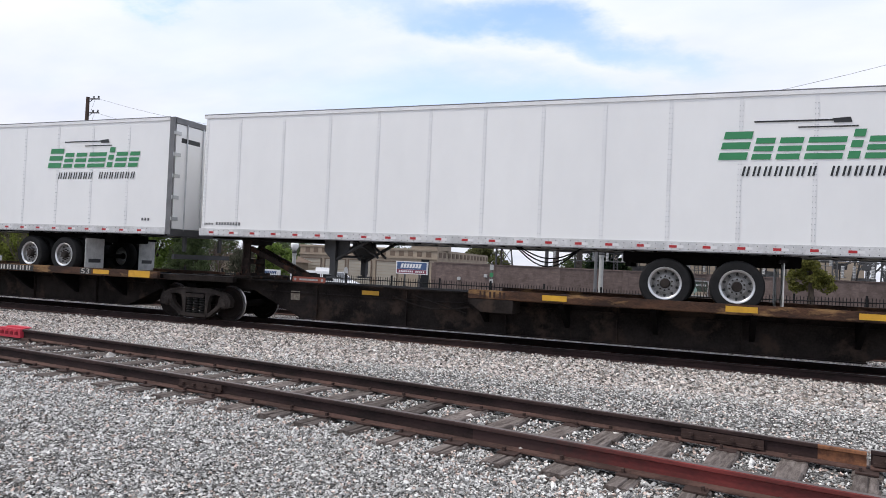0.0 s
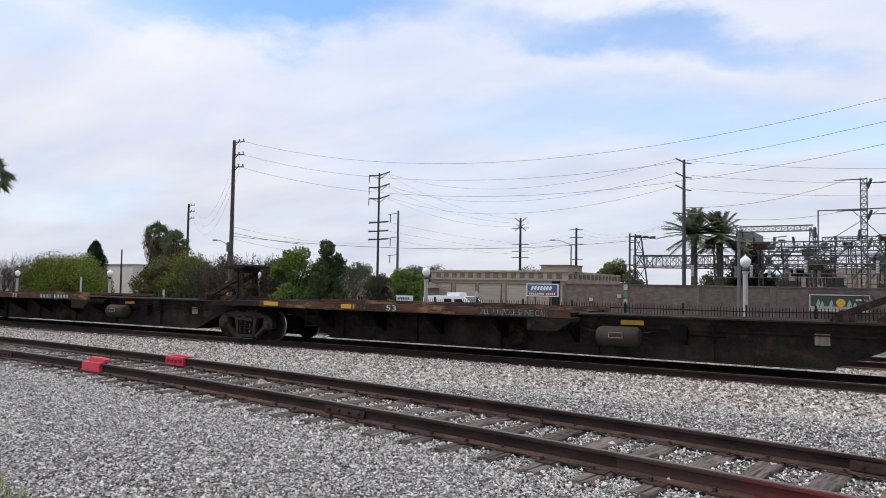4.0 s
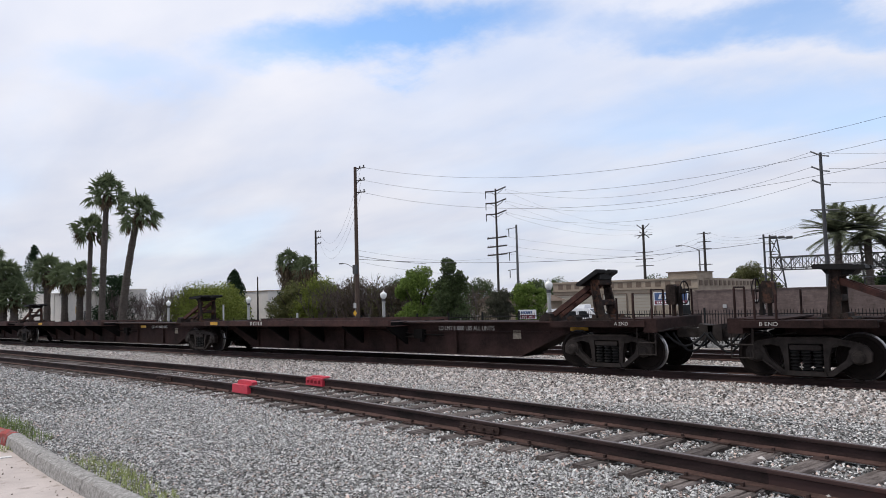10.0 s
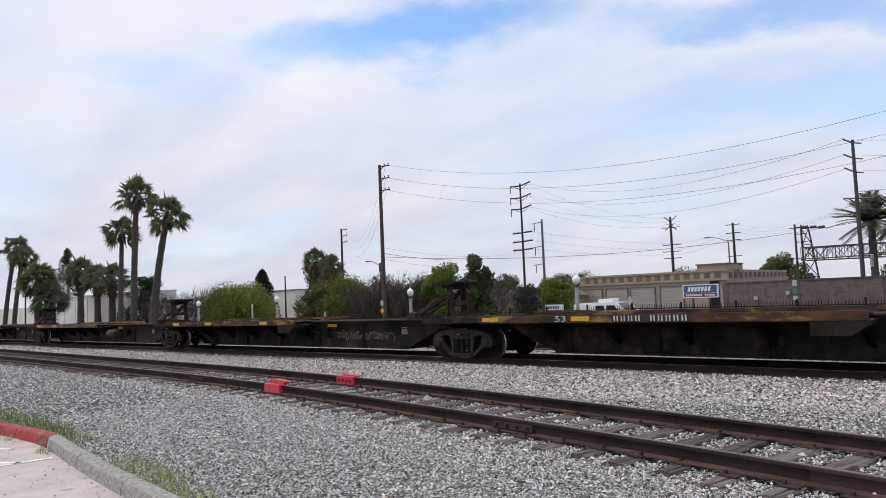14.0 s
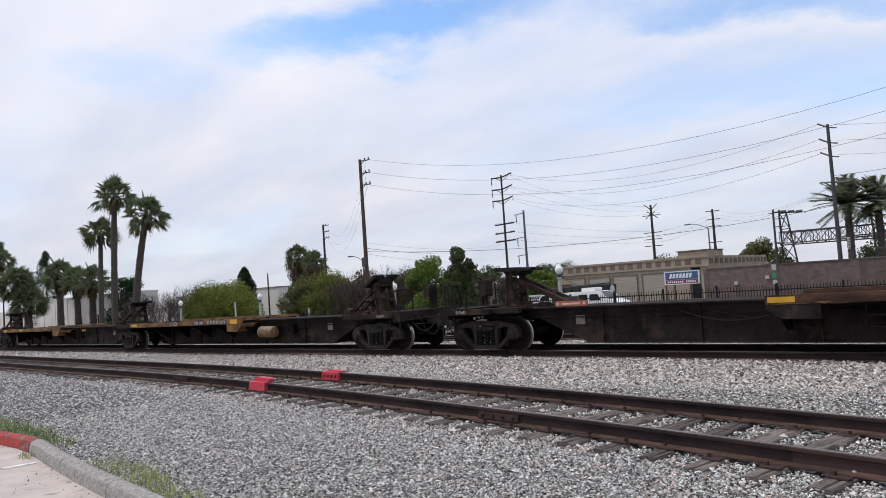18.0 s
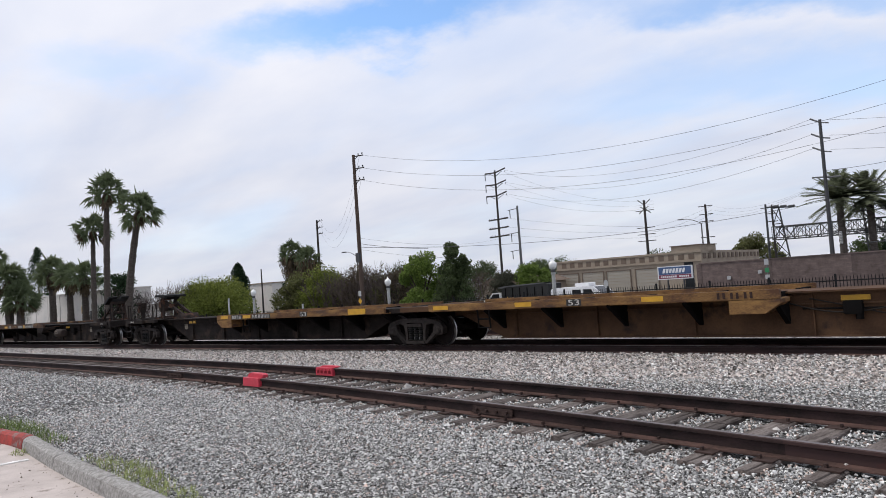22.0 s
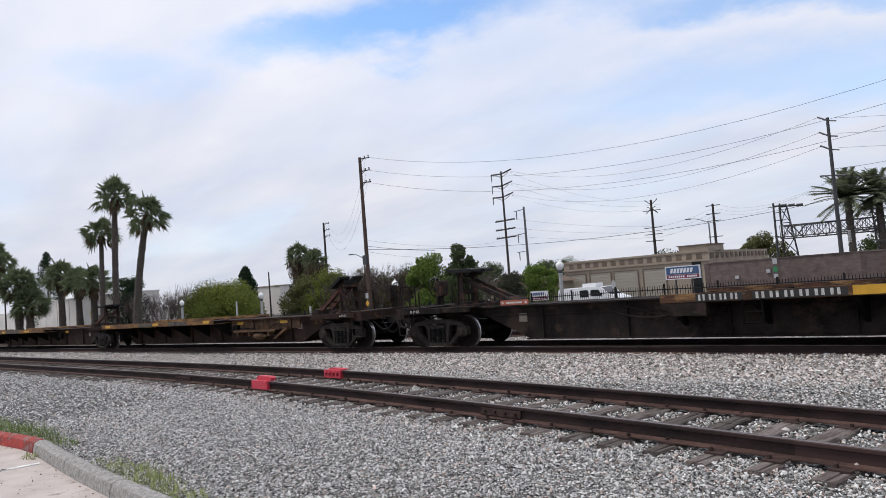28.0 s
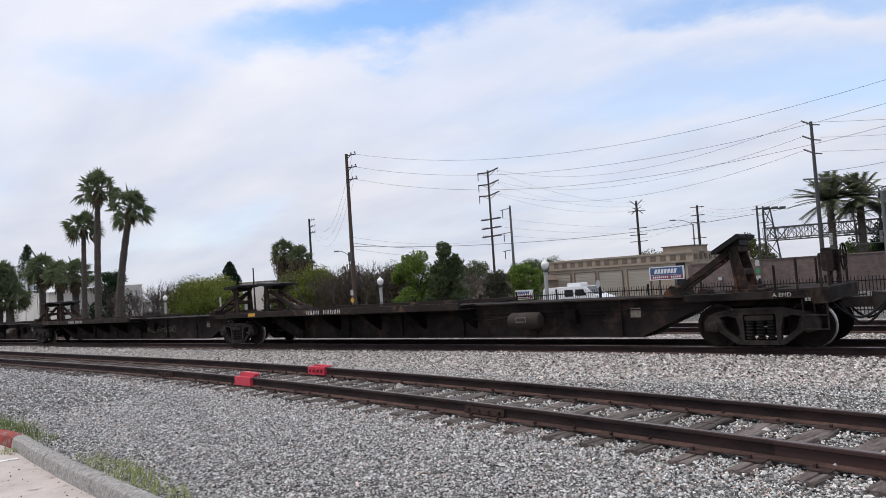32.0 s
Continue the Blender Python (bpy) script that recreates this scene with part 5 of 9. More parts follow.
M["letter_worn"] = mat("worn_white_stencil", (0.36, 0.33, 0.28), 0.8, dark=(0.10, 0.08, 0.065), scale=9, fine=50, amount=0.9, bump=0)
M["stencil_pale"] = mat("faded_pale_stencil", (0.30, 0.26, 0.21), 0.8, scale=14, amount=0.7, bump=0)
M["pipe_pale"] = mat("grey_air_pipe", (0.034, 0.029, 0.026), 0.85, spec=0.08, scale=5, amount=0.5, bump=0)
M["stencil_dark"] = mat("faded_dark_stencil", (0.05, 0.03, 0.025), 0.8, scale=10, amount=0.5, bump=0)


def build_train():
    D = (0.9, 10.1)
    DL = lambda L: (round(L - 10.1, 2), round(L - 0.9, 2))
    std = lambda: [("y", 1.35, 0.55, 0), ("y", 4.1, 0.5, 0), ("ys", 11.2, 0.5, 0)]
    # leading car, under the two trailers (hitches at the trailing end of each unit)
    build_unit(-12.1, 5.6, "faded", "l", False, False, (7.45, 16.8), [("y", 9.3, 0.5, 0), ("y", 12.8, 0.55, 0), ("y", 16.2, 0.5, 0), ("ys", 4.7, 0.45, 0), ("b", 7.7, 0.65, (3, ())), ("y", 15, 0.6, 0)])
    build_unit(-28.85, -12.1, "faded", "l", True, False, (6.6, 15.8), [("y", 7.2, 0.55, 0), ("b", 7.9, 0.65, (4, ())), ("y", 9.35, 0.5, 0), ("b", 9.9, 1.5, (6, ())), ("t", 13.2, 0.3, "53"), ("yb", 15.2, 0.7, 0), ("y", 13.9, 0.55, 0)], tank_at=None)
    # five-unit car
    S = [-33.0, -49.4, -67.2, -84.9, -102.3, -118.9]
    t1 = [
        std() + [("t", 4.7, 0.3, "53"), ("b", 6.2, 0.6, (4, ())), ("b", 7.3, 0.95, (6, ())), ("yb", 14.6, 0.5, 0), ("ye", 17.1, 0.75, 0)],
        std() + [("t", 4.6, 0.3, "53"), ("y", 7.7, 0.5, 0), ("b", 8.2, 0.7, (3, ())), ("g", 11.2, 2.2, 3)],
        std() + [("b", 4.2, 0.7, (3, ())), ("t", 5.3, 0.3, "53"), ("t", 7.95, 1.66, "ALL PURPOSE SPINE CAR")],
        std() + [("t", 5.3, 0.3, "53"), ("b", 7.2, 1.8, (10, (4,)))],
        [("y", 7.5, 0.5, 0), ("y", 12.0, 0.5, 0), ("b", 9.4, 1.8, (10, (4,))), ("ys", 4.5, 0.5, 0)],
    ]
    for k in range(5):
        L = S[k] - S[k + 1]
        build_unit(S[k + 1], S[k], ["faded", "brown", "faded", "faded", "faded"][k], "d" if k == 0 else "r" if k < 4 else "l", k == 4, k == 0, D if k < 4 else (6.5, 15.7), t1[k], tank_at=11.0 if k in (0, 2, 3) else None)
    # two three-unit cars with hitches at both ends
    S = [-123.2, -141.2, -160.4, -178.7]
    t2 = [
        [("y", 1.4, 0.5, 0), ("b", 4.2, 1.2, (9, ())), ("b", 7.1, 1.9, (11, (4,))), ("y", 6.2, 0.5, 0), ("y", 9.6, 0.6, 0), ("ys", 13.2, 0.6, 0), ("ys", 15.9, 0.6, 0)],
        [("ys", 2.6, 0.5, 0), ("y", 7.0, 0.5, 0), ("t", 9.4, 3.2, "TWIN 28 - ALL PURPOSE SPINE CAR"), ("y", 9.0, 0.5, 0), ("y", 13.9, 0.7, 0), ("yb", 16.0, 0.8, 0)],
        [("ys", 2.3, 0.5, 0), ("y", 6.6, 0.5, 0), ("b", 7.3, 1.6, (11, (4,))), ("y", 9.2, 0.5, 0), ("b", 10.3, 1.4, (9, ())), ("yb", 14.6, 0.8, 0), ("y", 12.6, 0.6, 0)],
    ]
    for k in range(3):
        build_unit(S[k + 1], S[k], "oxide", "lr" if k < 2 else "l", k == 2, k == 0, [(0.9, 12.2), (6.4, 16.5), (6.0, 15.4)][k], t2[k])
    S = [-182.9, -200.7, -219.9, -237.8]
    t3 = [
        [("y", 1.6, 0.5, 0), ("b", 4.0, 0.8, (4, ())), ("yb", 16.8, 0.5, 0), ("ts", 12.2, 2.0, "LD LMT 80000 LBS ALL UNITS")],
        [("y", 3.4, 0.5, 0), ("ys", 13.4, 0.5, 0), ("ts", 14.2, 1.4, "LD LMT 80000 LBS")],
        [("ys", 1.9, 0.5, 0), ("ts", 3.2, 2.1, "LD LMT 80000 LBS ALL UNITS"), ("g", 2.9, 2.7, 9), ("b", 7.2, 0.8, (4, ())), ("y", 9.2, 0.5, 0), ("y", 12.4, 0.5, 0), ("t", 10.6, 0.2, "2")],
    ]
    for k in range(3):
        build_unit(S[k + 1], S[k], "oxide", "lr" if k == 2 else "r", k == 2, k == 0, [(0.9, 11.0), (0.9, 11.0), (6.3, 16.0)][k], t3[k])
    # five-unit cars: all hitches forward but the last; the third such car is turned round
    S = [-242.0, -259.5, -277.2, -295.0, -312.0, -329.4]
    styles = ["faded", "faded", "yellow", "yellow", "faded"]
    t4 = [
        std() + [("b", 5.0, 1.8, (10, (4,))), ("t", 3.4, 0.3, "53")],
        std() + [("y", 8.2, 0.5, 0), ("g", 11.3, 2.8, 21)],
        std() + [("t", 4.9, 0.3, "53"), ("b", 7.2, 1.8, (10, (4,)))],
        std() + [("g", 11.6, 1.6, 4), ("y", 7.6, 0.5, 0), ("t", 5.0, 0.3, "53")],
        [("y", 7.6, 0.5, 0), ("y", 11.0, 0.5, 0), ("t", 9.6, 0.3, "53"), ("b", 11.8, 1.8, (10, (4,)))],
    ]
    for k in range(5):
        build_unit(S[k + 1], S[k], styles[k], "r" if k < 4 else "l", k == 4, k == 0, D if k < 4 else (7.3, 16.5), t4[k], tank_at=11.0 if k in (0, 2) else None)
    S = [-333.7, -350.8, -368.6, -386.6, -404.6, -421.3]
    styles = ["tan", "tan", "yellow", "orange", "tan"]
    t5 = [
        [("y", 1.35, 0.55, 0), ("t", 4.95, 0.34, "53"), ("b", 6.7, 0.8, (4, ())), ("b", 7.75, 1.35, (6, ())), ("yb", 9.62, 0.5, 0)],
        std() + [("t", 4.6, 0.3, "53"), ("b", 8.6, 0.8, (3, ()))],
        std() + [("t", 4.65, 0.26, "53"), ("b", 5.88, 0.56, (3, ())), ("y", 5.24, 0.44, 0), ("t", 7.75, 2.25, "ALL PURPOSE SPINE CAR"), ("y", 7.38, 0.52, 0)],
        std() + [("t", 5.4, 0.3, "53"), ("y", 7.5, 0.5, 0), ("b", 8.9, 0.8, (3, ()))],
        [("y", 7.13, 0.5, 0), ("b", 7.67, 0.62, (4, ())), ("b", 9.0, 1.05, (6, ())), ("y", 8.62, 0.48, 0), ("t", 11.8, 0.3, "53"), ("yb", 14.6, 0.8, 0), ("ys", 3.2, 0.5, 0)],
    ]
    for k in range(5):
        build_unit(S[k + 1], S[k], styles[k], "r" if k < 4 else "l", k == 4, k == 0, D if k < 4 else (6.6, 15.8), t5[k], tank_at=11.0 if k in (0, 2) else None, tank_mat="tank_tan")
    S = [-425.6, -442.6, -460.7, -478.5, -496.4, -513.4]
    styles = ["faded", "faded", "faded", "dark", "faded"]
    t6 = [
        std() + [("t", 4.58, 0.36, "53"), ("b", 6.22, 0.7, (4, ())), ("yb", 7.13, 0.22, 0), ("b", 7.3, 1.3, (6, ()))],
        [("yb", 8.3, 0.8, 0), ("b", 9.0, 0.9, (3, ())), ("y", 12.4, 0.5, 0), ("y", 15.8, 0.5, 0), ("ys", 2.6, 0.5, 0), ("ys", 5.0, 0.5, 0)],
        [("b", 8.4, 0.9, (3, ())), ("y", 12.0, 0.5, 0), ("y", 16.0, 0.5, 0), ("ys", 4.2, 0.5, 0)],
        [("t", 9.0, 0.3, "53"), ("y", 12.2, 0.5, 0), ("b", 13, 1.8, (10, (4,)))],
        [("b", 7.75, 0.88, (4, ())), ("b", 8.9, 1.6, (6, ())), ("yb", 10.9, 0.6, 0), ("yb", 14.9, 0.6, 0)],
    ]
    for k in range(5):
        L = S[k] - S[k + 1]
        build_unit(S[k + 1], S[k], styles[k], "r" if k == 0 else "l", k == 4, k == 0, D if k == 0 else DL(L), t6[k], tank_at=11.0 if k == 0 else None)
    S = [-517.7, -536.3, -555.25, -573.2]
    t7 = [
        [("y", 1.6, 0.5, 0), ("b", 4.95, 1.2, (8, ())), ("y", 6.5, 0.5, 0), ("b", 7.72, 1.45, (11, (4,))), ("y", 10.8, 0.45, 0), ("ys", 11.9, 0.45, 0), ("ys", 14.78, 0.46, 0), ("tw", 12.36, 1.57, "LD LMT 80000 PER UNIT"), ("rig", 11.76, 0, 0)],
        [("y", 1.6, 0.5, 0), ("t", 5.56, 2.26, "ALL PURPOSE SPINE CAR"), ("y", 5.0, 0.6, 0), ("y", 9.2, 0.8, 0), ("ys", 13.0, 0.5, 0)],
        [("b", 8.0, 1.45, (11, (4,))), ("b", 11.4, 1.2, (8, ())), ("y", 9.9, 0.6, 0), ("y", 13.2, 0.5, 0)],
    ]
    for k in range(3):
        build_unit(S[k + 1], S[k], "yellow", "r" if k < 2 else "l", k == 2, k == 0, [(0.9, 11.2), (0.9, 11.8), (6.0, 16.0)][k], t7[k])
    S = [-577.8, -596.3, -615.3, -633.2]
    t8 = [
        [("b", 4.6, 1.7, (10, (4,))), ("y", 1.5, 0.4, 0)],
        [("b", 4.6, 1.7, (10, (4,))), ("g", 11.0, 2.4, 33)],
        [("y", 1.5, 0.4, 0)],
    ]
    for k in range(3):
        build_unit(S[k + 1], S[k], "dark", "lr", k == 2, k == 0, (1.2, 11.0), t8[k], tank_at=12.75 if k != 1 else None)


M["graf"] = mat("dull_spray_paint", (0.17, 0.16, 0.12), 0.8, scale=5, amount=0.5, bump=0)
M["tank_tan"] = mat("rusty_tan_tank", (0.24, 0.14, 0.06), 0.6, dark=(0.09, 0.055, 0.035), scale=3, amount=0.7)
build_train()


# ---- the two semi-trailers ----
def logo(parent, x, z, w):
    """Row of green slanted blocks, each slit across, under two black strokes, over a row of small black bars."""
    h = w * 0.165
    wide = [1.2, 0.8, 0.95, 1.5, 0.45, 0.95, 0.8]
    tall = [1.0, 0.76, 0.76, 0.76, 1.0, 0.76, 0.76]
    k = w / (sum(wide) + 0.2 * 6)
    cx = 0.0
    for ww, th in zip(wide, tall):
        w1, hh = ww * k, h * th
        lean = lambda u, v: (u + 0.22 * v, -0.004, v)
        for v0, v1 in ((0.0, 0.26), (0.38, 0.62), (0.74, 1.0)):
            vs = [lean(cx, hh * v0), lean(cx + w1, hh * v0), lean(cx + w1, hh * v1), lean(cx, hh * v1)]
            part("logo_block", MB().add(vs, [(0, 1, 2, 3)]).mesh("logo_block", M["green"]), parent, pose(x, -1.308, z))
        cx += w1 + 0.2 * k
    for n, pts in enumerate((((0.19, 1.30), (0.62, 1.30), (0.62, 1.36), (0.19, 1.36)), ((0.60, 1.24), (0.69, 1.24), (0.68, 1.42), (0.59, 1.38)), ((0.42, 1.08), (0.72, 1.08), (0.72, 1.13), (0.42, 1.13)))):
        part("logo_stroke", MB().add([(w * u, -0.004 - 0.001 * n, h * v) for u, v in pts], [(0, 1, 2, 3)]).mesh("logo_stroke", M["ink"]), parent, pose(x, -1.308, z))
    write("logo_bar", ("cap", w), lambda: bars_mesh(15, h * 0.34, w * 0.86, M["ink"], (7,), 0.22, 0.5), parent, pose(x + w * 0.13, -1.308, z - h * 0.58))


def build_trailer(s_nose, label, joint, ax0, mark, L):
    """53 ft box van, nose towards -x; origin under the nose at the rail tops."""
    W, Z0, Z1 = 1.30, 2.13, 5.13
    u = tagged(new("semi_trailer"), label, "trailer", "trailers on the train")
    UNITS.append((u, s_nose))
    mb = MB()
    c = 0.12
    poly = [(0 + c, -W), (L, -W), (L, W), (c, W), (0, W - c), (0, -W + c)]
    n = len(poly)
    vs = [(x, y, Z0 + 0.16) for x, y in poly] + [(x, y, Z1 - 0.06) for x, y in poly]
    mb.add(vs, [tuple(range(n - 1, -1, -1)), tuple(range(n, 2 * n))] + [(i, (i + 1) % n, (i + 1) % n + n, i + n) for i in range(n)])
    part("body", mb.mesh("body", M["trailer"]), u, label="white panelled trailer body")
    for s in (-1, 1):
        y0, y1 = sorted((s * (W - 0.02), s * (W + 0.018)))
        part("bottom_rail", MB().box(0.05, L - 0.11, y0, y1, Z0, Z0 + 0.17, c=0.008).mesh("bottom_rail", M["rail_silver"]), u)
        part("bottom_lip", MB().box(0.05, L - 0.11, y0, y1, Z0 - 0.022, Z0).mesh("bottom_lip", M["rail_grey"]), u)
        mb = MB()
        for q in range(106):
            x = 0.2 + q * 0.15
            for zz in (Z0 + 0.025, Z0 + 0.125):
                ya, yb = sorted((s * (W + 0.018), s * (W + 0.023)))
                mb.box(x - 0.008, x + 0.008, ya, yb, zz - 0.008, zz + 0.008)
        tagged(part("rivets", mb.mesh("rivets", M["rail_grey"]), u), kind="stuff")
        part("top_rail", MB().box(0.05, L - 0.11, y0, y1, Z1 - 0.085, Z1 - 0.012, c=0.012).mesh("top_rail", M["trailer_seam"]), u)
        part("roof_edge", MB().box(0.05, L - 0.11, min(y0, y1 - 0.03), max(y1, y0 + 0.03), Z1 - 0.012, Z1 + 0.012).mesh("roof_edge", M["rail_grey"]), u)
        part("rear_post", MB().box(L - 0.10, L + 0.06, y0, y1, Z0, Z1, c=0.008).mesh("rear_post", M["rail_grey"]), u)
        # panel joints: a slim raised seam with a rivet row
        for k in range(14):
            x = joint + 1.257 * (k - 1) if k else 0.16
            if x > L - 0.2:
                continue
            ya, yb = sorted((s * W, s * (W + 0.006)))
            seam = part("panel_joint", MB().box(x - 0.036, x + 0.036, ya, yb, Z0 + 0.17, Z1 - 0.085).mesh("panel_joint", M["trailer_seam"]), u)
            mb = MB()
            for q in range(26):
                zz = Z0 + 0.25 + q * 0.1
                for xx in (x - 0.024, x + 0.024):
                    yy = s * (W + 0.006)
                    mb.box(xx - 0.008, xx + 0.008, min(yy, yy + s * 0.004), max(yy, yy + s * 0.004), zz - 0.008, zz + 0.008)
            tagged(part("rivets", mb.mesh("rivets", M["trailer_trim"]), seam), kind="stuff")
        for k in range(26):
            x = 0.5 + k * 0.605
            ya, yb = sorted((s * (W + 0.018), s * (W + 0.022)))
            part("reflector", MB().box(x - 0.14, x + 0.0, ya, yb, Z0 + 0.05, Z0 + 0.10).mesh("reflector", M["marker_red"]), u)
            part("reflector", MB().box(x + 0.0, x + 0.12, ya, yb, Z0 + 0.05, Z0 + 0.10).mesh("reflector", M["marker_white"]), u)
    part("roof", MB().box(0.1, L - 0.01, -W + 0.022, W - 0.022, Z1 - 0.058, Z1 - 0.03).mesh("roof", M["trailer_trim"]), u)
    # rear doors with bars and hinges
    for s in (-1, 1):
        ya, yb = sorted((s * 0.02, s * (W - 0.06)))
        dr = part("door", MB().box(L + 0.002, L + 0.05, ya, yb, Z0 + 0.14, Z1 - 0.16, c=0.01).mesh("door", M["trailer"]), u, label="white rear door")
        for q in (0.25, 0.85):
            part("lock_rod", MB().tube((L + 0.075, s * q, Z0 + 0.1), (L + 0.075, s * q, Z1 - 0.14), 0.017).mesh("lock_rod", M["trailer_trim"]), dr)
        for q in range(5):
            zz = Z0 + 0.35 + q * 0.55
            ya, yb = sorted((s * (W - 0.22), s * (W + 0.02)))
            part("hinge", MB().box(L + 0.05, L + 0.075, ya, yb, zz, zz + 0.09).mesh("hinge", M["trailer_trim"]), dr)
        part("logo_shape", MB().box(L + 0.051, L + 0.053, *sorted((s * 0.35, s * 1.05)), Z1 - 0.62, Z1 - 0.50).mesh("door_logo", M["ink"]), dr)
    part("rear_header", MB().box(L + 0.003, L + 0.07, -W + 0.025, W - 0.025, Z1 - 0.16, Z1, c=0.01).mesh("rear_header", M["rail_grey"]), u)
    part("rear_sill", MB().box(L - 0.05, L + 0.08, -W, W, Z0 - 0.05, Z0 + 0.14, c=0.01).mesh("rear_sill", M["steel_dark"]), u)
    part("rear_guard", MB().box(L - 0.04, L + 0.04, -1.1, 1.1, 1.50, 1.62).box(L - 0.03, L + 0.03, -0.75, -0.65, 1.7, Z0).box(L - 0.03, L + 0.03, 0.65, 0.75, 1.7, Z0).mesh("rear_guard", M["steel_dark"]), u)
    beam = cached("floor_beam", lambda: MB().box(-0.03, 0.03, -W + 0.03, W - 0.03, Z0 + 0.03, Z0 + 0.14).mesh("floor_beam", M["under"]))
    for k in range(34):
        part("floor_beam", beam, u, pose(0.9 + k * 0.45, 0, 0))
    part("nose_plate", MB().box(0.3, 2.6, -1.1, 1.1, Z0 - 0.06, Z0 + 0.05, c=0.02).tube((0.92, 0, Z0 - 0.14), (0.92, 0, Z0), 0.045).mesh("nose_plate", M["under"]), u)
    # landing gear
    lg = part("landing_gear", MB().box(3.55, 3.69, -0.86, -0.72, 1.30, Z0 + 0.02).box(3.55, 3.69, 0.72, 0.86, 1.30, Z0 + 0.02).prism([(3.50, 1.66), (3.74, 1.66), (3.98, 1.84), (3.98, Z0), (3.30, Z0), (3.30, 1.86)], -0.71, -0.69).prism([(3.50, 1.66), (3.74, 1.66), (3.98, 1.84), (3.98, Z0), (3.30, Z0), (3.30, 1.86)], 0.69, 0.71).tube((3.63, -0.78, 1.75), (3.63, 0.78, 1.75), 0.035).mesh("landing_gear", M["steel_dark"]), u)
    for s in (-1, 1):
        part("foot", MB().box(3.50, 3.76, s * 0.78 - 0.13, s * 0.78 + 0.13, 1.22, 1.26).box(3.58, 3.68, s * 0.78 - 0.05, s * 0.78 + 0.05, 1.25, 1.4).mesh("foot", M["steel_dark"]), lg)
        part("brace", MB().tube((3.66, s * 0.78, 1.66), (4.5, s * 0.78, Z0), 0.04).tube((3.95, s * 0.4, Z0), (4.5, s * 0.2, 1.75), 0.03).tube((3.63, s * 0.78, 1.6), (3.63, -s * 0.4, Z0), 0.025).mesh("brace", M["steel_dark"]), lg)
    # spare hose loops and mud flaps, sliding bogie with four dual wheels
    b0 = ax0 - 11.18
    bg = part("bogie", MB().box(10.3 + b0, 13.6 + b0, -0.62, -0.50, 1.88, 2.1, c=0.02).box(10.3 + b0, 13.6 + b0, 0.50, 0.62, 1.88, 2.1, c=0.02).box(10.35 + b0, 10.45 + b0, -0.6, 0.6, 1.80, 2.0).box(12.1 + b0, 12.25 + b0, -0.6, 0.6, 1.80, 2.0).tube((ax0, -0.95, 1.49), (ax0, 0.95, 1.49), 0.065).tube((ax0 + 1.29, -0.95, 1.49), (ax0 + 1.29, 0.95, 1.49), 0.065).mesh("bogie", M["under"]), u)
    for ax in (ax0, ax0 + 1.29):
        for s in (-1, 1):
            for off in (1.13, 0.78):
                y = s * off
                ty = part("tyre", cached("tyre", lambda: MB().lathe([(0.305, -0.12), (0.40, -0.135), (0.46, -0.13), (0.484, -0.09), (0.49, 0), (0.484, 0.09), (0.46, 0.13), (0.40, 0.135), (0.305, 0.12)], 32, "y", cap=False).mesh("tyre", M["rubber"], smooth=40)), u, pose(ax, y, 1.49), "black dual trailer tyre")
                rm = MB().lathe([(0.315, -0.125), (0.300, -0.122), (0.285, -0.10), (0.278, -0.02), (0.245, 0.0), (0.185, -0.03), (0.165, -0.05), (0.08, -0.05)], 30, "y", cap=False)
                rim = part("rim", cached(("rim",), lambda: rm.mesh("rim", M["alu_dish"], smooth=40)), ty, pose(0, 0, 0, 0, 0, 0 if s < 0 else 180))
                part("rim_edge", cached("rimedge", lambda: MB().lathe([(0.272, -0.108), (0.29, -0.126), (0.312, -0.130), (0.318, -0.122)], 30, "y", cap=False).mesh("rim_edge", M["alu"], smooth=40)), rim)
                part("hub", cached("thub", lambda: MB().lathe([(0.098, -0.048), (0.095, -0.10), (0.08, -0.135), (0.03, -0.14)], 20, "y").mesh("hub", M["truck"], smooth=40)), rim, None, "dark wheel hub")
                if off > 1 and s < 0:
                    for q in range(10):
                        t = 2 * math.pi * q / 10 + 0.3
                        part("hand_hole", cached("hh", lambda: MB().prism([(0.024 * math.cos(i * math.pi / 6), 0.044 * math.sin(i * math.pi / 6)) for i in range(12)], -0.004, 0.004).mesh("hand_hole", M["black"])), rim, pose(0.222 * math.cos(t), -0.014, 0.222 * math.sin(t), 0, 90 - math.degrees(t), 0))
                        part("wheel_nut", cached("wn", lambda: MB().lathe([(0.019, -0.03), (0.019, 0.004)], 6, "y").mesh("wheel_nut", M["truck"])), rim, pose(0.135 * math.cos(t), -0.052, 0.135 * math.sin(t)))
    for s in (-1, 1):
        fl = part("mud_flap", MB().box(13.250 + b0, 13.265 + b0, s * 0.95 - 0.31, s * 0.95 + 0.31, 1.10, 1.96).mesh("mud_flap", M["flap_white"]), u, label="white mud flap with a small dark mark")
        part("mark", MB().box(13.266 + b0, 13.269 + b0, s * 0.95 - 0.2, s * 0.95 + 0.2, 1.30, 1.40).mesh("mark", M["ink"]), fl)
        part("hanger", MB().box(13.180 + b0, 13.300 + b0, s * 0.95 - 0.33, s * 0.95 + 0.33, 1.96, 2.02).box(13.180 + b0, 13.240 + b0, s * 0.6 - 0.03, s * 0.6 + 0.03, 1.96, Z0 + 0.05).mesh("hanger", M["under"]), fl)
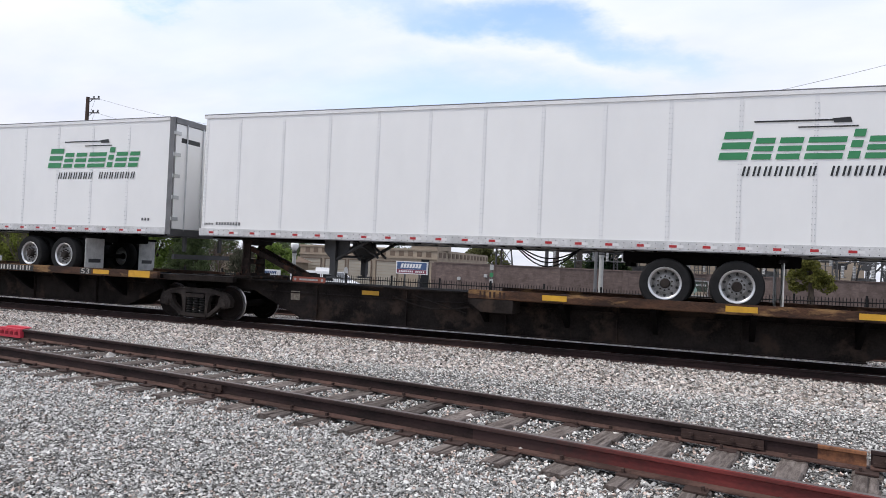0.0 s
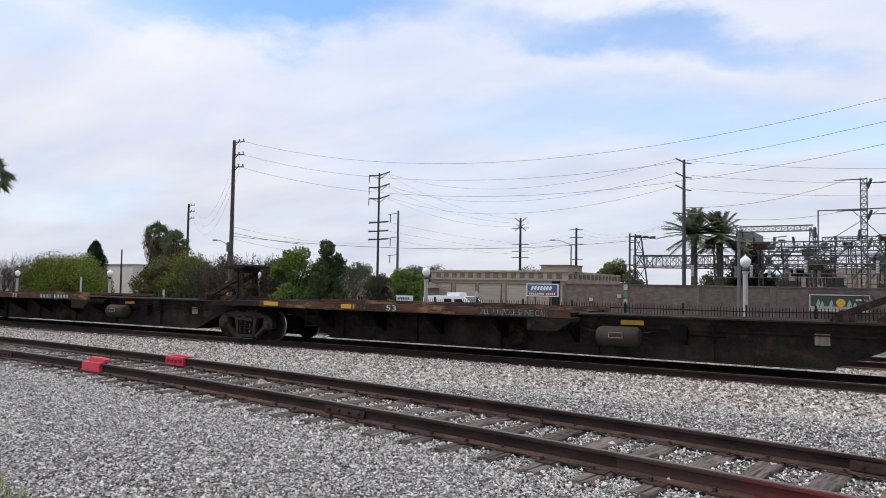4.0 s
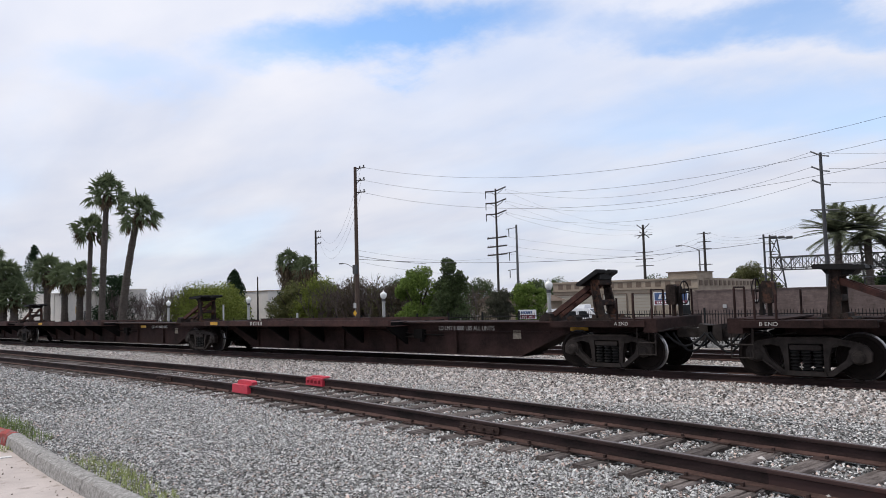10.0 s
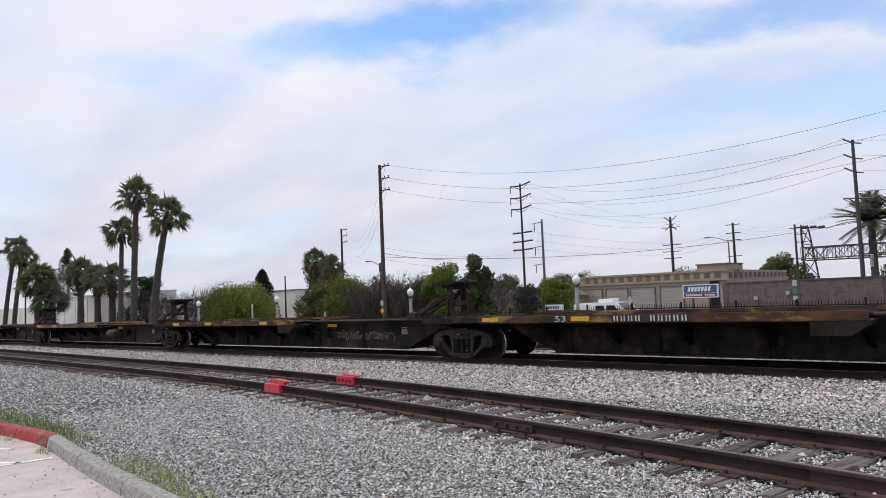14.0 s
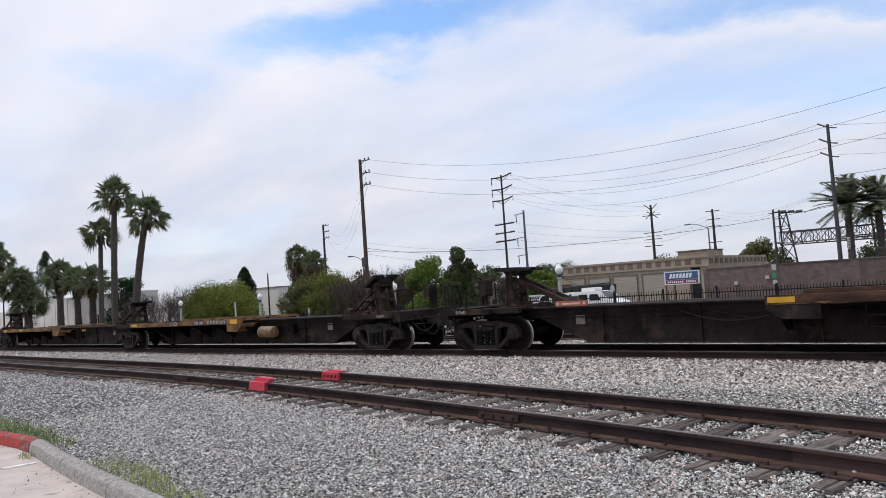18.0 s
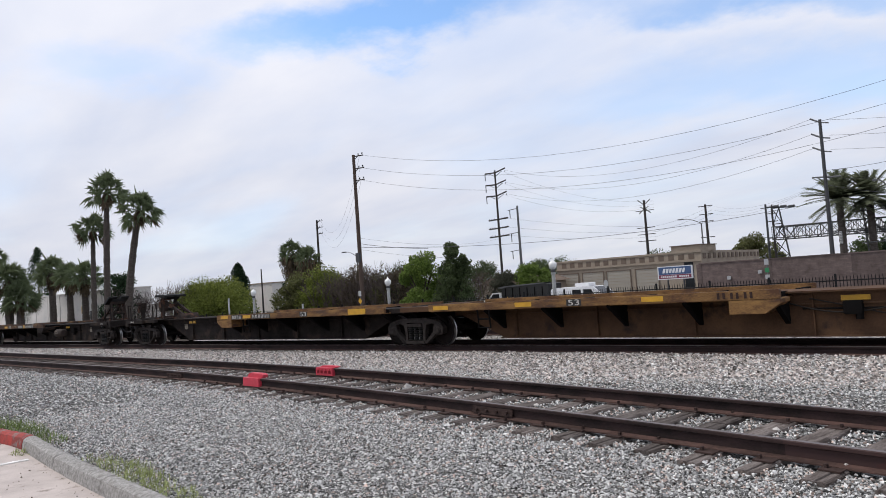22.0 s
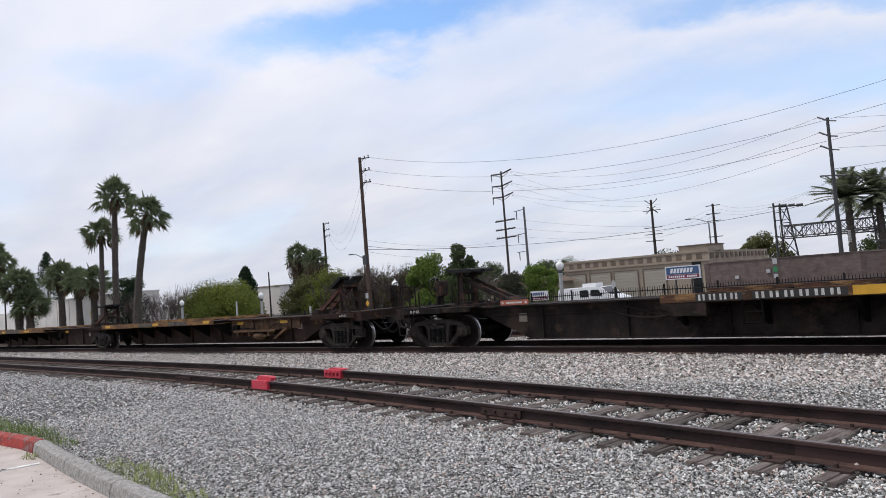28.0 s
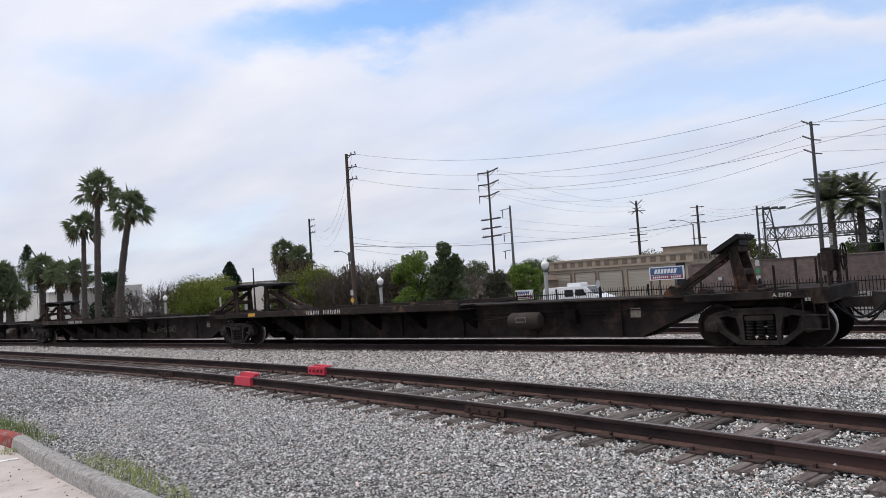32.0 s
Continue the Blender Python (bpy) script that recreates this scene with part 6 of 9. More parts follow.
    for q in range(3):
        pts = [Vector((8.0 + 1.5 * k / 10, -0.5 - 0.1 * q, Z0 + 0.04 - (0.28 + 0.09 * q) * math.sin(math.pi * k / 10))) for k in range(11)]
        part("air_hose", MB().path(pts, 0.016).mesh("air_hose", M["rubber"]), u)
    write("marking_bar", "pl9", lambda: bars_mesh(9, 0.075, 0.75, M["marking"], (), 0, 0.6), u, pose(0.55, -1.306, Z0 + 0.26))
    write("marking_bar", "pl6", lambda: bars_mesh(6, 0.05, 0.28, M["marking"], (), 0, 0.6), u, pose(0.2, -1.306, Z0 + 0.26))
    write("marking_bar", "pl3", lambda: bars_mesh(3, 0.07, 0.3, M["marking"], (), 0, 0.6), u, pose(L - 0.9, -1.306, Z0 + 0.33))
    logo(u, mark, Z0 + 1.73, 3.2)
    return u


M["marking"] = mat("faded_black_marking", (0.10, 0.10, 0.105), 0.5, scale=3, amount=0.3, bump=0)
M["rail_grey"] = mat("dull_grey_trim", (0.17, 0.17, 0.175), 0.5, 0.3, scale=4, amount=0.4, bump=0.02)
M["rail_silver"] = mat("scuffed_silver_rail", (0.66, 0.66, 0.66), 0.45, 0.25, dark=(0.45, 0.45, 0.45), scale=3, fine=30, amount=0.6, bump=0.04)
M["flap_white"] = mat("scuffed_white_rubber", (0.58, 0.58, 0.57), 0.7, dark=(0.30, 0.30, 0.30), scale=4, amount=0.5, bump=0.05)
M["trailer_seam"] = mat("trailer_seam", (0.785, 0.785, 0.79), 0.4, scale=2, amount=0.2, bump=0)
build_trailer(-11.87, "white box semi-trailer with green logo shapes on a rail car", 1.14, 11.19, 12.07, 16.27)
build_trailer(-29.29, "white box semi-trailer with closed rear doors on a rail car", 1.22, 11.59, 12.17, 16.5)


# ---- beyond the tracks ----
MOVERS = []


def spot(a, b, y):
    """World place at depth y, given the slopes across and up as seen from where the camera stands."""
    return Vector((a * y, y, EYE_Z + b * y))


def gz(x, y):
    return ground_z(x, y)


def np_mesh(name, verts, faces, material):
    me = bpy.data.meshes.new(name)
    me.from_pydata(verts.tolist(), [], faces.tolist())
    me.materials.append(material)
    me.update()
    return me


def leaf_cloud(seed, centres, radii, count, size, material, flat=0.9, droop=0.0):
    """Small bent leaves in clumps: two triangles each, around the given clump centres."""
    rng = np.random.RandomState(seed)
    c = np.array(centres)
    r = np.array(radii)
    k = rng.randint(0, len(c), count)
    d = rng.normal(size=(count, 3))
    d /= np.linalg.norm(d, axis=1)[:, None]
    rad = rng.uniform(0.35, 1.05, count) ** 0.6
    p = c[k] + d * (r[k] * rad)[:, None] * np.array([1, 1, flat])
    u = rng.normal(size=(count, 3))
    u[:, 2] -= droop
    u /= np.linalg.norm(u, axis=1)[:, None]
    w = np.cross(u, rng.normal(size=(count, 3)))
    w /= np.linalg.norm(w, axis=1)[:, None] + 1e-9
    s = size * rng.uniform(0.55, 1.35, count)[:, None]
    nrm = np.cross(u, w) * s * 0.15
    a = p - u * s * 0.5
    b = p + w * s * 0.28 + nrm
    e = p + u * s * 0.5
    f = p - w * s * 0.28 + nrm
    v = np.stack([a, b, e, f], 1).reshape(-1, 3)
    q = np.arange(count)[:, None] * 4
    faces = np.concatenate([q + [0, 1, 2], q + [0, 2, 3]], 0)
    return np_mesh("crown", v, faces, material)


def clumps(seed, w, d, h, n, lo=0.0):
    """Clump centres and radii that fill an uneven dome w x d x h."""
    rng = random.Random(seed)
    cs, rs = [], []
    for _ in range(n):
        t = rng.uniform(0, 2 * math.pi)
        q = math.sqrt(rng.random())
        z = rng.uniform(lo, 0.92)
        k = math.sqrt(max(0.08, 1 - z ** 2.4)) * rng.uniform(0.8, 1.0)
        cs.append((0.5 * w * q * k * math.cos(t), 0.5 * d * q * k * math.sin(t), h * z * rng.uniform(0.82, 1.0)))
        rs.append(rng.uniform(0.09, 0.17) * (w + h) * 0.5)
    return cs, rs


def broadleaf(name, x, y, w, d, top, label, material, seed, trunk_h=0.3, leaves=3600, size=0.24, n=46, category="tree", peak=None):
    """A tree or shrub: tapered trunk, limbs and an uneven crown; peak: (offset, width, height) of a narrow higher part of it."""
    z0 = gz(x, y)
    h = top - z0
    t = thing(name, label, category, pose(x, y, z0))
    th = h * trunk_h
    rng = random.Random(seed)
    tr = MB()
    p = Vector((0, 0, -0.1))
    q = Vector((rng.uniform(-0.2, 0.2), rng.uniform(-0.2, 0.2), max(0.5, th)))
    r = 0.022 * h + 0.05
    tr.tube(p, q, r * 1.25, r, 9)
    part("trunk", tr.mesh("trunk", M["bark"], smooth=50), t)
    for k in range(6):
        a = 2 * math.pi * (k + rng.random() * 0.6) / 6
        e = q + Vector((0.32 * w * math.cos(a), 0.32 * d * math.sin(a), (h - q.z) * rng.uniform(0.35, 0.75)))
        m = q.lerp(e, 0.5) + Vector((0, 0, 0.08 * h))
        lb = MB().tube(q - Vector((0, 0, 0.1)), m, r * 0.62, r * 0.4, 7).tube(m, e, r * 0.4, r * 0.12, 6)
        part("limb", lb.mesh("limb", M["bark"], smooth=50), t)
    cs, rs = clumps(seed, w * 0.95, d * 0.95, h - th * 0.6, n, 0.02)
    if peak:
        for k in range(26):
            f = (k + rng.random()) / 26
            a = rng.uniform(0, 2 * math.pi)
            q = 0.5 * peak[1] * math.sqrt(rng.random()) * rng.uniform(0.8, 1.2) * (1 - 0.45 * f * f)
            cs.append((peak[0] + q * math.cos(a), q * math.sin(a), h * 0.45 + (h * 0.53 + peak[2]) * f - th * 0.55))
            rs.append(rng.uniform(0.25, 0.55))
    leaves = int(leaves * 1.9)
    cs = [(a, b, c + th * 0.55) for a, b, c in cs]
    part("crown", leaf_cloud(seed, cs, rs, leaves, size, material), t)
    return t


def bare_shrub(name, x, y, w, d, top, label, seed, stems=26, leaf=None, leaves=900):
    """Twiggy, nearly leafless growth: forking stems."""
    z0 = gz(x, y)
    h = top - z0
    t = thing(name, label, "shrub", pose(x, y, z0))
    rng = random.Random(seed)
    mb = MB()

    def fork(p, dr, ln, r, lev):
        q = p + dr * ln
        mb.tube(p, q, r, r * 0.6, 4)
        if lev == 0:
            return
        for _ in range(3):
            nd = (dr + Vector((rng.uniform(-1, 1), rng.uniform(-1, 1), rng.uniform(-0.25, 0.7))) * 0.62).normalized()
            fork(q, nd, ln * rng.uniform(0.55, 0.8), r * 0.6, lev - 1)

    for _ in range(int(stems * 1.7)):
        p = Vector((rng.uniform(-0.5, 0.5) * w, rng.uniform(-0.5, 0.5) * d, 0))
        dr = Vector((rng.uniform(-0.35, 0.35), rng.uniform(-0.35, 0.35), 1)).normalized()
        fork(p, dr, h * rng.uniform(0.28, 0.40), 0.05, 3)
    part("branchwork", mb.mesh("branchwork", M["twig"]), t)
    if leaf:
        cs, rs = clumps(seed + 1, w, d, h * 0.95, 40)
        part("crown", leaf_cloud(seed, cs, rs, leaves, 0.22, leaf), t)
    return t


def fan_palm(x, y, crown, label, seed, base_x=None, radius=1.9, trunk_r=0.26, fronds=34, skirt=0.35, group="fan palms"):
    """Tall palm: ringed, slightly curved trunk and a head of folded fan leaves. crown: height of its heart."""
    bx_ = x if base_x is None else base_x
    z0 = gz(bx_, y)
    t = thing("palm_tree", label, "palm tree", pose(bx_, y, z0), group)
    rng = random.Random(seed)
    H = crown - z0
    lean = x - bx_
    pts = [(lean * (k / 12) ** 1.6, 0.0, H * k / 12) for k in range(13)]
    mb = MB()
    for k in range(12):
        r = trunk_r * (1.22 - 0.34 * k / 12)
        a, b = Vector(pts[k]), Vector(pts[k + 1])
        for j in range(4):
            p, q = a.lerp(b, j / 4), a.lerp(b, (j + 1) / 4)
            w_ = rng.uniform(0.94, 1.1)
            mb.tube(p, q, r * 1.08 * w_, r * 0.94 * w_, 9)
    part("trunk", mb.mesh("trunk", M["palm_bark"], smooth=30), t)
    top = Vector(pts[-1])
    for k in range(fronds):
        f0 = (k + 0.5) / fronds
        az = k * 2.39996 + rng.uniform(-0.3, 0.3)
        el = radians(82 - 122 * f0 + rng.uniform(-10, 10))
        out = Vector((math.cos(az) * math.cos(el), math.sin(az) * math.cos(el), math.sin(el)))
        ln = radius * rng.uniform(0.36, 0.68)
        hub = top + out * ln + Vector((0, 0, -0.10 * ln * math.cos(el)))
        fb = MB()
        fb.tube(top, hub, 0.035, 0.025, 4)
        side = out.cross(Vector((0, 0, 1)))
        side = side.normalized() if side.length > 0.1 else Vector((1, 0, 0))
        nb = 17
        bl = radius * rng.uniform(0.40, 0.54)
        fold = side.cross(out).normalized()
        twist = rng.uniform(-1.35, 1.35)
        side, fold = side * math.cos(twist) + fold * math.sin(twist), fold * math.cos(twist) - side * math.sin(twist)
        sag = rng.uniform(0.15, 0.6)
        inner, tips = [], []
        for j in range(nb + 1):
            f = (j / nb - 0.5) * 2
            dr = out * math.cos(f * 1.85) + side * math.sin(f * 1.85)
            inner.append(hub + dr * bl * 0.40 + fold * (0.05 * bl if j % 2 else -0.05 * bl) + Vector((0, 0, -0.10 * sag * bl)))
        for j in range(nb):
            f = ((j + 0.5) / nb - 0.5) * 2
            dr = out * math.cos(f * 1.85) + side * math.sin(f * 1.85)
            q = bl * (1 - 0.25 * abs(f)) * rng.uniform(0.88, 1.1)
            tips.append(hub + dr * q + Vector((0, 0, -sag * q * rng.uniform(0.5, 1.15))))
        vs = [hub] + inner + tips
        fb.add(vs, [(0, 1 + j, nb + 2 + j, 2 + j) for j in range(nb)])
        part("frond", fb.mesh("frond", M["leaf_palm"] if f0 < 0.92 else M["leaf_dead"]), t)
    if skirt:
        fb = MB()
        for k in range(int(60 + 240 * skirt) * (3 if skirt > 1 else 1)):
            az = rng.uniform(0, 2 * math.pi)
            dz = rng.uniform(0.05, radius * skirt * 1.5)
            rr = trunk_r * 0.9 + (0.62 if skirt > 1 else 0.25) * radius * min(1, skirt) * max(0.0, 1 - dz / (radius * skirt * 1.9)) * rng.uniform(0.4, 1.2)
            p = Vector((top.x + rr * math.cos(az), rr * math.sin(az), H - dz))
            q = p + Vector((0.22 * math.cos(az), 0.22 * math.sin(az), -rng.uniform(0.5, 1.1)))
            s = Vector((-math.sin(az), math.cos(az), 0)) * 0.12
            fb.add([p - s * 0.3, q - s, q + s * 0.2, p + s * 0.3], [(0, 1, 2, 3)])
        part("dead_skirt", fb.mesh("dead_skirt", M["leaf_dead"]), t, label="hanging dead fronds")
    return t


def date_palm(x, y, crown, seed, radius=3.6):
    z0 = gz(x, y)
    t = thing("date_palm", "broad date palm with arching feathery fronds behind the wall", "palm tree", pose(x, y, z0), "date palms")
    rng = random.Random(seed)
    H = crown - z0
    mb = MB()
    for k in range(16):
        mb.tube((0, 0, H * k / 16), (0, 0, H * (k + 1) / 16), 0.34, 0.29, 9)
    part("trunk", mb.mesh("trunk", M["palm_bark"], smooth=30), t)
    for k in range(64):
        az = rng.uniform(0, 2 * math.pi)
        el = radians(rng.uniform(-32, 84))
        d = Vector((math.cos(az), math.sin(az), 0))
        ln = radius * rng.uniform(0.85, 1.1)
        fb = MB()
        prev = Vector((0, 0, H))
        up = math.sin(el)
        n = 9
        for j in range(1, n + 1):
            f = j / n
            p = Vector((0, 0, H)) + d * (ln * f * math.cos(el) + 0.15 * ln * f * f) + Vector((0, 0, ln * (up * f - 0.30 * f * f * (0.4 + 0.6 * math.cos(el)))))
            fb.tube(prev, p, 0.03, 0.02, 3)
            side = d.cross(Vector((0, 0, 1)))
            for s in (-1, 1):
                for q in (0.12, 0.37, 0.62, 0.87):
                    m = prev.lerp(p, q)
                    tip = m + side * s * 0.72 * (1 - 0.45 * f) + (p - prev).normalized() * 0.28 + Vector((0, 0, -0.10))
                    w = (p - prev).normalized() * 0.05
                    fb.add([m - w, tip, m + w], [(0, 1, 2)])
            prev = p
        part("frond", fb.mesh("frond", M["leaf_date"]), t)
    return t


def conifer(x, y, w, top, seed, label):
    z0 = gz(x, y)
    h = top - z0
    t = thing("cypress_tree", label, "tree", pose(x, y, z0))
    part("trunk", MB().tube((0, 0, 0), (0, 0, h * 0.9), 0.2, 0.04, 8).mesh("trunk", M["bark"]), t)
    rng = random.Random(seed)
    cs, rs = [], []
    for k in range(90):
        f = (k + rng.random()) / 90
        a = rng.uniform(0, 2 * math.pi)
        r = 0.5 * w * (1 - f * f) ** 0.8 * 0.62
        cs.append((r * math.cos(a), r * math.sin(a), h * (0.12 + 0.86 * f)))
        rs.append(0.20 * w * (1.1 - 0.75 * f))
    part("crown", leaf_cloud(seed, cs, rs, 9000, 0.24, M["leaf_dark"], 1.3), t)
    return t


# palms and planting along the far side, going from the far end towards the substation
fan_palm(-115.4, 32, 11.1, "tall slender fan palm leaning slightly beside another", 11, -121.0, 2.3, 0.28)
fan_palm(-112.2, 32, 9.4, "tall slender fan palm leaning beside a taller one", 12, -116.6, 2.3, 0.28)
fan_palm(-99.0, 30, 5.6, "short bushy fan palm with a thick leafy head", 13, None, 2.9, 0.42, 70, 0.2)
fan_palm(-97.0, 30.6, 3.2, "short bushy fan palm low beside another", 33, None, 2.6, 0.42, 64, 0.2)
conifer(-133, 45, 6.5, 12.6, 14, "dark pointed conifer behind the palms")
fan_palm(-113, 40, 7.2, "fan palm with a dense head before a white wall", 15, None, 3.1, 0.42, 52, 0.4)
fan_palm(-106.5, 40, 6.0, "fan palm with a drooping head before a white wall", 16, None, 2.8, 0.40, 48, 0.4)
fan_palm(-101.3, 40, 5.8, "fan palm with a drooping head before a white wall", 17, None, 2.9, 0.40, 48, 0.4)
fan_palm(-88.0, 36, 10.9, "tall fan palm, the lowest of a group of three", 18, -88.7, 2.6, 0.27, 38, 0.1)
fan_palm(-83.7, 36, 14.9, "very tall straight fan palm, highest of three", 19, -85.0, 2.9, 0.33, 40, 0.1)
fan_palm(-75.8, 36, 11.9, "tall fan palm with a curved leaning trunk", 20, -79.9, 2.9, 0.36, 40, 0.12)
broadleaf("shade_tree", -95.0, 42, 7.0, 5, 6.8, "dark round tree behind tall palms", M["leaf_dark"], 21, 0.3, 4600, 0.26)
bare_shrub("bare_tree", -86.0, 43, 15, 5, 4.2, "leafless grey-brown tree before a white wall", 22, 52)
broadleaf("large_shrub", -76.7, 45, 15.6, 9, 3.9, "wide rounded yellow-green shrub beside the street", M["leaf_bright"], 23, 0.06, 30000, 0.22, 230, "shrub")
conifer(-79.2, 50, 4.6, 5.8, 24, "small dark cypress rising behind a shrub")
broadleaf("shade_tree", -75.0, 56, 8, 5, 3.6, "dark low tree behind a shrub", M["leaf_dark"], 25, 0.1, 3600, 0.26)
broadleaf("hedge_tree", -69.3, 52, 7.4, 7, 4.35, "olive-green tree in a row beside the street", M["leaf_olive"], 26, 0.06, 11000, 0.24, 100)
broadleaf("hedge_tree", -65.4, 53, 8.6, 7, 4.5, "green tree in a row beside the street", M["leaf_bright"], 27, 0.06, 10000, 0.24, 100)
broadleaf("hedge_tree", -59.0, 53, 9.4, 7, 4.25, "brownish half-bare tree in a row beside the street", M["leaf_brown"], 55, 0.06, 9000, 0.2, 110)
bare_shrub("bare_tree", -60.0, 51, 8, 4, 4.4, "brownish twiggy tree with few leaves", 28, 20, M["leaf_brown"], 1500)
broadleaf("hedge_tree", -53.8, 53, 5.4, 6, 3.7, "dull brown tree with thin dry leaves", M["leaf_brown"], 56, 0.06, 5200, 0.2, 80)
bare_shrub("bare_tree", -54.0, 51.5, 5, 4, 4.3, "brownish twiggy tree with few leaves", 29, 14, M["leaf_olive"], 700)
fan_palm(-94.6, 70, 7.9, "broad fan palm with a heavy dead skirt", 30, None, 2.8, 0.6, 50, 1.3, "broad palms")
fan_palm(-90.6, 70, 6.9, "broad fan palm with a heavy dead skirt", 31, None, 2.4, 0.6, 46, 1.3, "broad palms")
broadleaf("street_tree", -45.3, 48, 4.9, 4.6, 4.85, "fresh green tree with a dense uneven crown", M["leaf"], 41, 0.12, 9000, 0.22, 60)
broadleaf("street_tree", -41.1, 47.4, 5.2, 3.8, 4.2, "darker green tree with a narrow upright top", M["leaf_deep"], 42, 0.12, 8600, 0.22, 54, peak=(0.3, 2.7, 0.85))
bare_shrub("bare_tree", -48.2, 60, 4.6, 3, 3.2, "thin brown tree with few leaves", 43, 9, M["leaf_brown"], 900)
broadleaf("street_tree", -43.5, 58, 3.6, 3.2, 2.95, "dull grey-olive low tree with a bare trunk", M["leaf_grey"], 44, 0.42, 4200, 0.18)
broadleaf("street_tree", -44.0, 64, 5.2, 4, 3.5, "bright green tree beside the tan building", M["leaf"], 45, 0.12, 6000, 0.24)
broadleaf("shade_tree", -36.1, 112, 11.0, 8, 5.9, "round olive tree behind the tan building", M["leaf_olive"], 46, 0.2, 9000, 0.32)
broadleaf("street_tree", 5.6, 50, 3.2, 2.8, 3.3, "yellow-green young tree before the brick wall", M["leaf_yellow"], 47, 0.85, 2600, 0.18, 34)
broadleaf("shade_tree", 5.2, 96, 7, 5, 8.8, "dark tree behind the substation", M["leaf_dark"], 48, 0.4, 5200, 0.3)
broadleaf("shade_tree", -11.0, 77, 4.6, 4, 6.4, "dark dense tree under the date palms", M["leaf_dark"], 58, 0.2, 5200, 0.26)
bare_shrub("wall_shrub", 1.4, 58.5, 4, 1.0, 1.7, "thin climbing shrub against the brick wall", 49, 3, M["leaf_yellow"], 700)
for k, (px, py, top_) in enumerate(((-150, 120, 6.0), (-118, 120, 7.0), (-104, 130, 6.2), (-88, 130, 5.2), (-77, 122, 5.0), (-56, 125, 4.4), (-20, 120, 3.6), (-14, 118, 3.6))):
    broadleaf("distant_tree", px, py, 16, 8, top_, "distant dark tree on the skyline", M["leaf_deep"], 60 + k, 0.1, 5200, 0.36, 70)
date_palm(-15.4, 72, 6.7, 51, 2.9)
date_palm(-13.2, 73, 6.7, 52, 2.7)


# ---- poles, wires, lamps ----
def arm(parent, p, q, r=0.06, m="wood_pole"):
    return part("crossarm", MB().tube(p, q, r, r, 6).mesh("crossarm", M[m]), parent)


def insulator(parent, p, m="steel_dark"):
    part("insulator", cached(("ins", m), lambda: MB().lathe([(0.03, 0), (0.08, 0.05), (0.03, 0.08), (0.08, 0.13), (0.03, 0.17)], 8).mesh("insulator", M[m])), parent, pose(*p))


def pole(x, y, top, label, r=0.19, m="wood_pole", name="utility_pole"):
    z0 = gz(x, y)
    t = thing(name, label, "utility pole", pose(x, y, z0))
    part("shaft", MB().tube((0, 0, -0.2), (0, 0, top - z0), r, r * 0.62, 10).mesh("shaft", M[m], smooth=40), t)
    return t, top - z0


def stub_arms(t, H, drops, ln, s, m="wood_pole"):
    for d in drops:
        arm(t, (0, 0, H - d), (s * ln, 0, H - d - 0.05), 0.055, m)
        for q in (0.5, 0.9):
            insulator(t, (s * ln * q, 0, H - d + 0.03))
        part("brace", MB().tube((0, 0, H - d - 0.35), (s * ln * 0.5, 0, H - d), 0.03).mesh("brace", M["steel_dark"]), t)


tA, hA = pole(-47.0, 42, 13.55, "tall brown wooden pole with three short side arms", 0.22, "wood_brown")
stub_arms(tA, hA, (0.15, 1.25, 2.3), 1.25, 1)
part("cable_box", MB().box(-0.25, 0.25, -0.3, -0.1, 5.6, 6.4, c=0.03).mesh("cable_box", M["steel_dark"]), tA)
tB, hB = pole(-67.5, 90, 18.85, "tall slim transmission pole with six tiers of arms", 0.22)
for d in (0.3, 2.2, 4.0):
    for s in (-1, 1):
        arm(tB, (0, 0, hB - d - 0.1), (s * 2.0, 0, hB - d + (0.35 if s > 0 else 0)), 0.12)
        part("brace", MB().tube((0, 0, hB - d - 0.7), (s * 1.4, 0, hB - d), 0.045).mesh("brace", M["steel_dark"]), tB)
        insulator(tB, (s * 1.95, 0, hB - d - 0.2))
    part("insulator_string", MB().tube((-2.0, 0, hB - d - 0.05), (-2.0, 0, hB - d - 1.1), 0.07).mesh("string", M["steel_dark"]), tB)
for d in (7.9, 9.3, 10.6):
    arm(tB, (-1.9, 0, hB - d), (1.9, 0, hB - d + 0.1), 0.12)
    for q in (-1.7, -1.3, -0.8, 0.8, 1.3, 1.7):
        insulator(tB, (q, 0, hB - d + 0.1))
tB2, hB2 = pole(-65.1, 92, 12.95, "grey steel pole with short side arms", 0.25, "steel_grey")
for d in (0.4, 4.2, 7.0):
    arm(tB2, (0, 0, hB2 - d), (-1.9, 0, hB2 - d - 0.15), 0.06, "steel_grey")
    part("insulator_string", MB().tube((-1.5, 0, hB2 - d - 0.1), (-1.5, 0, hB2 - d - 1.4), 0.07).mesh("string", M["steel_dark"]), tB2)
tC, hC = pole(-57.0, 120, 13.9, "transmission pole with crossed top arms", 0.3)
for s in (-1, 1):
    arm(tC, (-s * 0.8, 0, hC - 1.2), (s * 0.2, 0, hC - 1.7), 0.07)
    arm(tC, (0, 0, hC - 0.9), (s * 1.2, 0, hC + 0.1), 0.08)
    arm(tC, (0, 0, hC - 1.5), (s * 1.1, 0, hC - 2.4), 0.08)
for d in (1.9, 5.0, 6.2, 7.4):
    arm(tC, (-1.7, 0, hC - d), (1.7, 0, hC - d), 0.07)
tD, hD = pole(-46.0, 120, 11.75, "dark wooden pole with four crossarms", 0.28)
